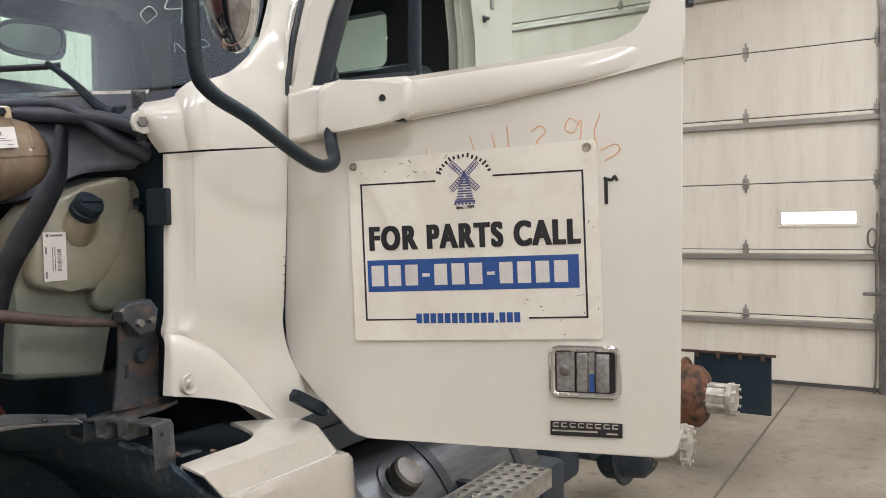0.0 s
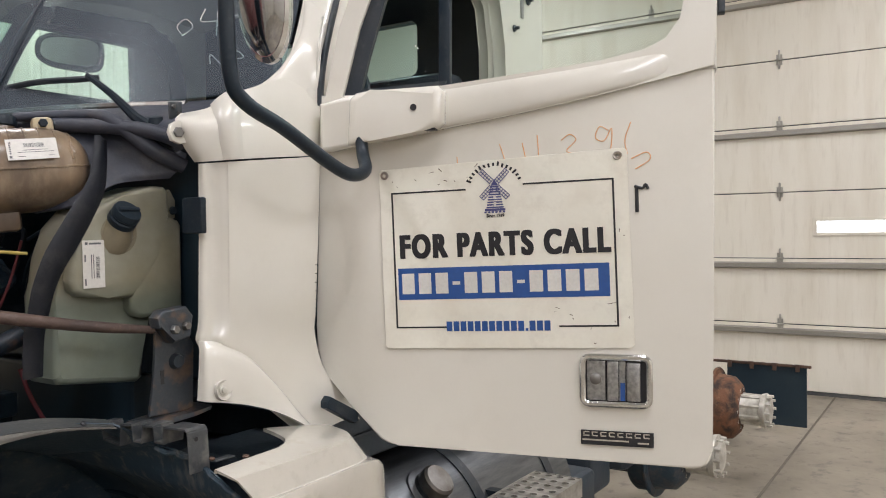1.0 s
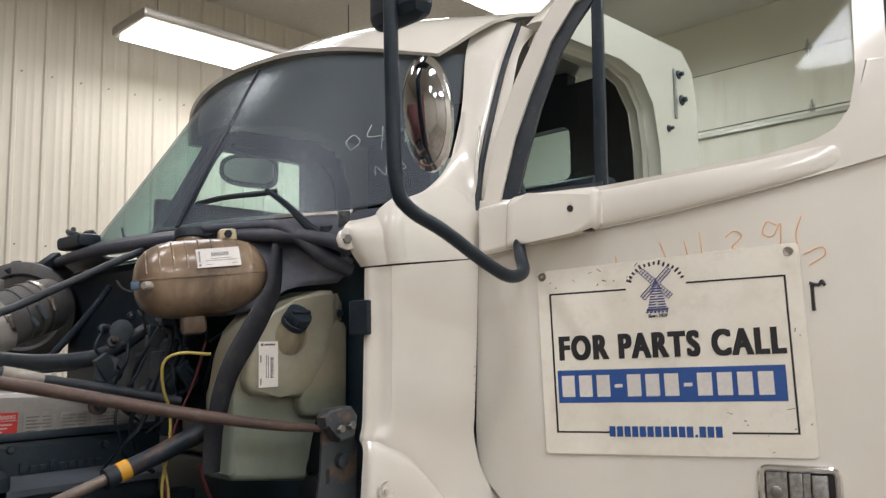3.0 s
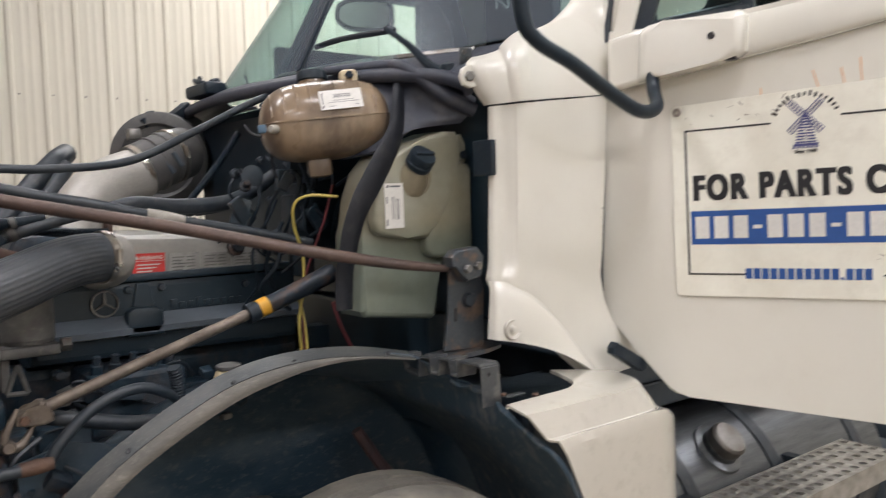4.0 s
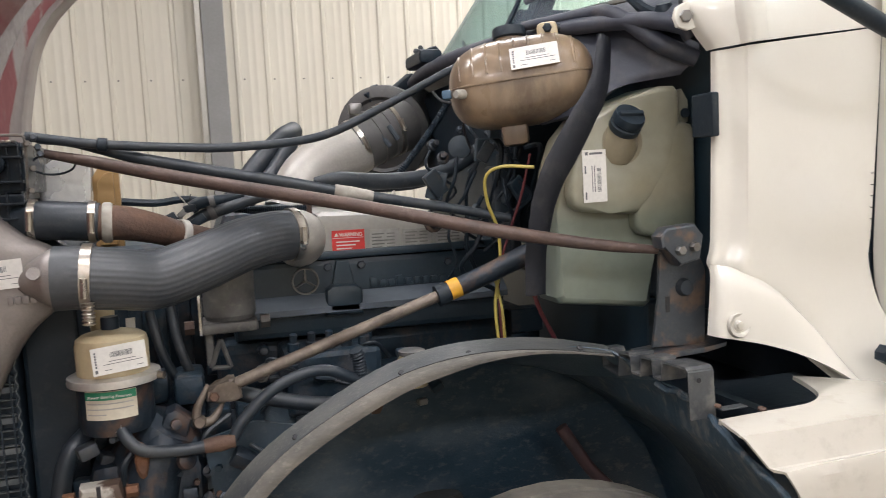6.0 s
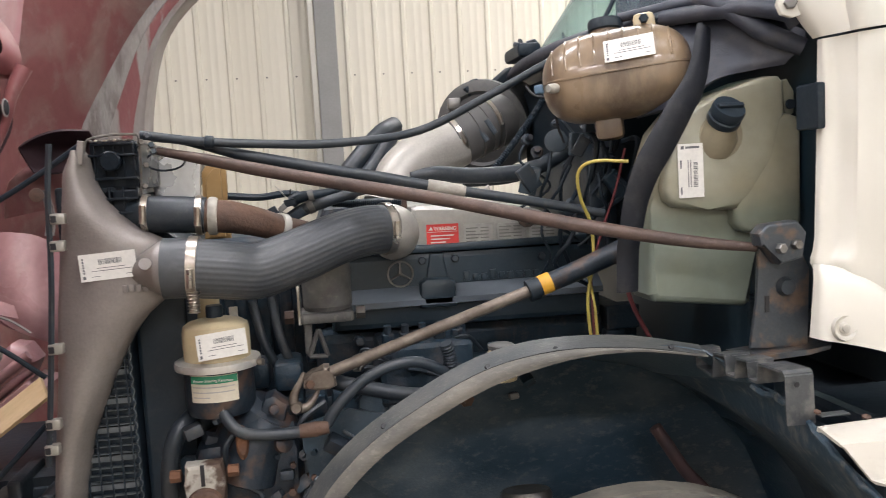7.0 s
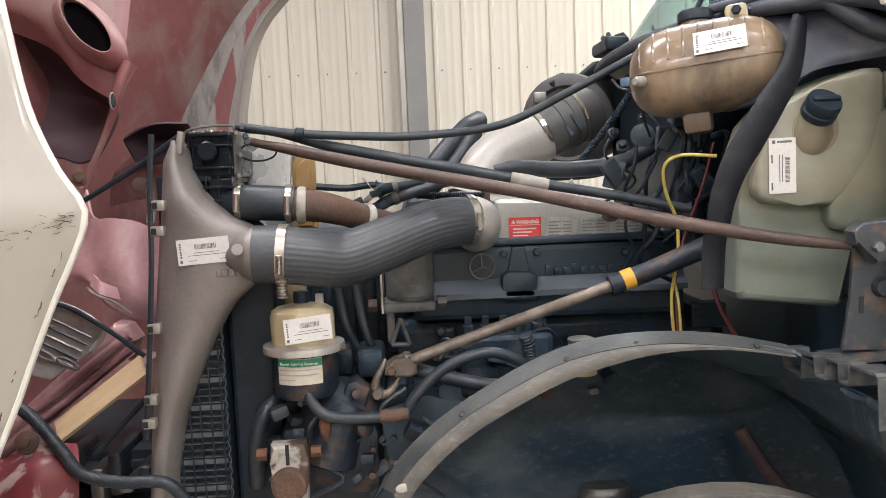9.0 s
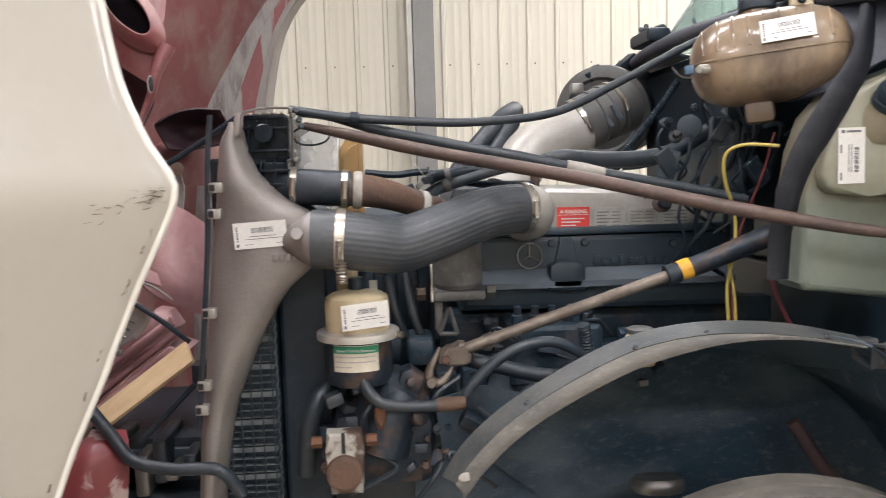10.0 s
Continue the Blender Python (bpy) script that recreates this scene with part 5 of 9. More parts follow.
# striker and bolts on the door opening's rear post
for px, pz, s in ((2.70, 2.505, 0.012), (2.715, 2.41, 0.014), (2.605, 2.282, 0.009)):
    part("post_bolt", lathe([(s * 1.5, 0), (s * 1.4, 0.004), (s * 0.7, 0.006), (s * 0.7, 0.02)], (px, 1.658, pz), (0, -1, 0), 12), DARK_STEEL, cab)
part("striker_plate", box((2.655, 1.654, 2.33), (2.675, 1.659, 2.52), 0.002), PITTED, cab)


# ---- chassis, wheel, arch ----
for y in (2.25, far(2.25)):
    part("frame_rail", prism([(y - 0.04, 0.62), (y + 0.04, 0.62), (y + 0.04, 0.63), (y - 0.03, 0.63), (y - 0.03, 0.89), (y + 0.04, 0.89), (y + 0.04, 0.90), (y - 0.04, 0.90)], -0.45, 6.2, "x"), DARK_STEEL, truck, "black steel frame rail")


def tyre(cx, y0, y1, r):
    w = part("front_wheel", lathe([(0.285, 0.0), (r * 0.90, 0.005), (r * 0.965, 0.02), (r, 0.045), (r, 0.085), (r - 0.012, 0.088), (r - 0.012, 0.096), (r + 0.002, 0.099), (r + 0.002, 0.140), (r - 0.012, 0.143), (r - 0.012, 0.151), (r + 0.002, 0.154),
                                        (r, 0.205), (r * 0.965, 0.235), (r * 0.90, 0.25), (0.285, 0.255)], (cx, y0, r), (0, 1, 0), 48), TYRE, truck, "dusty worn front tyre")
    part("rim", lathe([(0.05, 0.12), (0.10, 0.05), (0.24, 0.06), (0.28, 0.01), (0.286, 0.0), (0.286, 0.25), (0.2, 0.25)], (cx, y0, r), (0, 1, 0), 32), DARK_STEEL, w, "dark steel rim")


tyre(0.86, 1.56, 1.81, 0.462)
tyre(0.86, far(1.81), far(1.56), 0.462)
part("front_axle", box((0.80, 1.80, 0.40), (0.92, far(1.80), 0.50), 0.02), DARK_STEEL, truck)
AX, AZ, AR = 0.80, 0.49, 0.68
rim_top = [(0.262, 1.86, 0.915), (0.30, 1.855, 0.975), (0.37, 1.84, 1.045), (0.46, 1.82, 1.108), (0.56, 1.80, 1.165), (0.65, 1.785, 1.195), (0.75, 1.775, 1.205), (0.87, 1.765, 1.198), (0.995, 1.755, 1.172)]
rim_mid = [(0.285, 1.815, 0.918), (0.325, 1.805, 0.975), (0.395, 1.79, 1.045), (0.485, 1.775, 1.105), (0.58, 1.755, 1.157), (0.66, 1.74, 1.182), (0.755, 1.73, 1.192), (0.87, 1.725, 1.184), (0.992, 1.72, 1.162)]
taper = (1, 1, 1, 1, 1, 0.9, 0.6, 0.3, 0.2)
rim_low = [(x + 0.010 * s, y - 0.014 * s, z - 0.012 * s) for (x, y, z), s in zip(rim_mid, taper)]
rim_in = [(x + 0.014 * s, y - 0.012 * s, z - 0.026 * s) for (x, y, z), s in zip(rim_mid, taper)]
brim = [(x, y + 0.012, z + 0.006) for x, y, z in rim_in] + [(1.045, 1.665, 1.118), (1.078, 1.585, 1.096), (1.088, 1.475, 1.036), (1.110, 1.408, 0.992), (1.166, 1.402, 0.89), (1.244, 1.402, 0.77), (1.344, 1.402, 0.60)]
bowl = []
for f in (0.0, 0.12, 0.4, 0.75, 1.0):
    row = []
    for x, y, z in brim:
        a, r = math.atan2(z - AZ, x - AX), math.hypot(x - AX, z - AZ)
        r += (AR - 0.075 - r) * min(1.0, f * 1.3)
        row.append((AX + r * math.cos(a), y + (2.13 - y) * f, AZ + r * math.sin(a)))
    bowl.append(row)
for r, y in ((AR - 0.12, 2.165), (AR - 0.40, 2.175)):
    bowl.append([(AX + r * math.cos(a), y, AZ + r * math.sin(a)) for a in (math.atan2(z - AZ, x - AX) for x, y0, z in brim)])
part("wheel_liner", sheet([r[:10] for r in bowl], 0.004, (2, 3)), LINER, truck, "dusty blue-black plastic wheel arch liner")
part("liner_back", sheet([r[9:] for r in bowl[3:]], 0.004, (2, 3)), LINER, truck)
part("liner_flap", sheet([r[9:] for r in bowl[:4]], 0.004, (2, 3)), MUD, truck, "mud-spattered rear flap of the wheel arch liner")
cup = part("filler_cup", lathe([(0.030, -0.05), (0.031, 0.0), (0.026, 0.010), (0.018, 0.014)], (0.672, 1.96, 1.136), (0, 0, 1), 20), RESERVOIR, truck, "cream filler neck behind the wheel arch")
part("filler_lid", lathe([(0.026, 0.014), (0.027, 0.017), (0.027, 0.022), (0.020, 0.025), (0.0, 0.026)], (0.672, 1.96, 1.136), (0, 0, 1), 20), DUSTY_RUBBER, cup, "grey lid")
rnd = random.Random(17)
mud_line = [(1.045, 1.66, 1.115), (1.062, 1.62, 1.106), (1.078, 1.58, 1.094), (1.082, 1.53, 1.066), (1.088, 1.472, 1.034), (1.110, 1.406, 0.990), (1.166, 1.400, 0.89), (1.244, 1.400, 0.77)]
part("mud_edge", tube([(x + rnd.uniform(-0.003, 0.003), y + rnd.uniform(-0.003, 0.003), z - 0.004 + rnd.uniform(-0.003, 0.003)) for x, y, z in spline(mud_line, 5)], 0.006, 8, 2), MUD, truck, "mud-caked edge of the liner")
arch = part("arch_rim", sheet([rim_top, rim_mid], 0.004, (3, 1)), RIM_PLASTIC, truck, "scuffed grey plastic rim of the wheel arch")
part("rim_lip", sheet([[(x - 0.001, y - 0.002, z - 0.001) for x, y, z in rim_mid], rim_low, rim_in], 0.004, (3, 2)), DUST_LIP, arch, "dust-caked lower lip")
for p in ((0.415, 1.80, 1.065), (0.60, 1.757, 1.166), (0.93, 1.73, 1.178), (0.72, 1.742, 1.19)):
    part("rivet", lathe([(0.006, 0), (0.005, 0.003), (0.0, 0.004)], p, (0, -0.7, 0.7), 10), INK, arch)
part("slot", lathe([(0.014, 0), (0.014, 0.0022), (0.010, 0.003)], (0.301, 1.80, 0.935), (0.35, -0.85, 0.4), 16, squash=(1.0, 0.55)), OLD_PAPER, arch)
part("arch_inner_panel", box((0.22, 2.19, 0.55), (1.24, 2.2, 1.02), 0.0), LINER, truck)
part("brake_hose", tube([(1.031, 2.040, 0.924), (1.058, 2.030, 0.878), (1.090, 2.020, 0.825), (1.125, 2.010, 0.785), (1.160, 2.0, 0.750)], 0.015, 10), BRAKE_HOSE, truck, "reddish brake hose in the wheel arch")
part("brake_can", lathe([(0.05, 0), (0.055, 0.008), (0.055, 0.022), (0.05, 0.03)], (0.722, 2.0, 0.802), (0, 0.20, 1), 24), STEEL, truck, "steel brake chamber in the wheel arch")

# folded grey bracket between arch and cowl
zig = []
for k, (y, z) in enumerate(((1.785, 1.158), (1.765, 1.158), (1.762, 1.128), (1.722, 1.118), (1.718, 1.160), (1.692, 1.162), (1.688, 1.130), (1.668, 1.128), (1.664, 1.162), (1.640, 1.162), (1.636, 1.132), (1.618, 1.130), (1.614, 1.162), (1.565, 1.160), (1.560, 1.155), (1.556, 1.075))):
    zig.append((y, z))
bk = bmesh.new()
lay = []
for off in (0, 0.004):
    lay.append([[bk.verts.new((0.987 + 0.050 * k + (1.79 - y) * 0.24, y + off * 0.5, z + off)) for y, z in zig] for k in (0, 1)])
n = len(zig)
for k, l in enumerate(lay):
    for i in range(n - 1):
        bk.faces.new((l[0][i], l[0][i + 1], l[1][i + 1], l[1][i]))
for i in range(n - 1):
    for s in (0, 1):
        bk.faces.new((lay[0][s][i], lay[0][s][i + 1], lay[1][s][i + 1], lay[1][s][i]))
for i in (0, n - 1):
    bk.faces.new((lay[0][0][i], lay[0][1][i], lay[1][1][i], lay[1][0][i]))
part("folded_bracket", bk, BRACKET, truck, "folded grey steel bracket", 25)
part("bracket_hole", lathe([(0.0045, 0), (0.0045, 0.0005)], (1.060, 1.5552, 1.142), (0, -1, 0), 12), INK, truck)
# white fairing behind the wheel, with a round cut-out
hole_edge = [(1.060, 1.503), (1.13, 1.507), (1.19, 1.509), (1.245, 1.513), (1.285, 1.535), (1.308, 1.565), (1.325, 1.605), (1.345, 1.665)]
ledge_edge = [(1.054, 1.440), (1.140, 1.436), (1.205, 1.435), (1.268, 1.434), (1.332, 1.433), (1.395, 1.444), (1.442, 1.492), (1.472, 1.578)]
ledge_foot = [(1.094, 1.416), (1.160, 1.415), (1.227, 1.414), (1.292, 1.414), (1.352, 1.414), (1.417, 1.420), (1.477, 1.464), (1.525, 1.555)]
fair_top = [[(x, y + 0.002, 1.082) for x, y in hole_edge],
            [(x, y, 1.090) for x, y in hole_edge],
            [(x + (p - x) * 0.15, y + (q - y) * 0.15, 1.0895) for (x, y), (p, q) in zip(hole_edge, ledge_edge)],
            [(x + (p - x) * 0.90, y + (q - y) * 0.90, 1.0840) for (x, y), (p, q) in zip(hole_edge, ledge_edge)],
            [(x, y, 1.0825) for x, y in ledge_edge],
            [(x + (p - x) * 0.15, y + (q - y) * 0.10, 1.0770) for (x, y), (p, q) in zip(ledge_edge, ledge_foot)],
            [(x + (p - x) * 0.85, y + (q - y) * 0.90, 1.0330) for (x, y), (p, q) in zip(ledge_edge, ledge_foot)],
            [(x, y, z) for (x, y), z in zip(ledge_foot, (1.031, 1.031, 1.031, 1.031, 1.031, 1.031, 1.022, 1.004))],
            [(1.104, 1.402, 1.030), (1.180, 1.401, 1.034), (1.263, 1.401, 1.034), (1.323, 1.401, 1.034), (1.373, 1.402, 1.034), (1.430, 1.405, 1.030), (1.494, 1.437, 1.010), (1.566, 1.525, 0.972)],
            [(1.109, 1.397, 1.018), (1.175, 1.394, 1.018), (1.249, 1.395, 1.018), (1.309, 1.396, 1.018), (1.365, 1.398, 1.018), (1.437, 1.403, 1.018), (1.508, 1.437, 0.996), (1.576, 1.529, 0.955)],
            [(1.120, 1.394, 0.998), (1.182, 1.394, 0.998), (1.254, 1.395, 0.998), (1.313, 1.396, 0.998), (1.368, 1.398, 0.998), (1.439, 1.403, 0.998), (1.515, 1.439, 0.980), (1.584, 1.532, 0.938)],
            [(1.164, 1.394, 0.900), (1.226, 1.394, 0.900), (1.292, 1.395, 0.900), (1.341, 1.396, 0.900), (1.386, 1.398, 0.900), (1.450, 1.403, 0.900), (1.523, 1.442, 0.900), (1.600, 1.534, 0.890)],
            [(1.243, 1.394, 0.780), (1.29, 1.394, 0.780), (1.344, 1.395, 0.780), (1.379, 1.396, 0.780), (1.412, 1.398, 0.780), (1.463, 1.403, 0.780), (1.523, 1.442, 0.780), (1.605, 1.534, 0.770)],
            [(1.343, 1.394, 0.600), (1.375, 1.394, 0.600), (1.409, 1.395, 0.600), (1.427, 1.396, 0.600), (1.444, 1.398, 0.600), (1.479, 1.403, 0.600), (1.523, 1.442, 0.600), (1.610, 1.534, 0.590)]]
part("side_fairing", sheet(fair_top, 0.005, (4, 1), inward=(0, 1, 0)), FAIRING, truck, "white fairing behind the front wheel with a round cut-out", 22)
part("fairing_tab", box((1.085, 1.528, 1.093), (1.135, 1.546, 1.096), 0.001), BRACKET, truck)
part("fairing_screw", bolt((1.085, 1.54, 1.098), (0, -0.2, 1), 0.006, 0.004), RUST, truck)
part("fairing_screw", bolt((1.155, 1.518, 1.089), (0, -0.2, 1), 0.008, 0.004), RUST, truck)
# Added dark block stands for the shaded void below the cowl.
part("cowl_void_block", box((1.34, 1.74, 0.75), (1.62, 1.98, 1.0), 0.02), DARK, truck)
part("door_check", prism([(1.482, 1.133), (1.495, 1.145), (1.60, 1.088), (1.60, 1.062), (1.585, 1.060), (1.482, 1.118)], 1.585, 1.61, bevel=0.003), BLACK, truck, "dark steel door bracket")

# fuel tank with cap, strap and tread step
tank = part("fuel_tank", lathe([(0.32, 0), (0.335, 0.012), (0.335, 1.24), (0.32, 1.25)], (1.78, 1.97, 0.47), (1, 0, 0), 48), TANK, truck, "dull aluminium cylindrical fuel tank")
for x in (1.92, 2.35, 2.85):
    part("tank_strap", lathe([(0.336, -0.025), (0.340, -0.025), (0.340, 0.025), (0.336, 0.025)], (x, 1.97, 0.47), (1, 0, 0), 48), RUBBER, tank, "black tank strap")
cd = Vector((0.0, -0.70, 0.72))
cp = Vector((2.13, 1.97, 0.47)) + cd.normalized() * 0.33
part("filler_neck", lathe([(0.085, 0), (0.082, 0.008), (0.06, 0.014), (0.06, 0.03)], cp, cd, 28), TANK, tank)
part("filler_cap", lathe([(0.055, 0.02), (0.058, 0.024), (0.058, 0.062), (0.05, 0.07), (0.015, 0.072)], cp, cd, 20), STEEL, tank, "steel fuel filler cap")


def tread_step():
    bm = bmesh.new()
    x0, x1, y0, y1, z = 1.70, 2.50, 1.37, 1.54, 0.705
    nx, ny = 16, 4
    dx, dy = (x1 - x0) / nx, (y1 - y0) / ny
    for i in range(nx):
        for j in range(ny):
            cx, cy = x0 + (i + 0.5) * dx, y0 + (j + 0.5) * dy
            r = 0.012
            sq = [bm.verts.new((cx + sx * dx / 2, cy + sy * dy / 2, z)) for sx, sy in ((1, 0), (1, 1), (0, 1), (-1, 1), (-1, 0), (-1, -1), (0, -1), (1, -1))]
            ci = [bm.verts.new((cx + r * math.cos(k * math.pi / 4), cy + r * math.sin(k * math.pi / 4), z + 0.003)) for k in range(8)]
            cl = [bm.verts.new((cx + r * math.cos(k * math.pi / 4), cy + r * math.sin(k * math.pi / 4), z - 0.012)) for k in range(8)]
            for k in range(8):
                bm.faces.new((sq[k], sq[(k + 1) % 8], ci[(k + 1) % 8], ci[k]))
                bm.faces.new((ci[k], ci[(k + 1) % 8], cl[(k + 1) % 8], cl[k]))
    for a, b in (((x0, y0 - 0.004, z - 0.06), (x1, y0, z + 0.002)), ((x0, y1, z - 0.06), (x1, y1 + 0.004, z + 0.002)), ((x1, y0 - 0.004, z - 0.06), (x1 + 0.004, y1 + 0.004, z + 0.002)), ((x0 - 0.004, y0 - 0.004, z - 0.06), (x0, y1 + 0.004, z + 0.002))):
        box(a, b, bm=bm)
    return bm


part("tread_step", tread_step(), TREAD, truck, "perforated aluminium step")
part("step_hanger", box((1.85, 1.50, 0.60), (1.89, 1.72, 0.645)), DARK_STEEL, truck)
part("step_hanger", box((2.40, 1.50, 0.60), (2.44, 1.72, 0.645)), DARK_STEEL, truck)
# bare rear axles, drums and hubs
# The nearer axle's drums take dark GREASE to paint in their shade.
for x, drum_tone in ((3.97, GREASE), (5.10, DRUM)):
    axl = part("rear_axle", tube([(x, 1.9, 0.435), (x, far(1.9), 0.435)], 0.09, 16, smooth=False), RUST, truck, "rusted rear axle without wheels")
    for f, d in ((lambda y: y, -1), (far, 1)):
        part("brake_drum", lathe([(0.20, 0), (0.215, 0.02), (0.215, 0.10), (0.20, 0.12), (0.19, 0.2), (0.15, 0.24), (0.12, 0.25)], (x, f(1.69), 0.435), (0, d, 0), 32), drum_tone, axl, "rusted brake drum")
        part("drum_flange", lathe([(0.150, 0), (0.238, 0.004), (0.242, 0.014), (0.236, 0.022), (0.150, 0.026)], (x, f(1.60), 0.435), (0, d, 0), 32), drum_tone, axl)
        part("hub", lathe([(0.13, 0), (0.13, 0.02), (0.10, 0.03), (0.088, 0.05), (0.084, 0.16), (0.10, 0.172), (0.105, 0.20), (0.075, 0.205), (0.07, 0.222), (0.02, 0.226)], (x, f(1.495), 0.435), (0, d, 0), 24), HUB, axl, "bare bright wheel hub")
        for k in range(8):
            a = 2 * math.pi * (k + 0.5) / 8
            part("hub_fin", tube([(x + 0.084 * math.cos(a), f(1.462), 0.435 + 0.084 * math.sin(a)), (x + 0.084 * math.cos(a), f(1.322), 0.435 + 0.084 * math.sin(a))], [0.017, 0.012], 6, smooth=False), HUB, axl)
        for k in range(10):
            a = 2 * math.pi * k / 10
            part("stud", tube([(x + 0.115 * math.cos(a), f(1.50), 0.435 + 0.115 * math.sin(a)), (x + 0.115 * math.cos(a), f(1.44), 0.435 + 0.115 * math.sin(a))], 0.011, 6, smooth=False), HUB, axl)
            part("hub_nut", tube([(x + 0.088 * math.cos(a), f(1.30), 0.435 + 0.090 * math.sin(a)), (x + 0.090 * math.cos(a), f(1.262), 0.435 + 0.088 * math.sin(a))], 0.010, 6, smooth=False), HUB, axl)
    part("suspension_bracket", box((x - 0.28, 1.86, 0.33), (x + 0.28, 2.2, 0.70), 0.03), DARK_STEEL, axl)
fl = part("mud_flap", box((6.30, 1.262, 0.075), (6.312, 1.825, 0.525), 0.004), RUBBER_FLAP, truck, "dark blue-black rubber mud flap")
part("flap_bar", box((6.28, 1.23, 0.515), (6.30, 2.2, 0.535), 0.003), RUST, fl)
for y in (1.32, 1.48, 1.64, 1.80):
    part("flap_clip", box((6.272, y - 0.015, 0.485), (6.28, y + 0.015, 0.54), 0.002), RUST, fl)
part("frame_step", box((4.4, 1.95, 0.50), (4.6, 2.12, 0.62), 0.01), DARK_STEEL, truck)
for k in range(5):
    part("suspension_part", box((3.0 + 0.3 * k, 1.62 + 0.05 * (k % 2), 0.30 + 0.05 * (k % 3)), (3.24 + 0.3 * k, 1.95, 0.52 + 0.04 * (k % 2)), 0.03), DARK, truck)
for x in (3.2, 3.9):
    part("air_tank", lathe([(0.06, 0), (0.11, 0.03), (0.11, 0.55), (0.06, 0.58)], (x, 2.0, 0.42), (1, 0, 0), 24), DARK_STEEL, truck, "black air tank on the frame")

# ---- firewall side ----
part("firewall_foot", box((1.25, 2.02, 0.88), (1.31, far(1.73), 1.196), 0.01), RUBBER_FLAP, truck)
part("firewall", box((1.268, 1.73, 1.20), (1.31, far(1.73), 1.84), 0.01), RUBBER_FLAP, truck, "dark firewall of the cab")
part("cowl_tray", sheet([[(1.185, 1.775, 1.772), (1.0, 2.1, 1.805), (0.93, YC, 1.81), (1.0, far(2.1), 1.805), (1.13, far(1.80), 1.80)],
                         [(1.24, 1.765, 1.818), (1.08, 2.1, 1.838), (0.96, YC, 1.835), (1.08, far(2.1), 1.838), (1.24, far(1.79), 1.835)],
                         [(1.45, 1.74, 1.895), (1.23, 2.0, 1.862), (1.0, YC, 1.842), (1.23, far(2.0), 1.862), (1.45, far(1.74), 1.895)]], 0.01, inward=(0, 0, -1)), FLAP, truck, "dusty black tray under the windscreen")
part("tray_lip", tube([(1.205, 1.765, 1.745), (1.185, 1.772, 1.766), (1.13, 1.86, 1.790), (1.01, 2.08, 1.80), (0.94, YC, 1.805), (1.01, far(2.08), 1.80), (1.13, far(1.79), 1.79)], 0.017, 10), FLAP, truck)
wl = part("wiper_linkage", tube([(1.30, 1.86, 1.862), (1.16, 2.15, 1.862), (1.09, 2.5, 1.865)], 0.012, 8), STEEL, truck, "grey wiper linkage bar")
part("linkage_bracket", prism([(1.202, 1.852), (1.240, 1.857), (1.239, 1.816), (1.204, 1.812)], 1.80, 1.806, bevel=0.003), BRACKET, wl)
for bx, bz in ((1.214, 1.842), (1.228, 1.826)):
    part("bracket_bolt", bolt((bx, 1.80, bz), (0, -1, 0), 0.006, 0.005), STEEL, wl)


def wiper(points, blade, parent):
    w = part("wiper_arm", tube(points, [0.017, 0.012, 0.009, 0.007], 8, 5), BLACK, parent, "black wiper arm")
    part("wiper_blade", tube(blade, 0.008, 8, 4), RUBBER, w)
    part("wiper_pivot", lathe([(0.02, -0.01), (0.022, 0.015), (0.014, 0.03)], points[0], (-0.3, -0.2, 1), 12), BLACK, w)


wiper([(1.196, 1.835, 1.790), (1.166, 1.865, 1.815), (1.155, 1.94, 1.875), (1.150, 2.03, 1.930)], [(1.175, 2.02, 1.928), (1.147, 2.06, 1.924), (1.125, 2.20, 1.930), (1.111, 2.32, 1.926)], truck)
part("wiper_knuckle", tube([(1.202, 1.828, 1.782), (1.172, 1.858, 1.808)], [0.015, 0.012], 10, smooth=False), BLACK, truck)
wiper([(1.0, 2.77, 1.86), (0.97, 2.80, 1.875), (0.97, 2.86, 1.89), (0.98, 2.9, 1.90)], [(0.99, 2.88, 1.905), (1.06, 3.05, 1.90), (1.18, 3.25, 1.91)], truck)
part("washer_nozzle_tray", box((0.93, 2.68, 1.83), (1.0, 2.86, 1.87), 0.012), BLACK, truck)
part("wiper_rod", tube([(1.075, 2.72, 1.90), (1.115, 2.765, 1.845)], 0.005, 6, smooth=False), CHROME, truck)

# washer bottle
bo = prism([(0.952, 1.25), (0.962, 1.236), (1.150, 1.212), (1.165, 1.222), (1.170, 1.37), (1.182, 1.380), (1.246, 1.380), (1.254, 1.40), (1.254, 1.570), (1.248, 1.585), (1.232, 1.594), (1.226, 1.650), (1.216, 1.661), (1.18, 1.661), (1.10, 1.634), (1.03, 1.606), (0.992, 1.565), (0.968, 1.50), (0.957, 1.42)], 1.862, 1.98, "y", 0.014, segs=3)
bottle = part("washer_bottle", bo, BOTTLE, truck, "cloudy yellow-green plastic washer bottle")
sh_ = bmesh.new()
prism([(0.974, 1.455), (0.980, 1.432), (0.996, 1.420), (1.06, 1.412), (1.122, 1.408), (1.150, 1.43), (1.20, 1.50), (1.224, 1.590), (1.222, 1.648), (1.212, 1.660), (1.182, 1.660), (1.10, 1.634), (1.035, 1.608), (1.002, 1.572), (0.985, 1.53)], 1.832, 1.88, "y", 0.012, bm=sh_, segs=4)
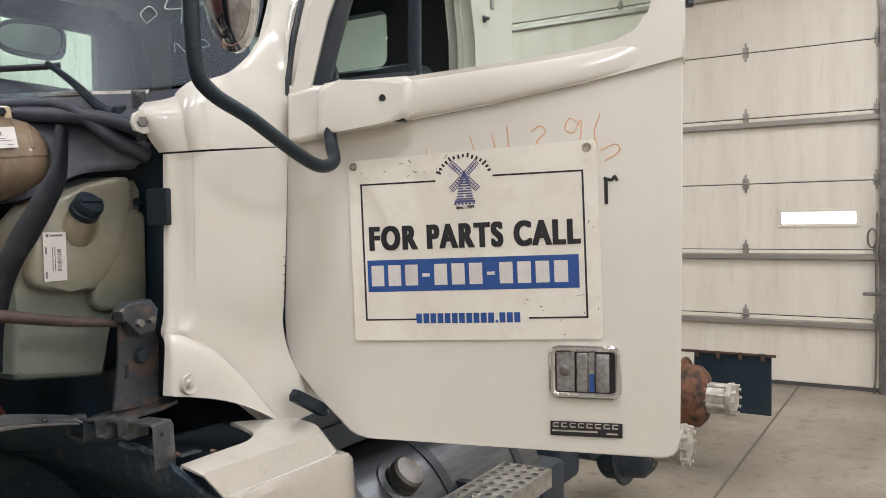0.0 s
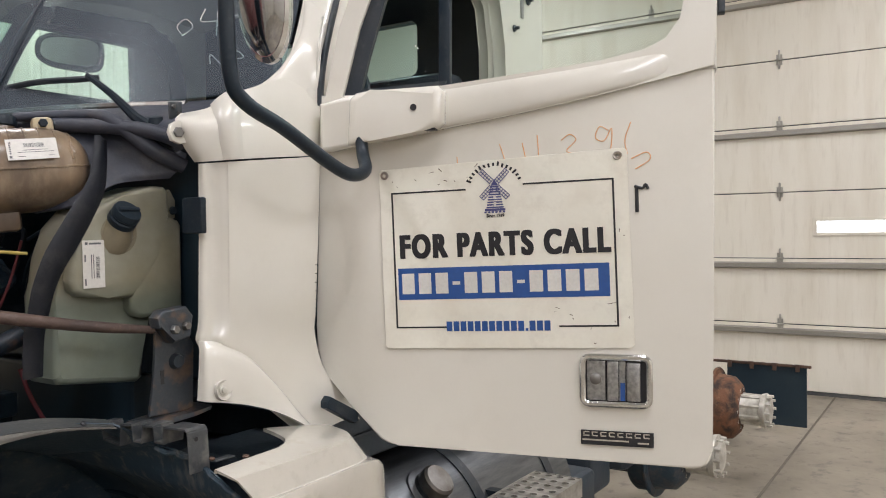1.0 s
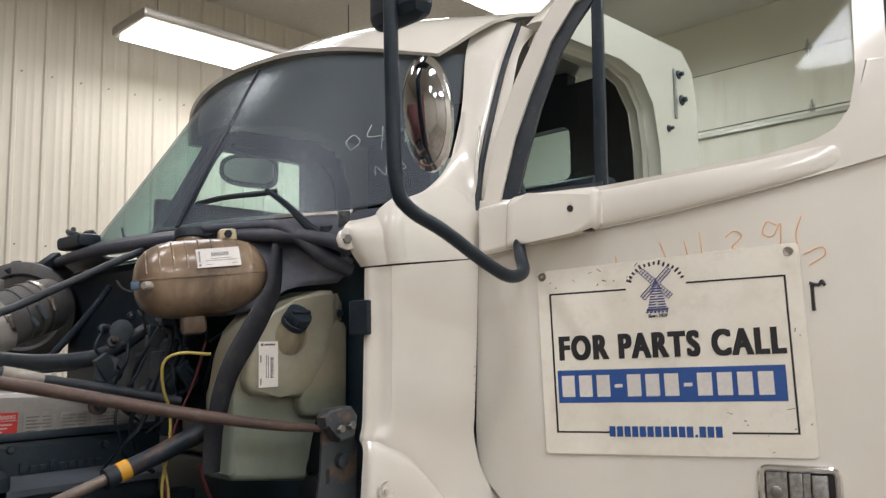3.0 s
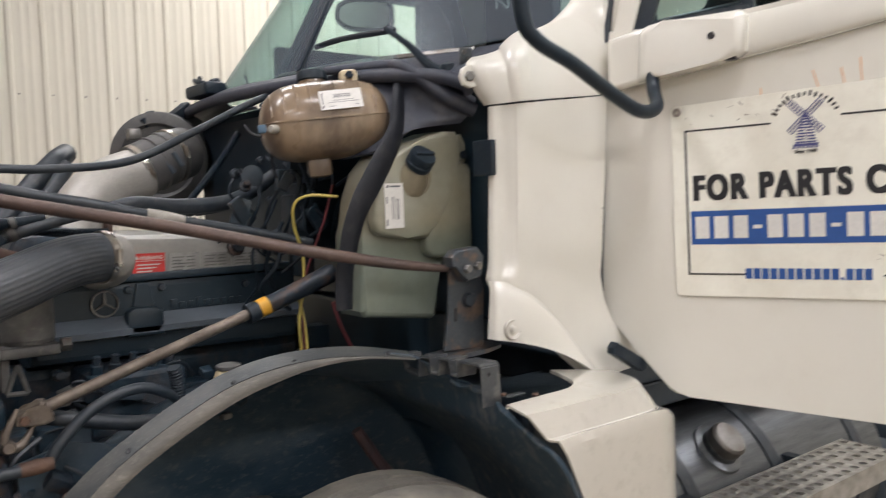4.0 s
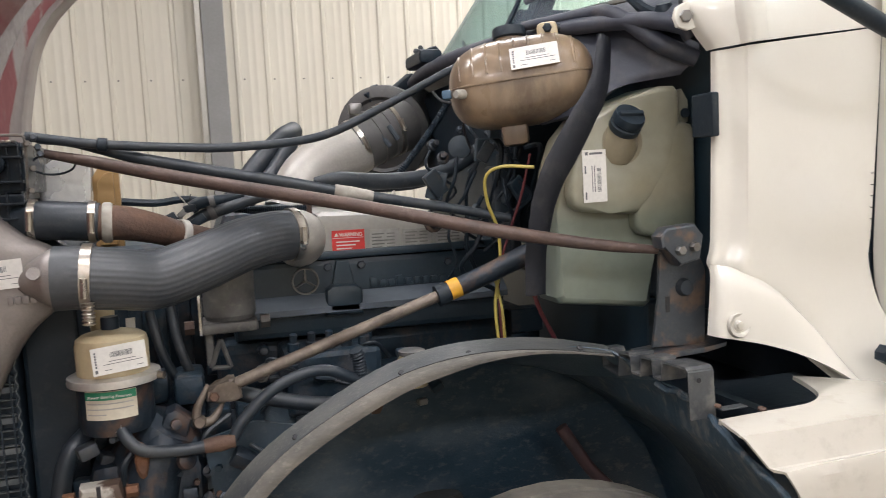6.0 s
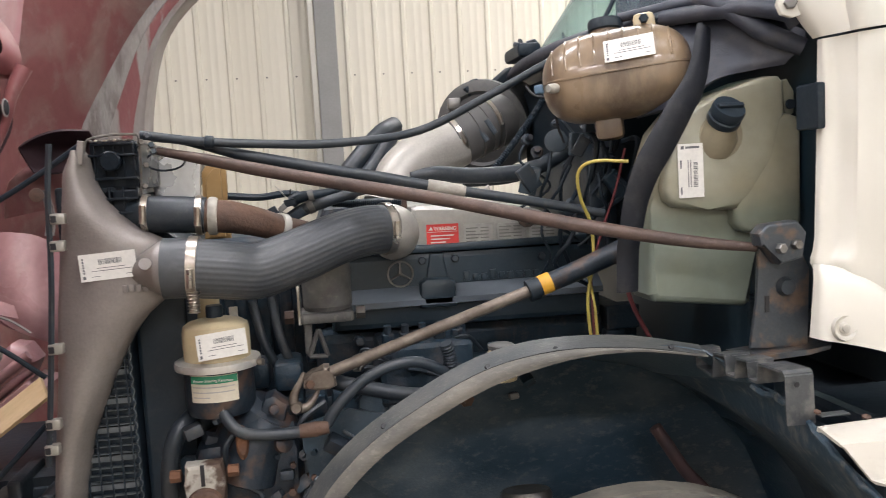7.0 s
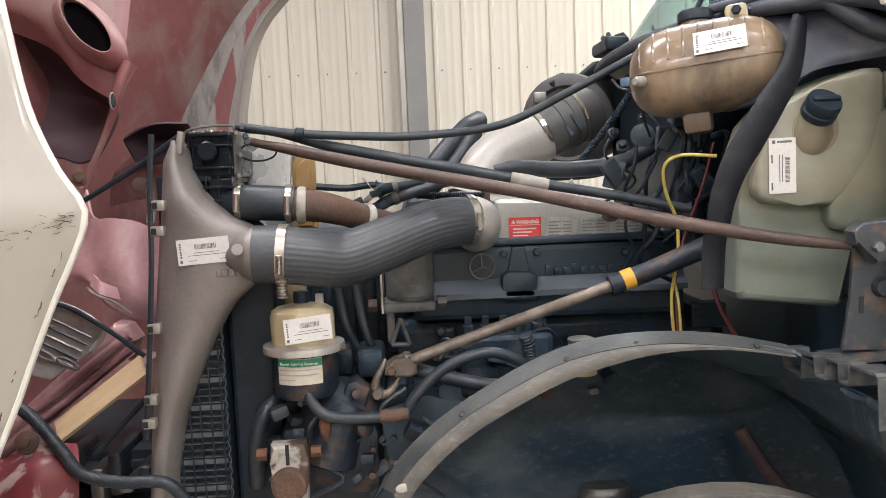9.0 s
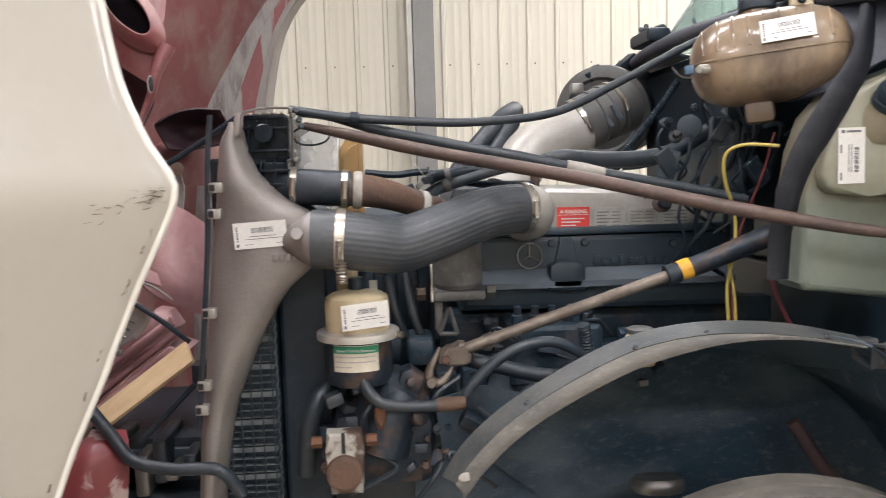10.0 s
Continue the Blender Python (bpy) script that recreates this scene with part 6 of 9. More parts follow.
prism([(1.116, 1.383), (1.130, 1.366), (1.15, 1.361), (1.244, 1.364), (1.257, 1.378), (1.258, 1.570), (1.250, 1.582), (1.232, 1.588), (1.18, 1.588), (1.116, 1.50)], 1.8325, 1.88, "y", 0.012, bm=sh_, segs=4)
part("bottle_shoulder", sh_, BOTTLE, bottle)
part("bottle_lug", prism([(1.232, 1.580), (1.252, 1.588), (1.253, 1.63), (1.238, 1.655), (1.226, 1.65)], 1.848, 1.87, "y", 0.005), BOTTLE, bottle)
part("neck_stain", lathe([(0.046, -0.003), (0.044, 0.0008), (0.030, 0.0012)], (1.089, 1.832, 1.551), (0, -1, 0), 28), NECK_STAIN, bottle, "brown stain round the filler")
ndir = Vector((0.05, -0.72, 0.70)).normalized()
nb0 = Vector((1.087, 1.826, 1.574))
part("bottle_neck", lathe([(0.046, -0.050), (0.042, -0.024), (0.034, -0.010), (0.030, 0.0), (0.028, 0.012)], nb0, ndir, 24), NECK_STAIN, bottle, "brown-stained filler neck")
cb = lathe([(0.029, 0.002), (0.0315, 0.006), (0.0315, 0.017), (0.0285, 0.019), (0.0285, 0.023), (0.0310, 0.025), (0.0310, 0.036), (0.029, 0.041), (0.0, 0.042)], nb0, ndir, 28)
mm = Matrix.Translation(nb0 + ndir * 0.042) @ ndir.to_track_quat("Z", "Y").to_matrix().to_4x4()
box((-0.026, -0.005, -0.002), (0.026, 0.005, 0.006), 0.002, mm, cb)
part("bottle_cap", cb, BLACK, bottle, "black screw cap")
part("sensor_plug", lathe([(0.004, 0), (0.004, 0.004)], (1.088, 1.8315, 1.512), (0, -1, 0), 10), NECK_STAIN, bottle)
part("side_plug", lathe([(0.010, 0), (0.009, 0.005)], (1.238, 1.841, 1.605), (0, -1, 0), 14), BLACK, bottle)
sticker(plane_frame((1.025, 1.8300, 1.488), (1, 0.0, 0.01), (0.09, 0, 1)), 0.0508, 0.1016, bottle, True)
# hood seal running up round the bottle
part("hood_seal", ribbon([(0.906, 1.86, 1.262), (0.908, 1.855, 1.344), (0.914, 1.848, 1.39), (0.922, 1.840, 1.44), (0.940, 1.830, 1.495), (0.968, 1.826, 1.542), (1.003, 1.828, 1.595), (1.045, 1.845, 1.650), (1.072, 1.87, 1.70), (1.095, 1.90, 1.765)], (0.050, 0.052, 0.054, 0.058, 0.062, 0.064, 0.062, 0.054, 0.044, 0.034), 0.012, (0.25, -1, 0), 8), SEAL, truck, "broad black rubber hood seal", 80)
part("seal_flap", sheet([[(0.99, 2.10, 1.812), (1.06, 2.02, 1.818), (1.11, 1.96, 1.815), (1.16, 1.89, 1.795), (1.205, 1.83, 1.765), (1.24, 1.79, 1.735)],
                          [(0.985, 2.07, 1.775), (1.05, 1.985, 1.788), (1.105, 1.935, 1.775), (1.15, 1.885, 1.755), (1.195, 1.825, 1.735), (1.235, 1.79, 1.712)],
                          [(0.985, 2.03, 1.72), (1.045, 1.955, 1.735), (1.085, 1.905, 1.715), (1.14, 1.882, 1.722), (1.185, 1.835, 1.708), (1.228, 1.80, 1.697)],
                          [(0.985, 2.0, 1.66), (1.03, 1.925, 1.672), (1.075, 1.890, 1.668), (1.118, 1.870, 1.686), (1.17, 1.84, 1.686), (1.220, 1.81, 1.688)],
                          [(0.98, 1.98, 1.60), (1.015, 1.905, 1.612), (1.06, 1.882, 1.635), (1.105, 1.868, 1.662), (1.16, 1.85, 1.672), (1.215, 1.82, 1.678)]], 0.010, (5, 5)), FLAP, truck, "creased black rubber flap under the cowl")
part("seal_pipe", tube([(0.981, 2.05, 1.814), (1.086, 1.95, 1.822), (1.105, 1.90, 1.814), (1.132, 1.86, 1.785), (1.175, 1.82, 1.739), (1.234, 1.79, 1.705)], [0.010, 0.013, 0.016, 0.017, 0.019, 0.017], 14), FLAP, truck, "black rubber bead along the cowl")
part("seal_post", box((1.262, 1.70, 1.42), (1.30, 1.76, 1.72), 0.008), BLACK, truck, "black strip along the cowl edge")
part("latch_block", box((1.185, 1.676, 1.550), (1.200, 1.742, 1.630), 0.004), BLACK, truck, "dark hood latch block")
for k in range(7):
    part("seal_clip", lathe([(0.008, 0), (0.007, 0.008)], (1.266, 1.775, 1.36 + 0.028 * k), (-1, -0.6, 0), 8), BLACK, truck)
pb = part("radius_bracket", prism([(1.105, 1.34), (1.185, 1.34), (1.205, 1.30), (1.20, 1.155), (1.085, 1.16), (1.10, 1.25)], 1.735, 1.743, bevel=0.002), RUSTY_BRACKET, truck, "grimy steel bracket with a slot")
part("bracket_slot", box((1.115, 1.733, 1.225), (1.123, 1.7345, 1.255), 0.0), INK, pb)
part("bracket_knob", lathe([(0.018, 0), (0.014, 0.012)], (1.155, 1.735, 1.27), (0, -1, 0), 14), DARK_STEEL, pb)
part("bracket_foot", prism([(1.06, 1.152), (1.13, 1.156), (1.185, 1.158), (1.225, 1.164), (1.222, 1.154), (1.18, 1.148), (1.06, 1.142)], 1.70, 1.78, bevel=0.002), RUSTY_BRACKET, pb)
part("rod_bracket", prism([(1.085, 1.372), (1.10, 1.388), (1.16, 1.392), (1.178, 1.37), (1.17, 1.325), (1.125, 1.315), (1.11, 1.345), (1.09, 1.35)], 1.70, 1.735, bevel=0.005), RUSTY_BRACKET, pb, "dull folded clamp bracket")
for p in ((1.125, 1.345), (1.155, 1.35)):
    part("bolt", bolt((p[0], 1.70, p[1]), (0, -1, 0), 0.010, 0.012), STEEL, pb)

# surge tank
ax = Vector((1, -0.45, 0.03)).normalized()
c0 = Vector((0.955, 2.005, 1.682))
sm = Matrix.Translation(c0) @ Matrix.Rotation(math.atan2(ax.y, ax.x), 4, "Z") @ Matrix.Rotation(-0.09, 4, "Y")


def tank_point(u, a, grow=0.0):
    """A point on the tank's skin: u runs along it, a round it."""
    r = (1 - abs(u) ** 3.6) ** 0.42
    cy, cz = math.cos(a), math.sin(a)
    up = 0.100 if cz > 0 else 0.084
    return sm @ Vector((0.153 * u, -(0.098 * r + grow) * math.copysign(abs(cy) ** 0.85, cy), (up * r + grow) * math.copysign(abs(cz) ** 0.85, cz)))


tb = bmesh.new()
rings = [[tb.verts.new(tank_point(math.sin(math.pi / 2 * (-0.985 + 1.97 * k / 32)), 2 * math.pi * q / 40)) for q in range(40)] for k in range(33)]
for ra, rb in zip(rings, rings[1:]):
    for q in range(40):
        tb.faces.new((ra[q], ra[(q + 1) % 40], rb[(q + 1) % 40], rb[q]))
tb.faces.new(rings[0][::-1])
tb.faces.new(rings[-1])
surge = part("surge_tank", tb, SURGE, truck, "browned translucent coolant surge tank", 80)
part("tank_seam", prism([(0.153 * math.copysign(abs(math.cos(a)) ** 0.75, math.cos(a)), 0.1035 * math.copysign(abs(math.sin(a)) ** 0.7, math.sin(a))) for a in (2 * math.pi * k / 40 for k in range(40))], 0.006, 0.011, "z", 0.002, sm), SURGE, surge, "moulded seam of the tank")
for k in range(9):
    u = -0.80 + 0.19 * k
    part("tank_rib", tube([tank_point(u, radians(a), -0.0008) for a in (12, 35, 60, 85, 110, 140)], 0.0028, 6, 3), SURGE, surge)
cap_at = Vector((0.956, 2.055, 1.70))
part("tank_neck", lathe([(0.034, 0.05), (0.032, 0.098)], cap_at, (0, 0.1, 1), 20), SURGE, surge)
part("tank_cap", lathe([(0.034, 0.090), (0.037, 0.093), (0.037, 0.110), (0.034, 0.114), (0.0, 0.115)], cap_at, (0, 0.1, 1), 24), BLACK, surge, "black pressure cap")
part("tank_spout", box((-0.055, -0.035, -0.122), (0.002, 0.030, -0.06), 0.012, sm), SURGE, surge)
part("tank_lug", box((0.045, -0.02, 0.055), (0.088, 0.02, 0.122), 0.010, sm), RESERVOIR, surge)
part("lug_bolt", bolt(sm @ Vector((0.067, -0.021, 0.108)), sm.to_3x3() @ Vector((0, -1, 0)), 0.010, 0.01), BLACK, surge)
part("hold_bar", tube([sm @ Vector((0.09, 0.015, 0.108)), sm @ Vector((0.20, 0.02, 0.112))], 0.012, 8, smooth=False), BLACK, surge)
part("level_sensor", lathe([(0.010, 0), (0.010, 0.018), (0.007, 0.026)], sm @ Vector((-0.118, -0.082, -0.006)), sm.to_3x3() @ Vector((-0.6, -1, 0)), 14), OLD_PAPER, surge, "pale level sensor plug")
part("sensor_plug", box((-0.158, -0.116, -0.014), (-0.140, -0.098, 0.004), 0.003, sm), mat("faded_blue_plug", (0.07, 0.13, 0.20), 0.5), surge, "blue plug")
sticker(plane_frame((0.943, 1.9095, 1.731), (0.90, -0.41, 0.10), (0.17, 0.43, 0.88)), 0.096, 0.0508, surge)
part("sensor_wire", tube([(0.775, 2.06, 1.68), (0.79, 2.05, 1.66), (0.83, 2.04, 1.645), (0.84, 2.06, 1.60), (0.86, 2.08, 1.56)], 0.003, 6), INK, surge)

# engine
engine = part("engine", box((0.30, 2.36, 0.62), (1.14, 2.88, 1.135), 0.03), GREASE, truck, "black and silver diesel engine")
part("rocker_cover", prism([(0.545, 1.335), (0.985, 1.322), (0.93, 1.372), (0.86, 1.408), (0.80, 1.425), (0.56, 1.436), (0.545, 1.43)], 2.30, 2.76, bevel=0.012), SILVER, engine, "silver rocker cover")
part("cover_flange", box((0.35, 2.285, 1.322), (1.0, 2.78, 1.340), 0.004), COVER, engine)
part("engine_cover", prism([(0.345, 1.145), (1.01, 1.135), (1.01, 1.32), (0.345, 1.325)], 2.295, 2.70, bevel=0.016), COVER, engine, "black moulded engine cover")
part("cover_ledge", prism([(2.30, 1.247), (2.262, 1.214), (2.262, 1.200), (2.30, 1.192)], 0.352, 1.005, "x", bevel=0.003), LEDGE_SHEEN, engine, "sloping ledge along the cover, its sheen painted in")
part("cover_rib", prism([(0.555, 1.252), (0.57, 1.262), (0.625, 1.26), (0.64, 1.25), (0.642, 1.19), (0.552, 1.192)], 2.262, 2.30, bevel=0.012), COVER, engine)
part("cover_wedge", prism([(0.585, 1.318), (0.615, 1.318), (0.628, 1.25), (0.57, 1.25)], 2.285, 2.30, bevel=0.004), COVER, engine)
for x in (0.565, 0.60, 0.645, 0.86):
    part("cover_bolt", bolt((x, 2.294, 1.303 - 0.01 * (x > 0.8)), (0, -1, 0), 0.010, 0.008), DARK_STEEL, engine)
st = tube([(0.511 + 0.030 * math.cos(a), 2.289, 1.275 + 0.030 * math.sin(a)) for a in (2 * math.pi * k / 24 for k in range(25))], 0.0025, 6, 1)
for a in (90, 210, 330):
    tube([(0.511, 2.289, 1.275), (0.511 + 0.029 * math.cos(radians(a)), 2.289, 1.275 + 0.029 * math.sin(radians(a)))], [0.004, 0.0015], 6, smooth=False, bm=st)
part("ring_emblem", st, STEEL, engine, "round emblem on the cover")
for k in range(9):
    x0 = 0.665 + 0.0215 * k
    part("raised_bar", box((x0, 2.288, 1.247), (x0 + 0.015, 2.2955, 1.262 + (0.008 if k in (0, 3) else 0)), 0.001), COVER, engine)
vm = plane_frame((0.62, 2.2975, 1.36), (1, 0, -0.012), (0, 0, 1))
wlab = part("warning_label", flat(vm, -0.04, -0.028, 0.038, 0.027, 0.0004, 0.001), REDLABEL, engine, "red warning label")
lettering("WARNING", vm, -0.022, 0.012, 0.0125, PAPER, wlab, "warning_text", 0.9, 0.0016, 0.0003)
wb2 = bmesh.new()
flat(vm, -0.038, 0.008, 0.036, 0.0092, 0.0015, 0.0003, wb2)
for k in range(3):
    flat(vm, -0.03, -0.002 - 0.008 * k, 0.026 - 0.01 * k, 0.001 - 0.008 * k, 0.0015, 0.0003, wb2)
prism([(-0.034, 0.013), (-0.024, 0.013), (-0.029, 0.022)], 0.0015, 0.0018, "z", 0, vm, wb2)
part("label_print", wb2, PAPER, wlab)
for k in range(3):
    x0 = 0.05 + 0.082 * k
    gl = part("foil_label", flat(vm, x0, -0.028, x0 + 0.074 - 0.012 * (k == 2), 0.024 - 0.003 * k, 0.0004, 0.0008), GREYLABEL, engine, "worn grey data label")
    gb = bmesh.new()
    for j in range(5):
        flat(vm, x0 + 0.006, -0.02 + 0.008 * j, x0 + 0.03 + 0.006 * (j % 3), -0.017 + 0.008 * j, 0.0013, 0.0003, gb)
        flat(vm, x0 + 0.042, -0.02 + 0.008 * j, x0 + 0.062, -0.017 + 0.008 * j, 0.0013, 0.0003, gb)
    part("label_print", gb, PAINTED, gl)
part("intake_manifold", prism([(0.30, 1.335), (0.545, 1.335), (0.545, 1.42), (0.50, 1.45), (0.34, 1.44)], 2.34, 2.75, bevel=0.02), GREASE, engine)
# Dark mass added at the engine's front to hide the wall behind.
part("engine_front_mass", box((-0.03, 2.44, 0.60), (0.36, 2.92, 1.375), 0.03), GREASE, engine)
for k in range(6):
    part("front_mass_rib", box((0.0 + 0.055 * k, 2.41, 0.95 + 0.05 * (k % 3)), (0.03 + 0.055 * k, 2.45, 1.30 - 0.06 * (k % 2)), 0.008), GREASE, engine)
# clutter on the near side of the block
rnd = random.Random(11)
for k in range(26):
    x, z = rnd.uniform(0.33, 1.08), rnd.uniform(0.86, 1.12)
    s = rnd.uniform(0.015, 0.05)
    if k % 3:
        part("casting_boss", box((x - s, 2.30 + rnd.uniform(0, 0.03), z - s * 0.7), (x + s, 2.38, z + s * 0.7), 0.006, None), GREASE, engine)
    else:
        part("fitting", lathe([(s * 0.6, 0), (s * 0.6, 0.03), (s * 0.4, 0.035), (s * 0.4, 0.05)], (x, 2.33, z), (0, -1, 0.1), 10), DARK_STEEL if k % 2 else GREASE, engine)
part("injection_pump", box((0.44, 2.18, 0.98), (0.66, 2.36, 1.13), 0.015), GREASE, engine)
for k in range(5):
    part("pump_union", lathe([(0.014, 0), (0.014, 0.02), (0.009, 0.022), (0.009, 0.04)], (0.465 + 0.04 * k, 2.21, 1.13), (0, -0.2, 1), 8), DARK_STEEL if k % 2 else GREASE, engine)
ff = part("fuel_filter", lathe([(0.052, 0), (0.056, 0.01), (0.056, 0.11), (0.05, 0.12)], (0.335, 2.24, 1.215), (0, 0, 1), 24), PAINTED, engine, "grey fuel filter canister")
part("filter_head", box((0.272, 2.18, 1.190), (0.392, 2.30, 1.214), 0.008), PAINTED, ff)
part("filter_nut", lathe([(0.016, 0), (0.016, 0.02)], (0.258, 2.22, 1.204), (-1, 0, 0), 6), RUST, ff)
part("filter_nut", lathe([(0.016, 0), (0.016, 0.02)], (0.398, 2.22, 1.204), (1, 0, 0), 6), STEEL, ff)
part("filter_rod", tube([(0.272, 2.19, 1.19), (0.272, 2.19, 1.33)], 0.005, 6, smooth=False), CHROME, ff)
tri_ = bmesh.new()
for a, b in (((0.31, 1.172), (0.287, 1.111)), ((0.31, 1.172), (0.328, 1.109)), ((0.287, 1.111), (0.328, 1.109))):
    tube([(a[0], 2.22, a[1]), (b[0], 2.22, b[1])], 0.0055, 8, smooth=False, bm=tri_)
part("filter_bracket", tri_, PAINTED, ff, "cast triangular bracket")
part("filter_stem", box((0.278, 2.22, 1.115), (0.296, 2.25, 1.19), 0.004), PAINTED, ff)

# ---- cooling pack ----
tank_rows = [
    [(-0.124, 2.060, 1.588), (-0.122, 2.020, 1.588), (-0.121, 2.000, 1.588), (-0.119, 1.997, 1.588), (-0.115, 1.997, 1.588), (-0.113, 2.000, 1.588), (-0.111, 2.022, 1.588), (-0.110, 2.060, 1.588)],
    [(-0.134, 2.060, 1.572), (-0.132, 2.020, 1.572), (-0.126, 2.000, 1.572), (-0.122, 1.994, 1.572), (-0.113, 1.994, 1.572), (-0.109, 2.000, 1.572), (-0.102, 2.022, 1.572), (-0.101, 2.060, 1.572)],
    [(-0.146, 2.060, 1.548), (-0.144, 2.020, 1.548), (-0.134, 2.000, 1.548), (-0.129, 1.991, 1.548), (-0.115, 1.991, 1.548), (-0.110, 2.000, 1.548), (-0.099, 2.022, 1.548), (-0.098, 2.060, 1.548)],
    [(-0.150, 2.060, 1.515), (-0.148, 2.020, 1.515), (-0.138, 2.000, 1.515), (-0.128, 1.988, 1.515), (-0.110, 1.988, 1.515), (-0.100, 2.000, 1.515), (-0.089, 2.022, 1.515), (-0.088, 2.060, 1.515)],
    [(-0.154, 2.060, 1.485), (-0.152, 2.020, 1.485), (-0.142, 2.000, 1.485), (-0.125, 1.984, 1.485), (-0.101, 1.984, 1.485), (-0.084, 2.000, 1.485), (-0.073, 2.022, 1.485), (-0.072, 2.060, 1.485)],
    [(-0.156, 2.060, 1.462), (-0.154, 2.020, 1.462), (-0.144, 2.000, 1.462), (-0.120, 1.981, 1.462), (-0.088, 1.981, 1.462), (-0.064, 2.000, 1.462), (-0.053, 2.022, 1.462), (-0.052, 2.060, 1.462)],
    [(-0.158, 2.060, 1.440), (-0.156, 2.020, 1.440), (-0.146, 2.000, 1.440), (-0.113, 1.981, 1.440), (-0.073, 1.981, 1.440), (-0.040, 2.000, 1.440), (-0.029, 2.022, 1.440), (-0.028, 2.060, 1.440)],
    [(-0.160, 2.060, 1.422), (-0.158, 2.020, 1.422), (-0.148, 2.000, 1.422), (-0.104, 1.981, 1.422), (-0.056, 1.981, 1.422), (-0.012, 2.000, 1.422), (-0.001, 2.022, 1.422), (0.000, 2.060, 1.422)],
    [(-0.163, 2.060, 1.400), (-0.161, 2.020, 1.400), (-0.151, 2.000, 1.400), (-0.095, 1.981, 1.400), (-0.038, 1.981, 1.400), (0.018, 2.000, 1.400), (0.029, 2.022, 1.400), (0.030, 2.060, 1.400)],
    [(-0.168, 2.060, 1.355), (-0.166, 2.020, 1.355), (-0.156, 2.000, 1.355), (-0.099, 1.981, 1.355), (-0.039, 1.981, 1.355), (0.018, 2.000, 1.355), (0.029, 2.022, 1.355), (0.030, 2.060, 1.355)],
    [(-0.173, 2.060, 1.315), (-0.171, 2.020, 1.315), (-0.161, 2.000, 1.315), (-0.102, 1.981, 1.315), (-0.041, 1.981, 1.315), (0.018, 2.000, 1.315), (0.029, 2.022, 1.315), (0.030, 2.060, 1.315)],
    [(-0.176, 2.060, 1.292), (-0.174, 2.020, 1.292), (-0.164, 2.000, 1.292), (-0.108, 1.981, 1.292), (-0.050, 1.981, 1.292), (0.006, 2.000, 1.292), (0.017, 2.022, 1.292), (0.018, 2.060, 1.292)],
    [(-0.180, 2.060, 1.262), (-0.178, 2.020, 1.262), (-0.168, 2.000, 1.262), (-0.123, 1.981, 1.262), (-0.075, 1.981, 1.262), (-0.030, 2.000, 1.262), (-0.019, 2.022, 1.262), (-0.018, 2.060, 1.262)],
    [(-0.184, 2.060, 1.225), (-0.182, 2.020, 1.225), (-0.172, 2.000, 1.225), (-0.136, 1.981, 1.225), (-0.094, 1.981, 1.225), (-0.058, 2.000, 1.225), (-0.047, 2.022, 1.225), (-0.046, 2.060, 1.225)],
    [(-0.188, 2.060, 1.187), (-0.186, 2.020, 1.187), (-0.176, 2.000, 1.187), (-0.146, 1.981, 1.187), (-0.110, 1.981, 1.187), (-0.080, 2.000, 1.187), (-0.069, 2.022, 1.187), (-0.068, 2.060, 1.187)],
    [(-0.192, 2.060, 1.140), (-0.190, 2.020, 1.140), (-0.180, 2.000, 1.140), (-0.157, 1.981, 1.140), (-0.127, 1.981, 1.140), (-0.104, 2.000, 1.140), (-0.093, 2.022, 1.140), (-0.092, 2.060, 1.140)],
    [(-0.197, 2.060, 1.097), (-0.195, 2.020, 1.097), (-0.185, 2.000, 1.097), (-0.167, 1.983, 1.097), (-0.140, 1.983, 1.097), (-0.122, 2.000, 1.097), (-0.111, 2.022, 1.097), (-0.110, 2.060, 1.097)],
    [(-0.203, 2.060, 1.050), (-0.201, 2.020, 1.050), (-0.191, 2.000, 1.050), (-0.177, 1.986, 1.050), (-0.156, 1.986, 1.050), (-0.142, 2.000, 1.050), (-0.131, 2.022, 1.050), (-0.130, 2.060, 1.050)],
    [(-0.209, 2.060, 1.005), (-0.207, 2.020, 1.005), (-0.197, 2.000, 1.005), (-0.187, 1.988, 1.005), (-0.167, 1.988, 1.005), (-0.157, 2.000, 1.005), (-0.146, 2.022, 1.005), (-0.145, 2.060, 1.005)],
    [(-0.220, 2.060, 0.900), (-0.218, 2.020, 0.900), (-0.208, 2.000, 0.900), (-0.201, 1.990, 0.900), (-0.185, 1.990, 0.900), (-0.178, 2.000, 0.900), (-0.167, 2.022, 0.900), (-0.166, 2.060, 0.900)],
    [(-0.228, 2.060, 0.780), (-0.226, 2.020, 0.780), (-0.216, 2.000, 0.780), (-0.211, 1.991, 0.780), (-0.197, 1.991, 0.780), (-0.192, 2.000, 0.780), (-0.181, 2.022, 0.780), (-0.180, 2.060, 0.780)],
    [(-0.236, 2.060, 0.660), (-0.234, 2.020, 0.660), (-0.225, 2.000, 0.660), (-0.220, 1.991, 0.660), (-0.206, 1.991, 0.660), (-0.201, 2.000, 0.660), (-0.191, 2.022, 0.660), (-0.190, 2.060, 0.660)]]
cac = part("cooler_tank", sheet(tank_rows, 0.006, (2, 2), inward=(0, 1, 0)), CAST, truck, "brown-grey cast aluminium charge air cooler tank")
part("tank_outlet", tube([(-0.05, 2.01, 1.352), (-0.015, 2.0, 1.355), (0.025, 1.993, 1.356), (0.062, 1.99, 1.356)], [0.006, 0.028, 0.053, 0.0555], 28), CAST, cac)
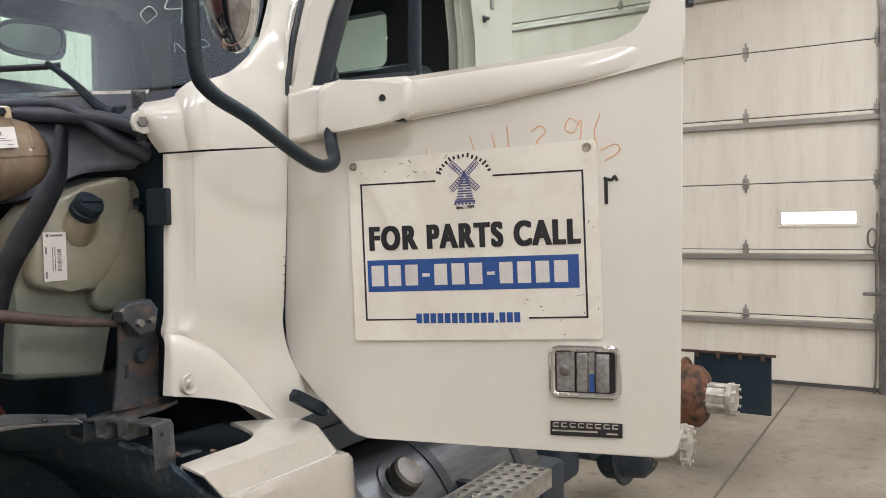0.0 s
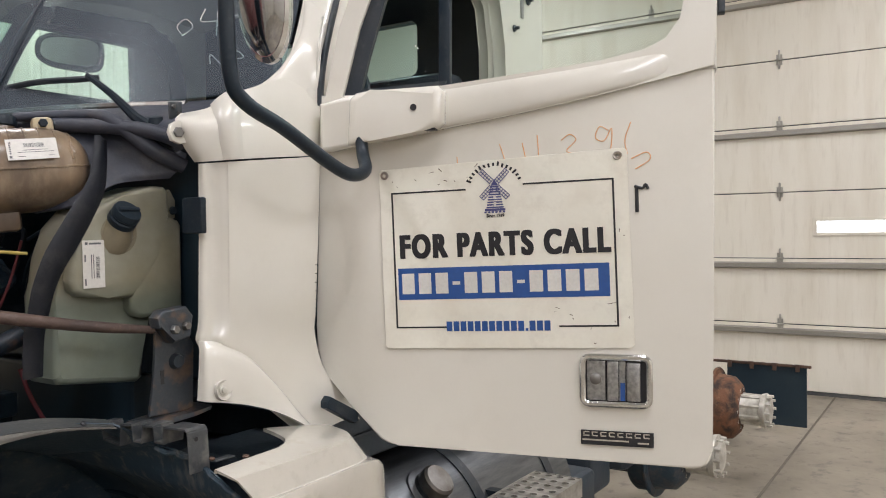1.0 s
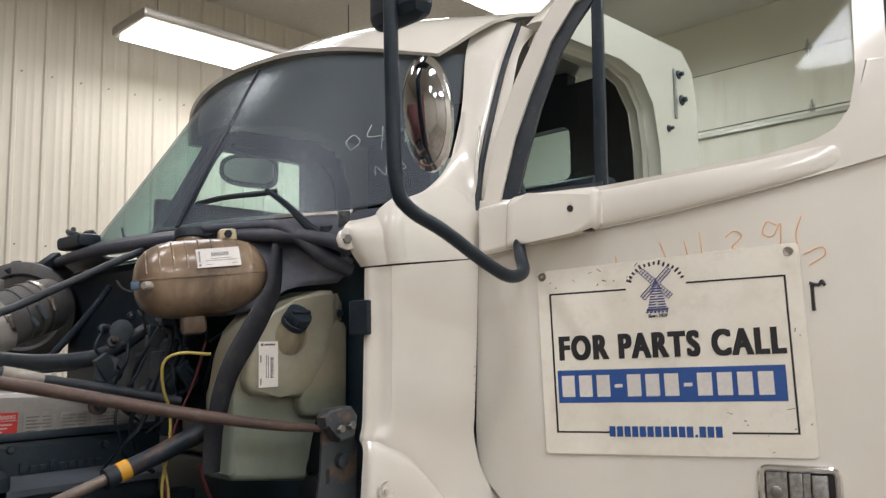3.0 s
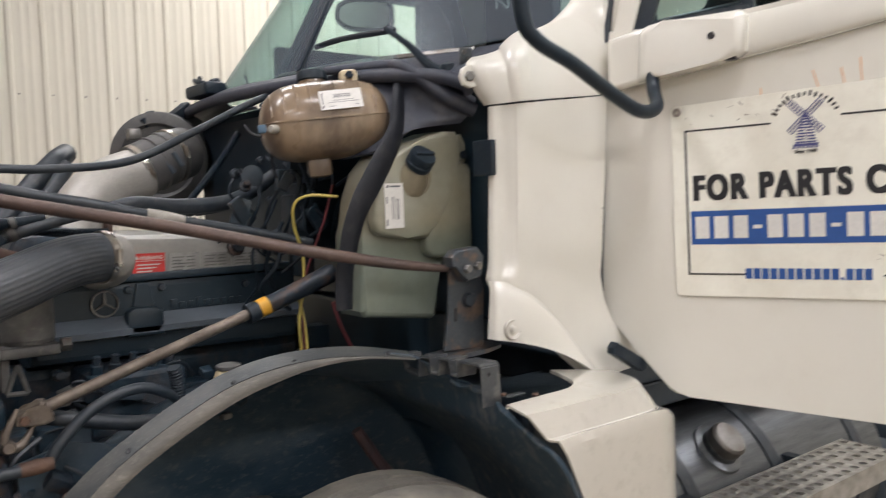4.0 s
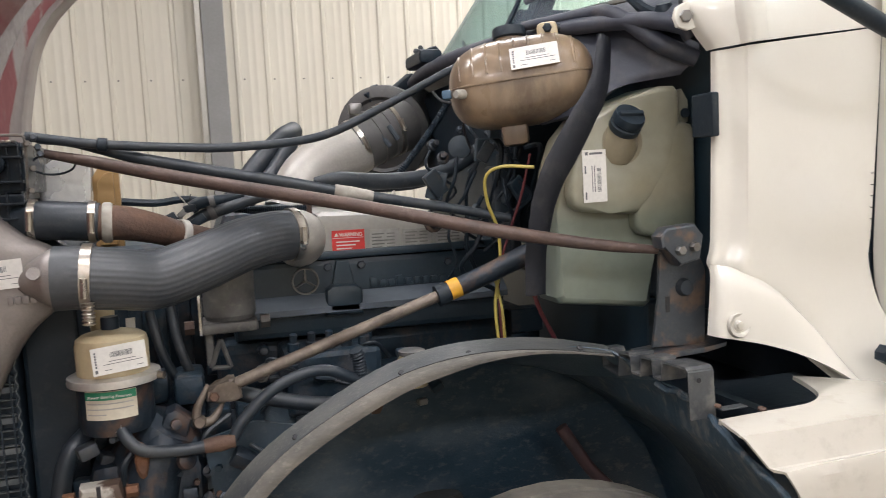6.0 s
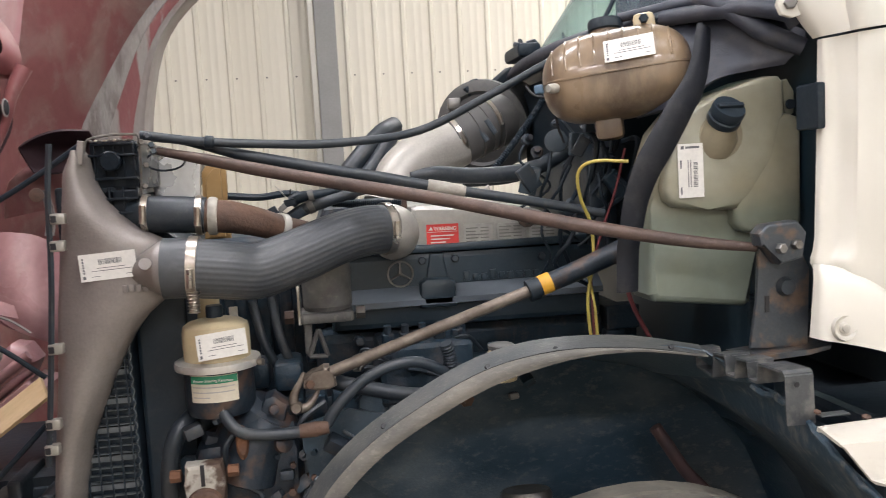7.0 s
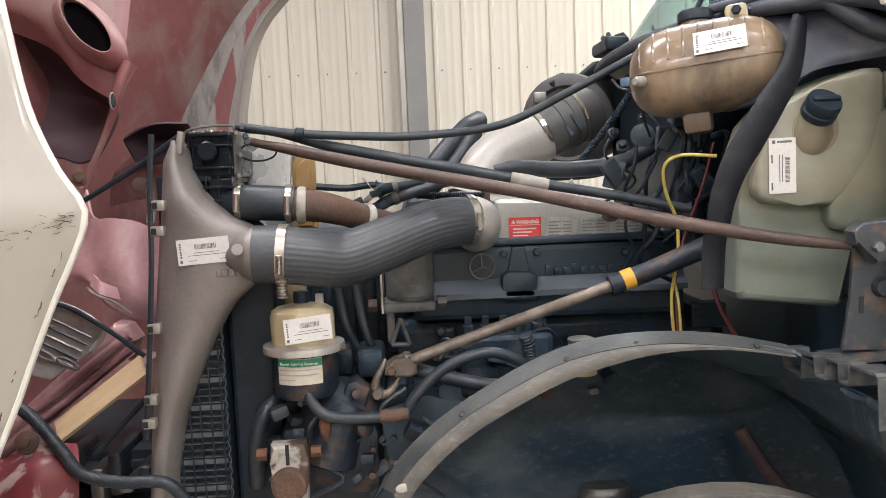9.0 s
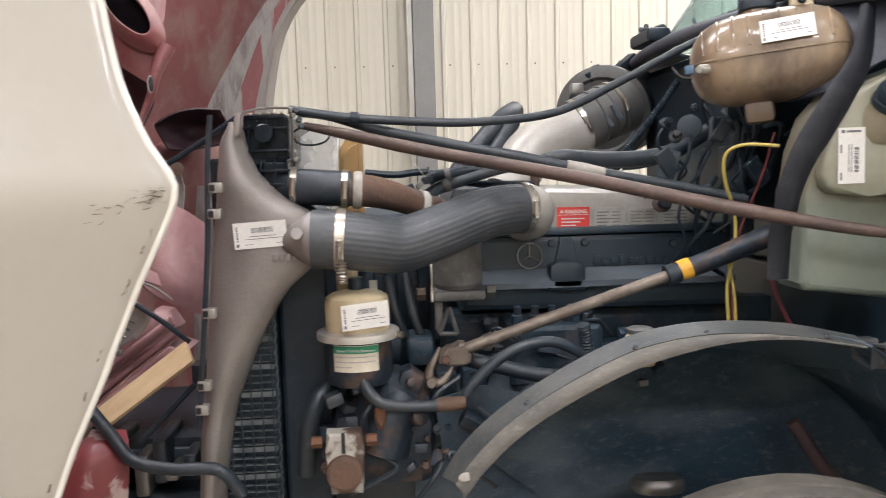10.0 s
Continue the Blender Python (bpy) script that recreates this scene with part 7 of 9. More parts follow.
cm = plane_frame((-0.068, 1.9785, 1.370), (1, 0, 0.055), (0, 0, 1))
sticker(cm, 0.1016, 0.0508, cac)
part("cast_boss", lathe([(0.012, 0), (0.011, 0.003)], (0.006, 1.938, 1.372), (0, -1, 0.3), 18), CAST, cac)
for k in range(4):
    part("cast_bar", box((-0.046 + 0.0125 * k, 1.9765, 1.317), (-0.037 + 0.0125 * k, 1.984, 1.331), 0.001), CAST, cac)
part("tank_lug", prism([(-0.118, 1.56), (-0.102, 1.56), (-0.096, 1.604), (-0.108, 1.606)], 2.0, 2.015, bevel=0.004), CAST, cac)
part("edge_strip", tube([(-0.150, 1.975, 1.60), (-0.160, 1.972, 1.50), (-0.168, 1.972, 1.35), (-0.188, 1.972, 1.15), (-0.205, 1.972, 1.0)], 0.006, 6), DARK_STEEL, cac, "warped black edge strip")
for x, z in ((-0.150, 1.463), (-0.155, 1.413), (-0.176, 1.222), (-0.193, 1.080), (-0.200, 1.032)):
    ec = part("edge_clip", box((x - 0.008, 1.962, z - 0.010), (x + 0.018, 1.982, z + 0.010), 0.003), GALV, cac, "pale plastic clip")
    part("clip_slot", box((x - 0.006, 1.9605, z - 0.006), (x + 0.004, 1.9625, z + 0.006), 0.0), INK, ec)
rad = part("radiator", box((-0.175, 2.06, 0.45), (-0.06, far(2.06), 1.52), 0.006), BLACK, truck, "black radiator and cooler core")
for k in range(34):
    z = 0.74 + 0.0145 * k
    part("core_fin", box((-0.172, 2.048, z), (-0.066, 2.060, z + (0.0018 if k % 4 else 0.011)), 0.0), FIN, rad)
for k in range(5):
    part("core_rib", box((-0.160 + 0.022 * k, 2.045, 0.72), (-0.157 + 0.022 * k, 2.049, 1.235), 0.0), BLACK, rad)
wave = tube([(-0.058 + 0.0028 * math.sin(k * 1.6), 2.040, 0.80 + 0.006 * k) for k in range(74)], 0.0011, 5, 1)
part("wavy_strip", wave, FIN, rad, "wavy metal edge of the core")
part("fan_shroud", prism([(-0.058, 0.5), (0.03, 0.5), (0.045, 1.0), (0.045, 1.40), (-0.058, 1.50)], 2.10, far(2.10), bevel=0.01), BLACK, truck, "black fan shroud")
top = part("radiator_top_tank", box((-0.105, 2.06, 1.51), (-0.015, far(2.06), 1.606), 0.008), RIBBED, truck, "ribbed black plastic radiator tank")
for k in range(4):
    part("tank_rib", box((-0.100 + 0.026 * k, 2.052, 1.425), (-0.096 + 0.026 * k, 2.066, 1.515), 0.001), RIBBED, top)
for z in (1.435, 1.462, 1.49, 1.53, 1.575):
    part("tank_rib", box((-0.104, 2.046, z), (-0.016, 2.064, z + 0.005), 0.001), RIBBED, top)
part("tank_lower", box((-0.100, 2.06, 1.415), (-0.02, 2.16, 1.512), 0.005), RIBBED, top)
for k in range(5):
    part("tank_rib", box((-0.094 + 0.018 * k, 2.050, 1.535), (-0.0915 + 0.018 * k, 2.0625, 1.598), 0.0005), RIBBED, top)
part("rib_frame", box((-0.098, 2.046, 1.596), (-0.020, 2.058, 1.602), 0.001), RIBBED, top)
for k in range(9):
    part("foil_tooth", box((-0.098 + 0.0088 * k, 2.040, 1.6035), (-0.092 + 0.0088 * k, 2.052, 1.6075), 0.001), CLAMP if k % 2 else STEEL, top)
for px, pz in ((-0.004, 1.60), (0.002, 1.555), (-0.004, 1.515)):
    part("guard_bolt", bolt((px, 2.044, pz), (0.4, -1, 0), 0.006, 0.010), STEEL, top)
part("tank_plug", lathe([(0.020, 0), (0.020, 0.018), (0.017, 0.021)], (-0.062, 2.056, 1.566), (0, -1, 0), 20), RIBBED, top)
fw = tube([(-0.112, 2.045, 1.50), (-0.108, 2.045, 1.59), (-0.09, 2.045, 1.612), (-0.02, 2.045, 1.616), (-0.006, 2.045, 1.60), (-0.010, 2.045, 1.50)], 0.0026, 6, 3)
part("wire_guard", fw, STEEL, top, "bent wire guard")
part("outlet_stub", tube([(-0.03, 2.085, 1.462), (0.0, 2.07, 1.460)], 0.035, 18, smooth=False), BLACK, top)
cpl = part("coolant_coupling", tube([(-0.015, 2.065, 1.460), (0.045, 2.06, 1.456), (0.105, 2.06, 1.450)], 0.0365, 20), RUBBER, truck, "black rubber coolant coupling")
clamp((-0.008, 2.065, 1.460), (1, 0, -0.06), 0.0365, 0.012, cpl)
clamp((0.094, 2.06, 1.451), (1, 0, -0.06), 0.0365, 0.012, cpl)
pipe = part("coolant_pipe", tube([(0.10, 2.06, 1.450), (0.15, 2.07, 1.444), (0.20, 2.09, 1.43), (0.25, 2.13, 1.41), (0.31, 2.19, 1.39)], [0.033, 0.033, 0.030, 0.028, 0.026], 18), RUST, truck, "rusted steel coolant pipe")
part("pipe_collar", lathe([(0.036, -0.008), (0.0385, -0.004), (0.0385, 0.006), (0.036, 0.01)], (0.118, 2.062, 1.448), (1, 0.05, -0.07), 20), OLD_PAPER, pipe)
part("pipe_collar", lathe([(0.030, -0.008), (0.032, -0.006), (0.032, 0.008), (0.028, 0.01)], (0.247, 2.125, 1.412), (0.8, 0.55, -0.25), 20), PALE_CAST, pipe)
hose_pts = [(0.03, 1.99, 1.356), (0.075, 1.99, 1.354), (0.14, 1.995, 1.345), (0.20, 2.015, 1.337), (0.28, 2.04, 1.358), (0.36, 2.075, 1.384), (0.42, 2.093, 1.396), (0.475, 2.112, 1.397)]


def fluted_hose():
    """A rubber hose with fine flutes along its length."""
    bm = bmesh.new()
    path, segs, rings, up = spline(hose_pts, 7), 128, [], Vector((0, 0, 1))
    for i, q in enumerate(path):
        d = (path[min(i + 1, len(path) - 1)] - path[max(i - 1, 0)]).normalized()
        up = (up - d * up.dot(d)).normalized()
        side = d.cross(up)
        f = i / (len(path) - 1)
        r = 0.0585 - 0.007 * f
        flute = 0.0005 if 0.12 < f < 0.93 else 0.0
        rings.append([bm.verts.new(q + (r + flute * math.cos(2 * math.pi * j * 32 / segs)) * (math.cos(2 * math.pi * j / segs) * up + math.sin(2 * math.pi * j / segs) * side)) for j in range(segs)])
    for a, b in zip(rings, rings[1:]):
        for j in range(segs):
            bm.faces.new((a[j], a[(j + 1) % segs], b[(j + 1) % segs], b[j]))
    bm.faces.new(rings[0][::-1])
    bm.faces.new(rings[-1])
    return bm


hose = part("intake_hose", fluted_hose(), HOSE, truck, "thick fluted black rubber air hose")
clamp((0.085, 1.99, 1.354), (1, 0, -0.08), 0.0585, 0.018, hose, 0.003, (0, -1, -0.2))
part("clamp_spring", tube([(0.088, 1.93, 1.315), (0.088, 1.927, 1.275)], 0.010, 10, smooth=False, ribs=160, depth=0.002), CLAMP, hose, "ribbed spring of the hose clamp")
part("hose_end", tube([(0.462, 2.110, 1.398), (0.487, 2.135, 1.392), (0.497, 2.19, 1.372), (0.497, 2.29, 1.355)], [0.0545, 0.053, 0.049, 0.045], 24), PALE_CAST, hose, "pale cast elbow at the hose end")
clamp((0.468, 2.112, 1.397), (0.95, 0.32, 0), 0.0535, 0.016, hose)
part("charge_pipe", tube([(0.088, 2.14, 1.32), (0.086, 2.13, 1.25), (0.09, 2.13, 1.17)], 0.024, 14), RESERVOIR, truck, "tan pipe stub behind the hose")
# long rusted rod and black cables from the radiator to the cab
part("support_rod", tube([(0.01, 2.135, 1.585), (0.104, 2.115, 1.563), (0.204, 2.09, 1.538), (0.303, 2.06, 1.515), (0.445, 1.99, 1.484), (0.563, 1.93, 1.458), (0.663, 1.87, 1.433), (0.742, 1.82, 1.413), (0.815, 1.79, 1.396), (0.92, 1.77, 1.374), (1.01, 1.75, 1.358), (1.10, 1.735, 1.345)], [0.008, 0.012, 0.0135, 0.0135, 0.0135, 0.013, 0.013, 0.013, 0.013, 0.012, 0.011, 0.008], 14), RUST_TUBE, truck, "long rust-brown support rod")
c1 = part("black_hose", tube([(-0.02, 2.13, 1.619), (0.10, 2.13, 1.600), (0.25, 2.14, 1.588), (0.38, 2.15, 1.585), (0.56, 2.20, 1.605), (0.73, 2.26, 1.678), (0.90, 2.30, 1.76), (1.0, 2.33, 1.80)], 0.0095, 12), RUBBER, truck, "thin black hose over the engine")
part("hose_clip", lathe([(0.0105, -0.010), (0.0135, -0.008), (0.0135, 0.008), (0.0105, 0.010)], (0.115, 2.13, 1.598), (1, 0, -0.12), 14), BLACK, c1)
c2 = part("black_hose", tube([(-0.005, 2.165, 1.612), (0.062, 2.16, 1.603), (0.169, 2.15, 1.572), (0.268, 2.14, 1.549), (0.37, 2.13, 1.526), (0.459, 2.12, 1.508), (0.598, 2.11, 1.476), (0.806, 2.09, 1.433), (0.941, 2.07, 1.402)], [0.006, 0.008, 0.012, 0.0125, 0.0125, 0.0125, 0.0115, 0.011, 0.010], 12), RUBBER, truck, "shiny black hose with a paper wrap beside the rod")
part("paper_wrap", tube([(0.563, 2.113, 1.484), (0.60, 2.11, 1.4755), (0.643, 2.107, 1.466)], [0.0145, 0.0155, 0.013], 12), OLD_PAPER, c2, "torn paper wrap")
for p in ((-0.005, 2.12, 1.615), (0.0, 2.13, 1.597), (0.005, 2.12, 1.583)):
    part("rod_end", bolt(p, (0.2, -1, 0.1), 0.007, 0.014), DARK_STEEL, truck)
part("tie_loop", tube([(0.02 + 0.04 * math.cos(a), 2.16, 1.565 + 0.02 * math.sin(a)) for a in (2 * math.pi * k / 12 for k in range(13))], 0.0022, 5, 2), BLACK, truck)
part("silver_plate", prism([(-0.03, 1.40), (0.062, 1.40), (0.075, 1.575), (0.02, 1.59), (-0.03, 1.56)], 2.28, 2.30, bevel=0.004), SHINY, truck, "bent bright sheet metal plate")
part("tan_block", prism([(0.066, 1.385), (0.125, 1.385), (0.125, 1.565), (0.085, 1.565), (0.078, 1.545), (0.07, 1.54)], 2.315, 2.33, bevel=0.003), TAN, truck, "tan plastic bracket")
part("tan_flap", prism([(0.078, 1.39), (0.114, 1.39), (0.114, 1.552), (0.096, 1.545), (0.08, 1.525)], 2.30, 2.312, bevel=0.003), TAN, truck)
part("wire_loom", tube([(0.13, 2.26, 1.483), (0.20, 2.27, 1.476), (0.27, 2.27, 1.480), (0.36, 2.27, 1.455), (0.45, 2.3, 1.44)], 0.008, 8), BLACK, truck)
part("wire_loom", tube([(0.265, 2.205, 1.428), (0.30, 2.205, 1.446), (0.36, 2.21, 1.463), (0.42, 2.22, 1.478), (0.50, 2.25, 1.492)], [0.013, 0.014, 0.013, 0.011, 0.010], 10), RUBBER, truck, "black wiring loom")
part("loom_ring", lathe([(0.014, -0.007), (0.0175, -0.007), (0.0175, 0.007), (0.014, 0.007)], (0.312, 2.205, 1.452), (0.93, 0, 0.36), 16), PAINTED, truck)
part("loom_ring", lathe([(0.010, -0.006), (0.0135, -0.006), (0.0135, 0.006), (0.010, 0.006)], (0.314, 2.20, 1.474), (0.9, 0, 0.2), 16), PAINTED, truck)
part("loom_branch", tube([(0.27, 2.20, 1.462), (0.29, 2.20, 1.472), (0.33, 2.21, 1.476), (0.38, 2.22, 1.482)], [0.014, 0.013, 0.011, 0.010], 10), BLACK, truck)
for px, pz, ang, s in ((0.226, 1.444, 25, 0.011), (0.246, 1.435, -20, 0.010), (0.268, 1.462, 10, 0.010), (0.284, 1.436, 35, 0.012), (0.279, 1.414, 12, 0.010), (0.252, 1.452, 40, 0.008), (0.262, 1.424, -10, 0.009), (0.238, 1.424, 60, 0.007)):
    part("connector", box((-s * 1.3, -0.012, -s * 0.8), (s * 1.3, 0.012, s * 0.8), 0.003, pose(px, 2.195, pz, 0, -ang, 0)), BLACK if s > 0.008 else PAINTED, truck)
part("cable_tie", tube([(0.262, 2.19, 1.472), (0.252, 2.185, 1.486), (0.240, 2.18, 1.500)], 0.0014, 5), PAPER, truck)
part("cable_tie", tube([(0.268, 2.19, 1.476), (0.272, 2.185, 1.492)], 0.0014, 5), INK, truck)
part("toothed_strip", tube([(0.36, 2.24, 1.452), (0.52, 2.26, 1.446)], 0.007, 8, smooth=False, ribs=220, depth=0.0014), BLACK, truck)
part("short_pipe", tube([(0.525, 2.28, 1.47), (0.525, 2.28, 1.42)], 0.011, 10, smooth=False), RUST, truck)
part("rag_corner", prism([(0.715, 1.455), (0.735, 1.475), (0.742, 1.452)], 2.28, 2.30, bevel=0.003), OLD_PAPER, truck)
# air cleaner and duct on the far side
duct = part("air_duct", tube([(0.52, 2.66, 1.42), (0.575, 2.69, 1.51), (0.65, 2.73, 1.562), (0.75, 2.76, 1.597)], [0.068, 0.073, 0.076, 0.076], 28), PALE_CAST, truck, "silver cast intake elbow")
part("rubber_sleeve", tube([(0.735, 2.76, 1.598), (0.79, 2.77, 1.622), (0.85, 2.79, 1.648), (0.90, 2.82, 1.66)], 0.080, 28), DUSTY_RUBBER, duct, "dusty black rubber duct sleeve")
for p in ((0.795, 2.772, 1.624), (0.83, 2.783, 1.640), (0.862, 2.795, 1.651)):
    part("sleeve_ring", lathe([(0.079, -0.006), (0.084, -0.004), (0.084, 0.004), (0.079, 0.006)], p, (0.88, 0.22, 0.38), 32), DUSTY_RUBBER, duct)
clamp((0.745, 2.762, 1.602), (0.9, 0.15, 0.4), 0.078, 0.014, duct)
clamp((0.85, 2.79, 1.648), (0.9, 0.3, 0.3), 0.081, 0.012, duct)
AD = Vector((-0.50, -0.80, -0.12)).normalized()
AC = Vector((0.875, 2.96, 1.645))
air = part("air_cleaner", lathe([(0.135, -0.28), (0.148, -0.26), (0.148, -0.03), (0.155, -0.02), (0.155, 0.012), (0.145, 0.018), (0.12, 0.022), (0.11, 0.012), (0.0, 0.012)], AC, AD, 36), DUSTY_RUBBER, truck, "round dusty black air cleaner housing")
for px, pz, s in ((0.845, 1.775, 0.03), (0.95, 1.80, 0.045)):
    part("cleaner_latch", box((-s, -0.02, -0.016), (s, 0.02, 0.018), 0.006, pose(px, 2.97, pz, 0, -35, 20)), BLACK, air)
part("cleaner_clip", box((0.745, 2.84, 1.70), (0.785, 2.87, 1.735), 0.006, None), STEEL, air, "small pale clip")
for f_ in (0.30, 0.55):
    part("sleeve_strap", tube([(0.775 + 0.10 * f_, 2.70, 1.60 + 0.10 * f_), (0.80 + 0.10 * f_, 2.695, 1.57 + 0.08 * f_)], 0.008, 8, smooth=False), DUSTY, duct)
part("intake_tube", tube([(0.36, 2.75, 1.44), (0.45, 2.78, 1.55), (0.53, 2.82, 1.63), (0.58, 2.9, 1.66)], 0.03, 12), RUBBER, truck, "black rubber tube behind the elbow")
part("intake_tube", tube([(0.40, 2.72, 1.44), (0.49, 2.74, 1.53), (0.56, 2.8, 1.62)], 0.022, 12), RUBBER, truck)
part("heater_hose", tube([(0.56, 2.38, 1.503), (0.62, 2.38, 1.507), (0.73, 2.39, 1.497), (0.86, 2.40, 1.503), (0.95, 2.42, 1.535), (1.02, 2.42, 1.58)], [0.012, 0.02, 0.021, 0.021, 0.02, 0.018], 14), RUBBER, truck, "black heater hose")
part("heater_hose", tube([(0.70, 2.42, 1.476), (0.84, 2.44, 1.482), (0.95, 2.45, 1.52), (1.0, 2.46, 1.56)], 0.008, 10), RUBBER, truck)
part("corrugated_loom", tube([(0.77, 2.5, 1.48), (0.83, 2.5, 1.545), (0.90, 2.5, 1.63), (0.95, 2.5, 1.70)], 0.0095, 10, ribs=160, depth=0.001), BLACK, truck, "corrugated cable loom")
part("heater_box", box((1.02, 2.25, 1.35), (1.25, 3.0, 1.78), 0.03), BLACK, truck)
part("pump_disc", lathe([(0.03, 0), (0.03, 0.015), (0.012, 0.02)], (0.95, 2.42, 1.575), (-0.4, -1, 0), 18), DUSTY, truck)
for k in range(5):
    x = 0.90 + 0.05 * k
    part("wire", tube([(x, 2.22, 1.62 - 0.02 * k), (x + 0.02, 2.18, 1.56), (x - 0.01 + 0.02 * (k % 2), 2.2, 1.48), (x, 2.25, 1.40)], 0.005 + 0.002 * (k % 2), 6), BLACK, truck)
part("junction_block", box((0.955, 2.2, 1.40), (1.0, 2.26, 1.52), 0.006), DARK_STEEL, truck)
part("firewall_bracket", box((1.0, 2.22, 1.3), (1.03, 2.3, 1.55), 0.006), DARK_STEEL, truck)
part("yellow_cable", tube([(0.955, 1.96, 1.512), (0.89, 1.98, 1.516), (0.862, 2.0, 1.495), (0.872, 2.02, 1.44), (0.90, 2.04, 1.38), (0.905, 2.05, 1.30), (0.89, 2.05, 1.22), (0.895, 2.05, 1.12)], 0.0036, 8), YELLOW, truck, "yellow electric cable")
part("yellow_cable", tube([(0.895, 2.06, 1.28), (0.905, 2.05, 1.2), (0.91, 2.05, 1.12)], 0.0036, 8), YELLOW, truck)
part("red_cable", tube([(0.965, 2.0, 1.54), (0.948, 2.02, 1.45), (0.925, 2.05, 1.36), (0.905, 2.06, 1.28), (0.90, 2.05, 1.2), (0.903, 2.05, 1.12)], 0.0030, 8), REDWIRE, truck, "red battery cable")
part("red_cable", tube([(0.955, 2.0, 1.26), (0.975, 2.0, 1.20), (1.01, 2.0, 1.13)], 0.005, 8), REDWIRE, truck)

rnd = random.Random(21)
for k in range(30):
    x, z, y = rnd.uniform(0.80, 1.02), rnd.uniform(1.37, 1.62), rnd.uniform(2.16, 2.24)
    s = rnd.uniform(0.008, 0.022)
    if k % 3 == 0:
        part("firewall_fitting", lathe([(s, 0), (s, 0.012), (s * 0.6, 0.014), (s * 0.5, 0.03)], (x, y, z), (rnd.uniform(-0.4, 0.4), -1, rnd.uniform(-0.3, 0.5)), 10), (DARK_STEEL, RUSTY_CAN, DUSTY)[k % 2 + (k % 4 == 0)], truck)
    elif k % 3 == 1:
        part("firewall_bracket", box((-s, -0.008, -s * 1.6), (s, 0.008, s * 1.6), 0.003, pose(x, y, z, 0, rnd.uniform(-50, 50), rnd.uniform(-20, 20))), (DARK_STEEL, DUSTY, RUST)[k % 3 - (k % 2)], truck)
    else:
        part("wire", tube([(x, y - 0.02, z), (x + rnd.uniform(-0.05, 0.05), y - 0.03, z - 0.05), (x + rnd.uniform(-0.06, 0.06), y, z - 0.11), (x + rnd.uniform(-0.04, 0.04), y + 0.03, z - 0.17)], rnd.uniform(0.003, 0.007), 7), (RUBBER, BLACK, DUSTY_RUBBER)[k % 3 - 1], truck)
rnd = random.Random(8)
for k in range(26):
    x, z, y = rnd.uniform(0.36, 0.82), rnd.uniform(0.98, 1.10), rnd.uniform(2.14, 2.22)
    s = rnd.uniform(0.007, 0.018)
    if k % 4 == 0:
        part("pump_line", tube([(x, y, z), (x + rnd.uniform(-0.06, 0.06), y - 0.02, z + 0.04), (x + rnd.uniform(-0.1, 0.1), y, z + 0.02), (x + rnd.uniform(-0.12, 0.12), y + 0.03, z - 0.05)], rnd.uniform(0.003, 0.006), 7), (STEEL, RUBBER)[k % 8 == 0], engine)
    elif k % 4 == 1:
        part("pump_nut", lathe([(s, 0), (s, 0.014), (s * 0.6, 0.015), (s * 0.6, 0.03)], (x, y, z), (rnd.uniform(-0.5, 0.5), -1, 0.3), 6), (STEEL, HUB, RUST)[k % 3], engine)
    else:
        part("pump_body", box((-s * 1.5, -0.012, -s), (s * 1.5, 0.02, s), 0.004, pose(x, y, z, rnd.uniform(-20, 20), rnd.uniform(-30, 30), 0)), (GREASE, DARK_STEEL, PAINTED)[k % 3], engine)

# strut from the steering shackle up to the seal
shaft = part("steering_shaft", tube([(0.318, 2.05, 1.108), (0.50, 2.048, 1.167), (0.78, 2.04, 1.257)], 0.0125, 14, smooth=False), TAN_STEEL, truck, "grey-brown steering shaft with a yellow band")
part("shaft_sleeve", tube([(0.765, 2.04, 1.252), (0.86, 2.036, 1.285), (0.975, 2.03, 1.33)], [0.0205, 0.0215, 0.023], 18), RUSTY_CAN, shaft, "black outer sleeve")
part("sleeve_lip", tube([(0.755, 2.04, 1.249), (0.775, 2.04, 1.255)], 0.0235, 18, smooth=False), BLACK, shaft)
part("yellow_band", tube([(0.782, 2.04, 1.2585), (0.805, 2.039, 1.2665)], 0.0222, 18, smooth=False), YELLOWTAG, shaft, "yellow printed band")
part("shaft_yoke", prism([(0.272, 1.086), (0.274, 1.108), (0.296, 1.113), (0.316, 1.128), (0.328, 1.127), (0.326, 1.112), (0.34, 1.104), (0.341, 1.086), (0.326, 1.080), (0.30, 1.080)], 2.03, 2.072, bevel=0.006), TAN_STEEL, shaft, "cast joint yoke")
part("joint_fork", tube([(0.276, 2.035, 1.120), (0.266, 2.033, 1.100), (0.252, 2.03, 1.072), (0.256, 2.03, 1.050), (0.276, 2.032, 1.048), (0.292, 2.04, 1.062), (0.304, 2.045, 1.082)], [0.004, 0.006, 0.009, 0.011, 0.009, 0.007, 0.004], 10), TAN_STEEL, shaft, "worn cast fork")
part("fork_boss", lathe([(0.013, -0.012), (0.014, 0.0), (0.010, 0.010)], (0.256, 2.026, 1.050), (0, -1, 0.1), 14), TAN_STEEL, shaft)
part("joint_bolt", bolt((0.287, 2.028, 1.096), (0, -1, 0), 0.010, 0.008), RUST, shaft)

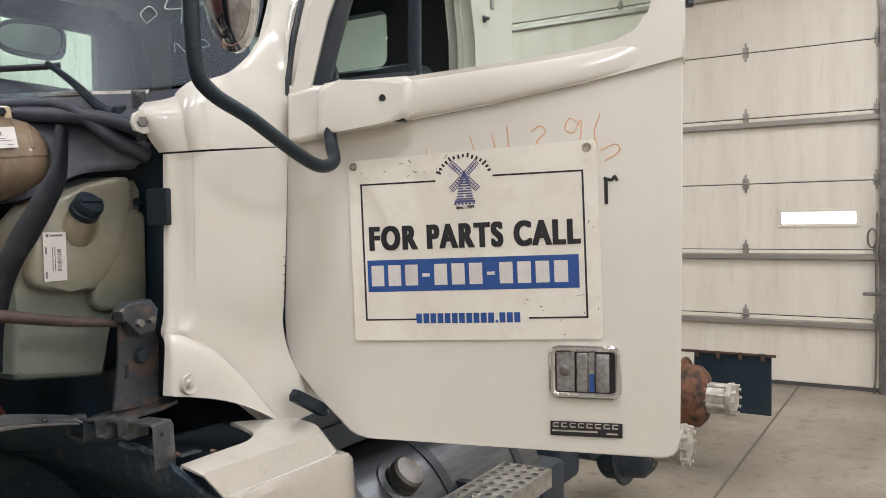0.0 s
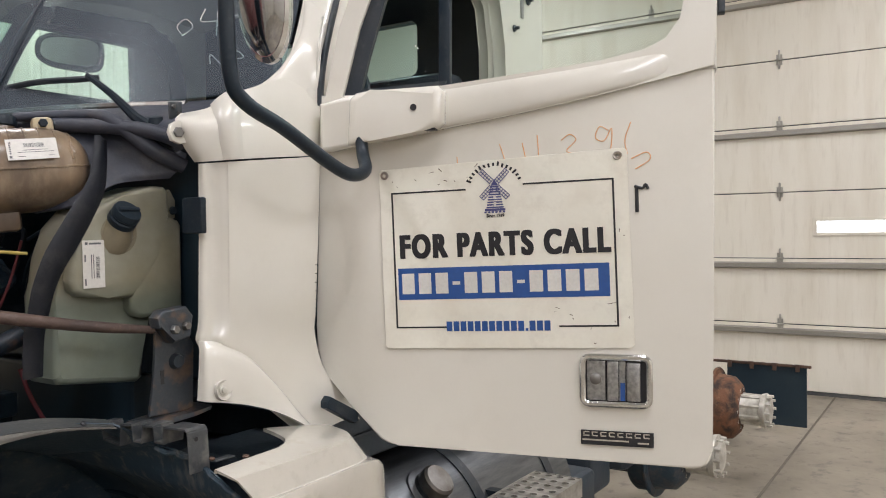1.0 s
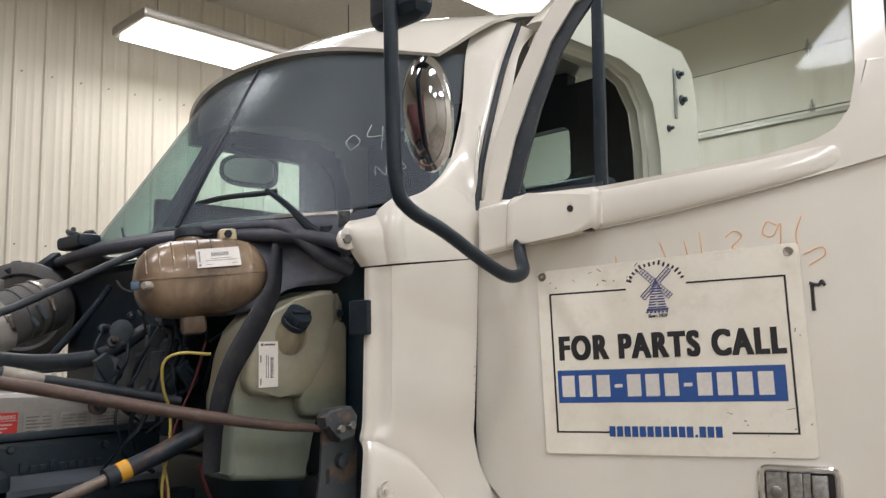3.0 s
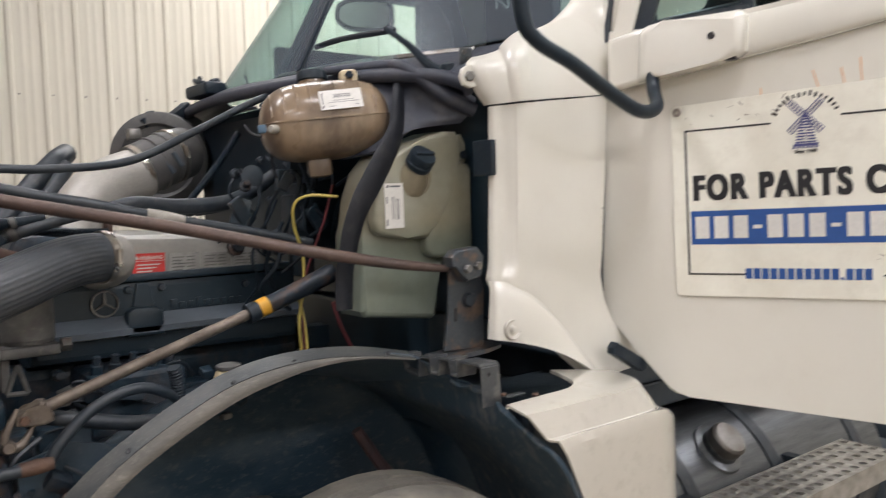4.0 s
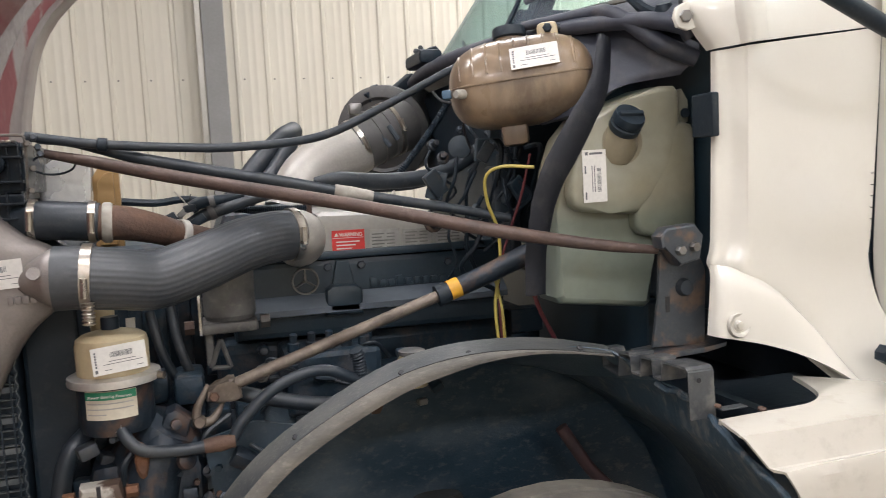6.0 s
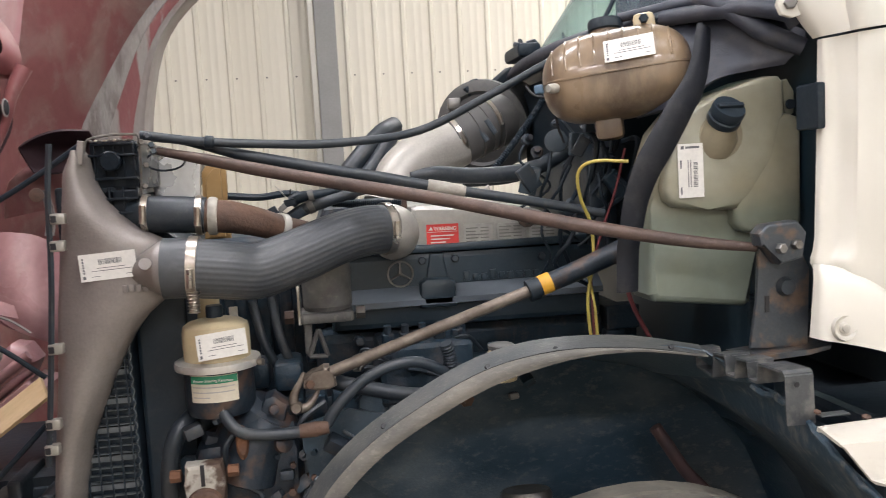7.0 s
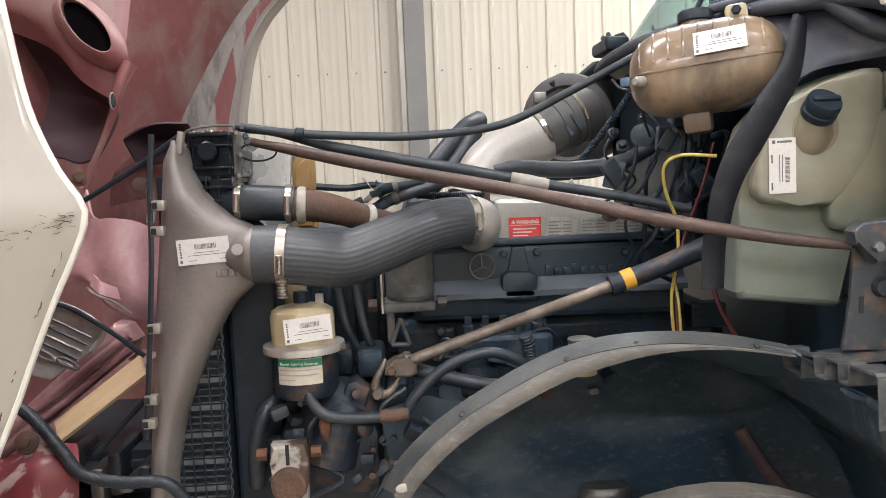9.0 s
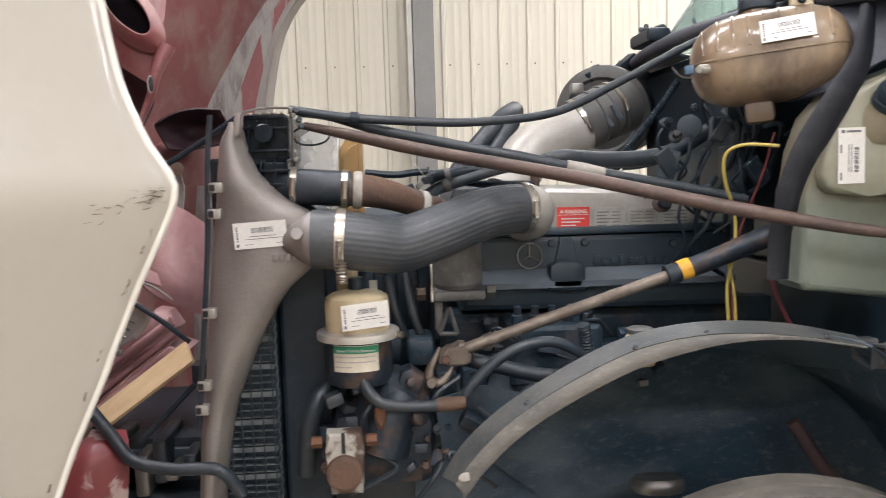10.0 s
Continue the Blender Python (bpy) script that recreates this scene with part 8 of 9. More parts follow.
# power steering reservoir
R0 = Vector((0.110, 2.03, 0.0))
res = part("steering_reservoir", lathe([(0.0645, 1.165), (0.0655, 1.222), (0.0625, 1.235), (0.052, 1.242), (0.018, 1.250)], R0, (0, 0, 1), 32), RESERVOIR, truck, "yellowed power steering reservoir with a steel band")
part("reservoir_cap", lathe([(0.0165, 1.245), (0.0168, 1.268), (0.0155, 1.273), (0.0, 1.274)], R0, (0, 0, 1), 18), BLACK, res, "black cap")
part("reservoir_band", lathe([(0.062, 1.150), (0.083, 1.152), (0.084, 1.158), (0.083, 1.166), (0.062, 1.170)], R0, (0, 0, 1), 36), BAND, res, "bright steel band")
part("band_screw", tube([(0.19, 2.0, 1.158), (0.200, 1.995, 1.158)], 0.007, 10, smooth=False), CLAMP, res)
part("reservoir_can", lathe([(0.062, 1.06), (0.068, 1.078), (0.068, 1.151)], R0, (0, 0, 1), 32), RUSTY_CAN, res, "rusty lower can")


def wrap_label(name, a0, a1, z0, z1, r, material, parent, label):
    bm = bmesh.new()
    k = 8
    cols = [[bm.verts.new((R0.x + rr * math.sin(radians(a0 + (a1 - a0) * i / k)), R0.y - rr * math.cos(radians(a0 + (a1 - a0) * i / k)), z)) for z in (z0, z1) for rr in (r, r + 0.0008)] for i in range(k + 1)]
    for p, q in zip(cols, cols[1:]):
        bm.faces.new((p[1], q[1], q[3], p[3]))
        bm.faces.new((p[0], p[2], q[2], q[0]))
    return part(name, bm, material, parent, label)


wrap_label("fluid_label", -43, 36, 1.094, 1.147, 0.0685, YELLOWED_PAPER, res, "pale fluid label")
wrap_label("label_band", -42, 35, 1.131, 1.1455, 0.0695, GREENLABEL, res, "green heading band")
lettering("Power Steering Reservoir", plane_frame((0.107, 1.9598, 1.1355), (1, 0, -0.03), (0, 0, 1)), 0, 0, 0.0078, PAPER, res, "label_heading", 0.92, 0.0012, 0.0, True)
for k in range(3):
    wrap_label("print_line", -39, 30 - 40 * (k == 2), 1.123 - 0.010 * k, 1.1252 - 0.010 * k, 0.0695, GREYLABEL, res, "")
sticker(plane_frame((0.128, 1.9615, 1.206), (1, 0.22, 0.06), (-0.06, 0, 1)), 0.093, 0.05, res)
part("white_tag", box((0.135, 2.06, 1.22), (0.152, 2.064, 1.262), 0.001), PAPER, res)

# steering gear and hoses below
gear = part("steering_gear", lathe([(0.05, -0.10), (0.075, -0.08), (0.08, 0.0), (0.07, 0.06), (0.045, 0.08)], (0.17, 2.06, 0.99), (0.5, 0, 0.85), 24), RUSTY_CAN, truck, "greasy cast steering gear")
part("gear_side", box((0.05, 2.0, 0.84), (0.26, 2.16, 1.0), 0.03), RUSTY_CAN, gear)
part("gear_cover", prism([(0.180, 1.045), (0.196, 1.082), (0.214, 1.088), (0.242, 1.064), (0.232, 1.03), (0.19, 1.022)], 2.0, 2.06, bevel=0.010), RUSTY_CAN, gear)
part("gear_nut", lathe([(0.011, 0), (0.010, 0.012), (0.006, 0.013)], (0.212, 1.997, 1.060), (0.3, -1, 0.2), 8), RUSTY_CAN, gear)
part("valve_body", tube([(0.20, 2.03, 1.03), (0.17, 2.02, 0.98), (0.15, 2.02, 0.92)], [0.045, 0.055, 0.06], 20), RUSTY_CAN, gear)
part("valve_cap", lathe([(0.018, 0), (0.018, 0.012), (0.010, 0.016)], (0.225, 1.975, 0.995), (0.5, -0.8, 0.3), 12), RUSTY_CAN, gear)
for px, pz, s in ((0.24, 0.94, 0.010), (0.28, 0.91, 0.011), (0.035, 0.885, 0.012), (0.235, 0.885, 0.013)):
    part("gear_bolt", lathe([(s, 0), (s, 0.012), (s * 0.6, 0.014), (s * 0.6, 0.03)], (px, 2.02, pz), (0.1, -1, 0.1), 6), RUST, gear)
part("rust_patch", lathe([(0.018, 0), (0.013, 0.008), (0.0, 0.010)], (0.150, 1.972, 1.008), (0.1, -1, 0.3), 12, squash=(0.7, 1.9)), DRUM, gear)
pit = part("pitman_cap", prism([(0.045, 0.985), (0.112, 0.985), (0.118, 0.95), (0.112, 0.86), (0.05, 0.86), (0.042, 0.95)], 1.93, 1.97, bevel=0.008), CORRODED, gear, "pale corroded pitman arm end")
part("arm_slot", box((0.074, 1.926, 0.945), (0.081, 1.9315, 0.985), 0.0), INK, pit)
part("shaft_end", lathe([(0.036, 0), (0.034, 0.012), (0.028, 0.014)], (0.078, 1.93, 0.905), (0, -1, 0), 24), RUST, pit, "rusted shaft end")
for x in (0.035, 0.122):
    part("arm_bolt", lathe([(0.012, 0), (0.012, 0.02)], (x, 1.95, 0.962), (-1 if x < 0.1 else 1, 0, 0), 6), DRUM, pit)
part("steering_hose", tube([(0.118, 1.975, 1.076), (0.128, 1.965, 1.055), (0.150, 1.955, 1.034), (0.185, 1.95, 1.026), (0.24, 1.948, 1.024), (0.275, 1.95, 1.025)], 0.0115, 12), RUBBER, truck, "grey-black steering hose")
part("hose_ferrule", tube([(0.262, 1.949, 1.025), (0.29, 1.95, 1.026), (0.318, 1.952, 1.027)], [0.0135, 0.015, 0.0125], 12), RUST, truck, "rusted hose ferrule")
part("hose_nut", lathe([(0.0125, 0), (0.0125, 0.014)], (0.117, 1.975, 1.082), (0.1, -0.1, -1), 6), STEEL, truck)
part("steering_hose", tube([(0.315, 1.96, 1.03), (0.335, 1.96, 1.06), (0.385, 1.965, 1.105), (0.44, 1.97, 1.13), (0.50, 1.975, 1.135), (0.56, 1.99, 1.105), (0.60, 2.05, 1.06)], 0.0115, 12), RUBBER, truck, "black looping hose")
part("steering_hose", tube([(0.30, 2.1, 1.09), (0.38, 2.06, 1.075), (0.48, 2.05, 1.05), (0.56, 2.05, 1.04)], 0.016, 12), RUBBER, truck)
part("corrugated_hose", tube([(0.575, 2.0, 1.10), (0.57, 1.99, 1.14), (0.563, 1.985, 1.165)], 0.013, 10, ribs=150, depth=0.0016), BLACK, truck, "corrugated hose end")
part("splash_guard", prism([(0.26, 1.02), (0.36, 1.045), (0.46, 1.02), (0.40, 0.92), (0.28, 0.86)], 2.0, 2.01), DUSTY, truck)
for k in range(16):
    x, z = 0.03 + 0.06 * (k % 6), 0.90 + 0.08 * (k // 6)
    part("chassis_lump", box((x, 2.12 + 0.02 * (k % 3), z), (x + 0.05 + 0.01 * (k % 2), 2.25, z + 0.06), 0.012), GREASE, truck)
part("gear_hose", tube([(-0.01, 2.06, 0.86), (0.0, 2.03, 0.95), (0.02, 2.02, 1.02), (0.05, 2.05, 1.05)], 0.018, 12), RUBBER, truck)
for a, b in (((0.17, 2.2, 1.25), (0.235, 2.2, 1.06)), ((0.21, 2.22, 1.26), (0.27, 2.2, 1.05))):
    part("coolant_line", tube([a, ((a[0] + b[0]) / 2 - 0.01, 2.18, (a[2] + b[2]) / 2), b], 0.010, 10), RUBBER, truck)

rnd = random.Random(33)
for k in range(46):
    x, z, y = rnd.uniform(0.02, 0.36), rnd.uniform(0.86, 1.06), rnd.uniform(1.985, 2.06)
    s = rnd.uniform(0.006, 0.018)
    if 0.03 < x < 0.13 and z < 1.0:
        y += 0.05
    if k % 4 == 0:
        part("gear_fitting", lathe([(s, 0), (s, 0.010), (s * 0.55, 0.012), (s * 0.5, 0.026)], (x, y, z), (rnd.uniform(-0.6, 0.6), -1, rnd.uniform(-0.3, 0.6)), 7), (RUSTY_CAN, DARK_STEEL, GREASE, RUSTY_CAN)[k // 4 % 4], gear)
    elif k % 4 == 1:
        part("gear_line", tube([(x, y, z), (x + rnd.uniform(-0.05, 0.05), y - 0.015, z - 0.03), (x + rnd.uniform(-0.06, 0.06), y, z - 0.08)], rnd.uniform(0.003, 0.007), 7), (RUBBER, DARK_STEEL)[k % 8 == 1], gear)
    else:
        part("gear_casting", box((-s * 1.4, -0.014, -s), (s * 1.4, 0.02, s), s * 0.35, pose(x, y, z, rnd.uniform(-25, 25), rnd.uniform(-40, 40), rnd.uniform(-25, 25))), (GREASE, RUSTY_CAN, RUSTY_CAN, DARK_STEEL)[k % 7 % 4], gear)

# ---- the raised hood ----
edge = [(-0.30, 2.30), (-0.232, 2.0), (-0.183, 1.82), (-0.166, 1.72), (-0.156, 1.65), (-0.143, 1.59), (-0.117, 1.525), (-0.0885, 1.473), (-0.106, 1.42), (-0.138, 1.356), (-0.176, 1.272), (-0.193, 1.231), (-0.236, 1.14), (-0.268, 1.06), (-0.33, 0.90), (-0.40, 0.72)]
rows = []
for x, z in edge:
    rows.append([(x, 1.452, z), (x - 0.012, 1.444, z), (x - 0.10, 1.405, z), (x - 0.25, 1.345, z), (x - 0.5, 1.28, z), (x - 0.9, 1.22, z)])
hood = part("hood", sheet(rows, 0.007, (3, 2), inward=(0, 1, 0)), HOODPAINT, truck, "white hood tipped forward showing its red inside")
# Brighter white than the skin puts the edge highlight into the colour.
part("hood_edge", tube([(x, 1.455, z) for x, z in edge], 0.0055, 8, 3), WHITE, hood, "rounded chipped edge of the hood, highlight painted as brighter white")
part("hood_trim", tube([(-0.40, 1.36, 0.72), (-0.36, 1.375, 0.95), (-0.335, 1.378, 1.10), (-0.335, 1.375, 1.17)], 0.006, 8), BLACK, hood)
rnd = random.Random(3)
for k in range(46):
    x = -0.094 - abs(rnd.gauss(0, 0.038))
    z = 1.466 + rnd.gauss(0, 0.006) - 0.25 * abs(x + 0.094)
    y = 1.4415 + (x + 0.10) * 0.42
    a, ln = rnd.uniform(-1.0, 0.6), rnd.uniform(0.003, 0.011)
    mid = (x - 0.5 * ln * math.cos(a), y - 0.21 * ln * math.cos(a), z + ln * math.sin(a) * 0.5 + rnd.uniform(-0.001, 0.001))
    part("paint_chip", tube([(x, y, z), mid, (x - ln * math.cos(a), y - 0.42 * ln * math.cos(a), z + ln * math.sin(a) * 0.6)], rnd.uniform(0.0002, 0.0006), 4, 2), RUST, hood)
for k in range(14):
    z = rnd.uniform(1.05, 1.44)
    x = next(b[0] + (a[0] - b[0]) * (z - b[1]) / (a[1] - b[1]) for a, b in zip(edge, edge[1:]) if b[1] <= z <= a[1]) - 0.010
    part("paint_chip", tube([(x, 1.441, z), (x - rnd.uniform(0, 0.003), 1.440, z - rnd.uniform(0.003, 0.012))], rnd.uniform(0.0004, 0.0012), 4, smooth=False), RUST, hood)
inner_x = [(0.70, -0.56), (1.20, -0.53), (1.50, -0.50), (1.70, -0.468), (1.866, -0.383), (2.086, -0.244), (2.25, -0.10), (2.5, 0.14)]
red_rows = []
for z, xi in inner_x:
    red_rows.append([(-0.34 - 0.10 * (z > 1.9), 1.50, z), (-0.62, 1.75, z), (-0.80, 2.15, z), (-0.80 + 0.05 * math.sin(5 * z), 2.55, z), (-0.70, 2.95, z), (xi - 0.13, 3.28, z - 0.02), (xi, 3.44, z)])
part("hood_inside", sheet(red_rows, 0.006, (4, 3), inward=(-1, 0, 0)), RED, hood, "dull red fibreglass inside of the hood")
outer_x = [(0.70, -0.33), (1.20, -0.29), (1.50, -0.265), (1.69, -0.253), (1.80, -0.240), (2.003, -0.190), (2.162, -0.078), (2.38, 0.20)]
for nm, c0_, c1_, mt, lb_ in (("sanded_band", 0.0, 0.46, BARE_GLASS, "rough sanded grey band on the hood rim"), ("red_strip", 0.46, 0.80, HALF_SANDED, "half-sanded red strip of the rim"), ("rim_edge", 0.80, 1.0, RIM_GREY, "smooth grey edge of the hood")):
    strip = []
    for k, ((z, xi), (zo, xo)) in enumerate(zip(inner_x, outer_x)):
        wob = 0.012 * math.sin(2.3 * k)
        f0, f1 = c0_ + (wob if c0_ > 0 else 0), c1_ + (wob if c1_ < 1 else 0)
        strip.append([(xi - 0.02 + (xo - xi + 0.02) * f, 3.425 - 0.018 * math.sin(math.pi * f) + (0.004 if nm == "red_strip" else 0), z + (zo - z) * f) for f in (f0, (f0 + f1) / 2, f1)] + ([(xo + 0.01, 3.50, zo)] if nm == "rim_edge" else []))
    part(nm, sheet(strip, 0.008, (3, 3), inward=(0, 1, 0)), mt, hood, lb_)
# lamp pocket moulded into the inside
om = plane_frame((-0.491, 2.62, 1.935), (0.62, 0.0, -0.78), (0.78, 0.2, 0.62))
ov = bmesh.new()
loops = [[ov.verts.new(om @ Vector((a * math.cos(t), b * math.sin(t), h))) for t in (2 * math.pi * k / 32 for k in range(32))] for a, b, h in ((0.128, 0.064, -0.05), (0.102, 0.047, -0.006), (0.089, 0.038, 0.002), (0.086, 0.036, 0.001), (0.083, 0.034, -0.06))]
for p, q in zip(loops, loops[1:]):
    for j in range(32):
        ov.faces.new((p[j], p[(j + 1) % 32], q[(j + 1) % 32], q[j]))
part("lamp_opening", ov, RED, hood, "oval lamp opening with a raised lip")
# Near-black disc stands in for the unlit depth of the opening.
part("opening_shade", prism([(0.084 * math.cos(t), 0.035 * math.sin(t)) for t in (2 * math.pi * k / 24 for k in range(24))], -0.04, -0.022, "z", 0, om), VOID, hood)
part("lamp_pocket", sheet([[(-0.80, 2.64, 2.10), (-0.66, 2.66, 2.10), (-0.55, 2.68, 2.10), (-0.40, 2.75, 2.08)], [(-0.80, 2.66, 2.02), (-0.68, 2.66, 2.0), (-0.55, 2.67, 1.96), (-0.42, 2.70, 1.88)], [(-0.80, 2.70, 1.99), (-0.66, 2.70, 1.95), (-0.55, 2.68, 1.86), (-0.445, 2.68, 1.79)], [(-0.80, 2.74, 1.97), (-0.64, 2.74, 1.90), (-0.545, 2.70, 1.80), (-0.45, 2.69, 1.735)]], 0.006, (4, 4), inward=(0, 1, 0)), RED, hood, "moulded red lamp pocket")
part("lamp_cavity", sheet([[(-0.80, 2.80, 2.0), (-0.64, 2.76, 1.93), (-0.57, 2.74, 1.83), (-0.47, 2.72, 1.745)], [(-0.80, 2.88, 1.86), (-0.66, 2.90, 1.80), (-0.56, 2.88, 1.76), (-0.462, 2.72, 1.715)], [(-0.80, 2.86, 1.72), (-0.67, 2.84, 1.70), (-0.57, 2.82, 1.68), (-0.475, 2.72, 1.67)], [(-0.80, 2.74, 1.60), (-0.64, 2.72, 1.595), (-0.57, 2.70, 1.575), (-0.515, 2.70, 1.59)]], 0.006, (4, 4), inward=(0, 1, 0)), MAROON, hood, "cavity below the lamp pocket, coloured dark for its shade")
part("pocket_ridge", tube([(-0.40, 2.67, 1.84), (-0.432, 2.655, 1.77), (-0.45, 2.66, 1.71), (-0.485, 2.67, 1.64), (-0.52, 2.68, 1.58), (-0.56, 2.68, 1.50)], [0.022, 0.017, 0.012, 0.009, 0.008, 0.010], 12), RED, hood)
part("pocket_slot", lathe([(0.006, 0), (0.009, 0.004), (0.007, 0.006)], (-0.440, 2.634, 1.735), (0.3, -0.95, 0), 9, squash=(0.75, 2.3)), INK, hood)
part("slot_rim", lathe([(0.009, 0), (0.012, 0.003), (0.010, 0.005)], (-0.443, 2.636, 1.735), (0.3, -0.95, 0), 9, squash=(0.8, 2.1)), FIBRE, hood)
part("side_cavity", sheet([[(-0.525, 2.95, 1.650), (-0.47, 2.95, 1.678), (-0.41, 2.95, 1.692), (-0.33, 2.97, 1.690)], [(-0.523, 2.955, 1.640), (-0.46, 3.05, 1.65), (-0.39, 3.05, 1.655), (-0.32, 2.99, 1.65)], [(-0.510, 2.96, 1.61), (-0.46, 3.05, 1.61), (-0.40, 3.05, 1.61), (-0.33, 2.99, 1.60)], [(-0.490, 2.95, 1.575), (-0.45, 2.97, 1.572), (-0.40, 2.98, 1.578), (-0.34, 2.97, 1.585)]], 0.006, (4, 4), inward=(0, 1, 0)), RECESS, hood, "arched recess in the hood, its shade painted in")
part("grey_streak", sheet([[(-0.50, 3.02, 1.52), (-0.478, 3.01, 1.52)], [(-0.50, 3.05, 1.45), (-0.472, 3.04, 1.45)], [(-0.51, 3.05, 1.38), (-0.48, 3.04, 1.38)]], 0.004, (1, 3)), FIBRE, hood, "bare grey scrape")
part("inner_flange", sheet([[(-0.50, 3.05, 1.62), (-0.42, 3.15, 1.64), (-0.36, 3.3, 1.62)], [(-0.58, 3.0, 1.55), (-0.47, 3.05, 1.585), (-0.38, 3.2, 1.57)], [(-0.62, 3.05, 1.44), (-0.50, 3.1, 1.46), (-0.42, 3.2, 1.45)]], 0.006, (3, 3)), RED, hood)
part("hood_bolt", lathe([(0.020, 0), (0.020, 0.002), (0.010, 0.004), (0.008, 0.010)], (-0.535, 2.60, 1.527), (0.2, -0.95, 0), 16), RUST, hood, "brass-coloured fixing")
part("hood_bolt", lathe([(0.018, 0), (0.018, 0.004), (0.008, 0.006)], (-0.378, 2.60, 1.508), (0.2, -0.95, 0), 16), RUST, hood)
part("hood_cable", tube([(-0.105, 2.02, 1.60), (-0.22, 2.04, 1.53), (-0.36, 2.06, 1.455)], 0.0055, 8), BLACK, hood, "taut black hood cable")
part("lower_skin", sheet([[(-0.52, 2.60, 1.50), (-0.46, 2.47, 1.43), (-0.40, 2.44, 1.425), (-0.34, 2.46, 1.41), (-0.28, 2.50, 1.36)], [(-0.53, 2.50, 1.36), (-0.47, 2.45, 1.34), (-0.41, 2.41, 1.33), (-0.345, 2.42, 1.32), (-0.28, 2.46, 1.28)], [(-0.54, 2.47, 1.30), (-0.47, 2.42, 1.285), (-0.43, 2.42, 1.255), (-0.35, 2.39, 1.235), (-0.28, 2.44, 1.20)], [(-0.52, 2.45, 1.27), (-0.46, 2.42, 1.262), (-0.41, 2.39, 1.215), (-0.36, 2.41, 1.175), (-0.28, 2.44, 1.13)]], 0.006, (4, 4)), PINK, hood, "torn pink edge of the hood nose")
part("torn_flap", sheet([[(-0.445, 2.40, 1.29), (-0.415, 2.37, 1.275), (-0.385, 2.39, 1.255)], [(-0.45, 2.39, 1.262), (-0.41, 2.35, 1.245), (-0.375, 2.38, 1.225)]], 0.005, (4, 3)), PINK, hood)
part("torn_edge", tube([(-0.445, 2.36, 1.262), (-0.42, 2.34, 1.246), (-0.385, 2.365, 1.222), (-0.35, 2.375, 1.19)], 0.003, 6), FIBRE, hood)
part("nose_beam", prism([(-0.70, 0.90), (-0.375, 1.178), (-0.345, 1.172), (-0.322, 1.135), (-0.338, 1.105), (-0.70, 0.83)], 2.30, 2.40, bevel=0.025, segs=3), PINK, hood, "pink crossbeam of the hood nose, colour raised to look lit")
for (ax0, az0), (ax1, az1), rr in (((-0.68, 0.905), (-0.335, 1.152), 0.012), ((-0.68, 0.872), (-0.330, 1.122), 0.009)):
    part("beam_ridge", tube([(ax0, 2.302, az0), ((ax0 + ax1) / 2, 2.296, (az0 + az1) / 2 - 0.003), (ax1, 2.304, az1)], rr, 10), PINK, hood)
part("nose_flange", prism([(-0.70, 0.82), (-0.34, 1.095), (-0.30, 1.08), (-0.70, 0.78)], 2.28, 2.42, bevel=0.008), PINK, hood)
lamp = part("lamp_bracket", prism([(-0.58, 1.20), (-0.463, 1.247), (-0.366, 1.182), (-0.398, 1.13), (-0.50, 1.066), (-0.57, 1.09)], 2.24, 2.255, bevel=0.004), GREYLABEL, hood, "grey plastic lamp bracket with ribs")
part("bracket_lip", tube([(-0.55, 2.236, 1.213), (-0.463, 2.234, 1.243), (-0.37, 2.234, 1.183), (-0.40, 2.236, 1.13)], 0.006, 8), SILVER, lamp)
for k in range(5):
    o = 0.016 * (k + 1)
    part("bracket_rib", tube([(-0.485 - o * 0.75, 2.235, 1.235 - o), (-0.385 - o * 0.75, 2.235, 1.178 - o)], 0.0032, 6, smooth=False), DARK_STEEL if k % 2 else STEEL, lamp)
for k in range(2):
    cx, cz = -0.505 + 0.052 * k, 1.128 - 0.022 * k
    part("bracket_loop", tube([(cx + 0.022 * math.cos(a) - 0.004 * math.sin(a), 2.233, cz - 0.010 * math.cos(a) + 0.011 * math.sin(a)) for a in (2 * math.pi * j / 14 for j in range(15))], 0.0035, 6, 2), PAINTED, lamp, "looped clip")
part("lamp_bar", tube([(-0.56, 2.23, 1.225), (-0.46, 2.22, 1.245), (-0.36, 2.21, 1.19), (-0.27, 2.2, 1.12)], 0.006, 8), BLACK, lamp, "black lamp rail")
part("black_stay", box((-0.60, 2.0, 0.86), (-0.55, 2.06, 1.13), 0.01, None), BLACK, hood)
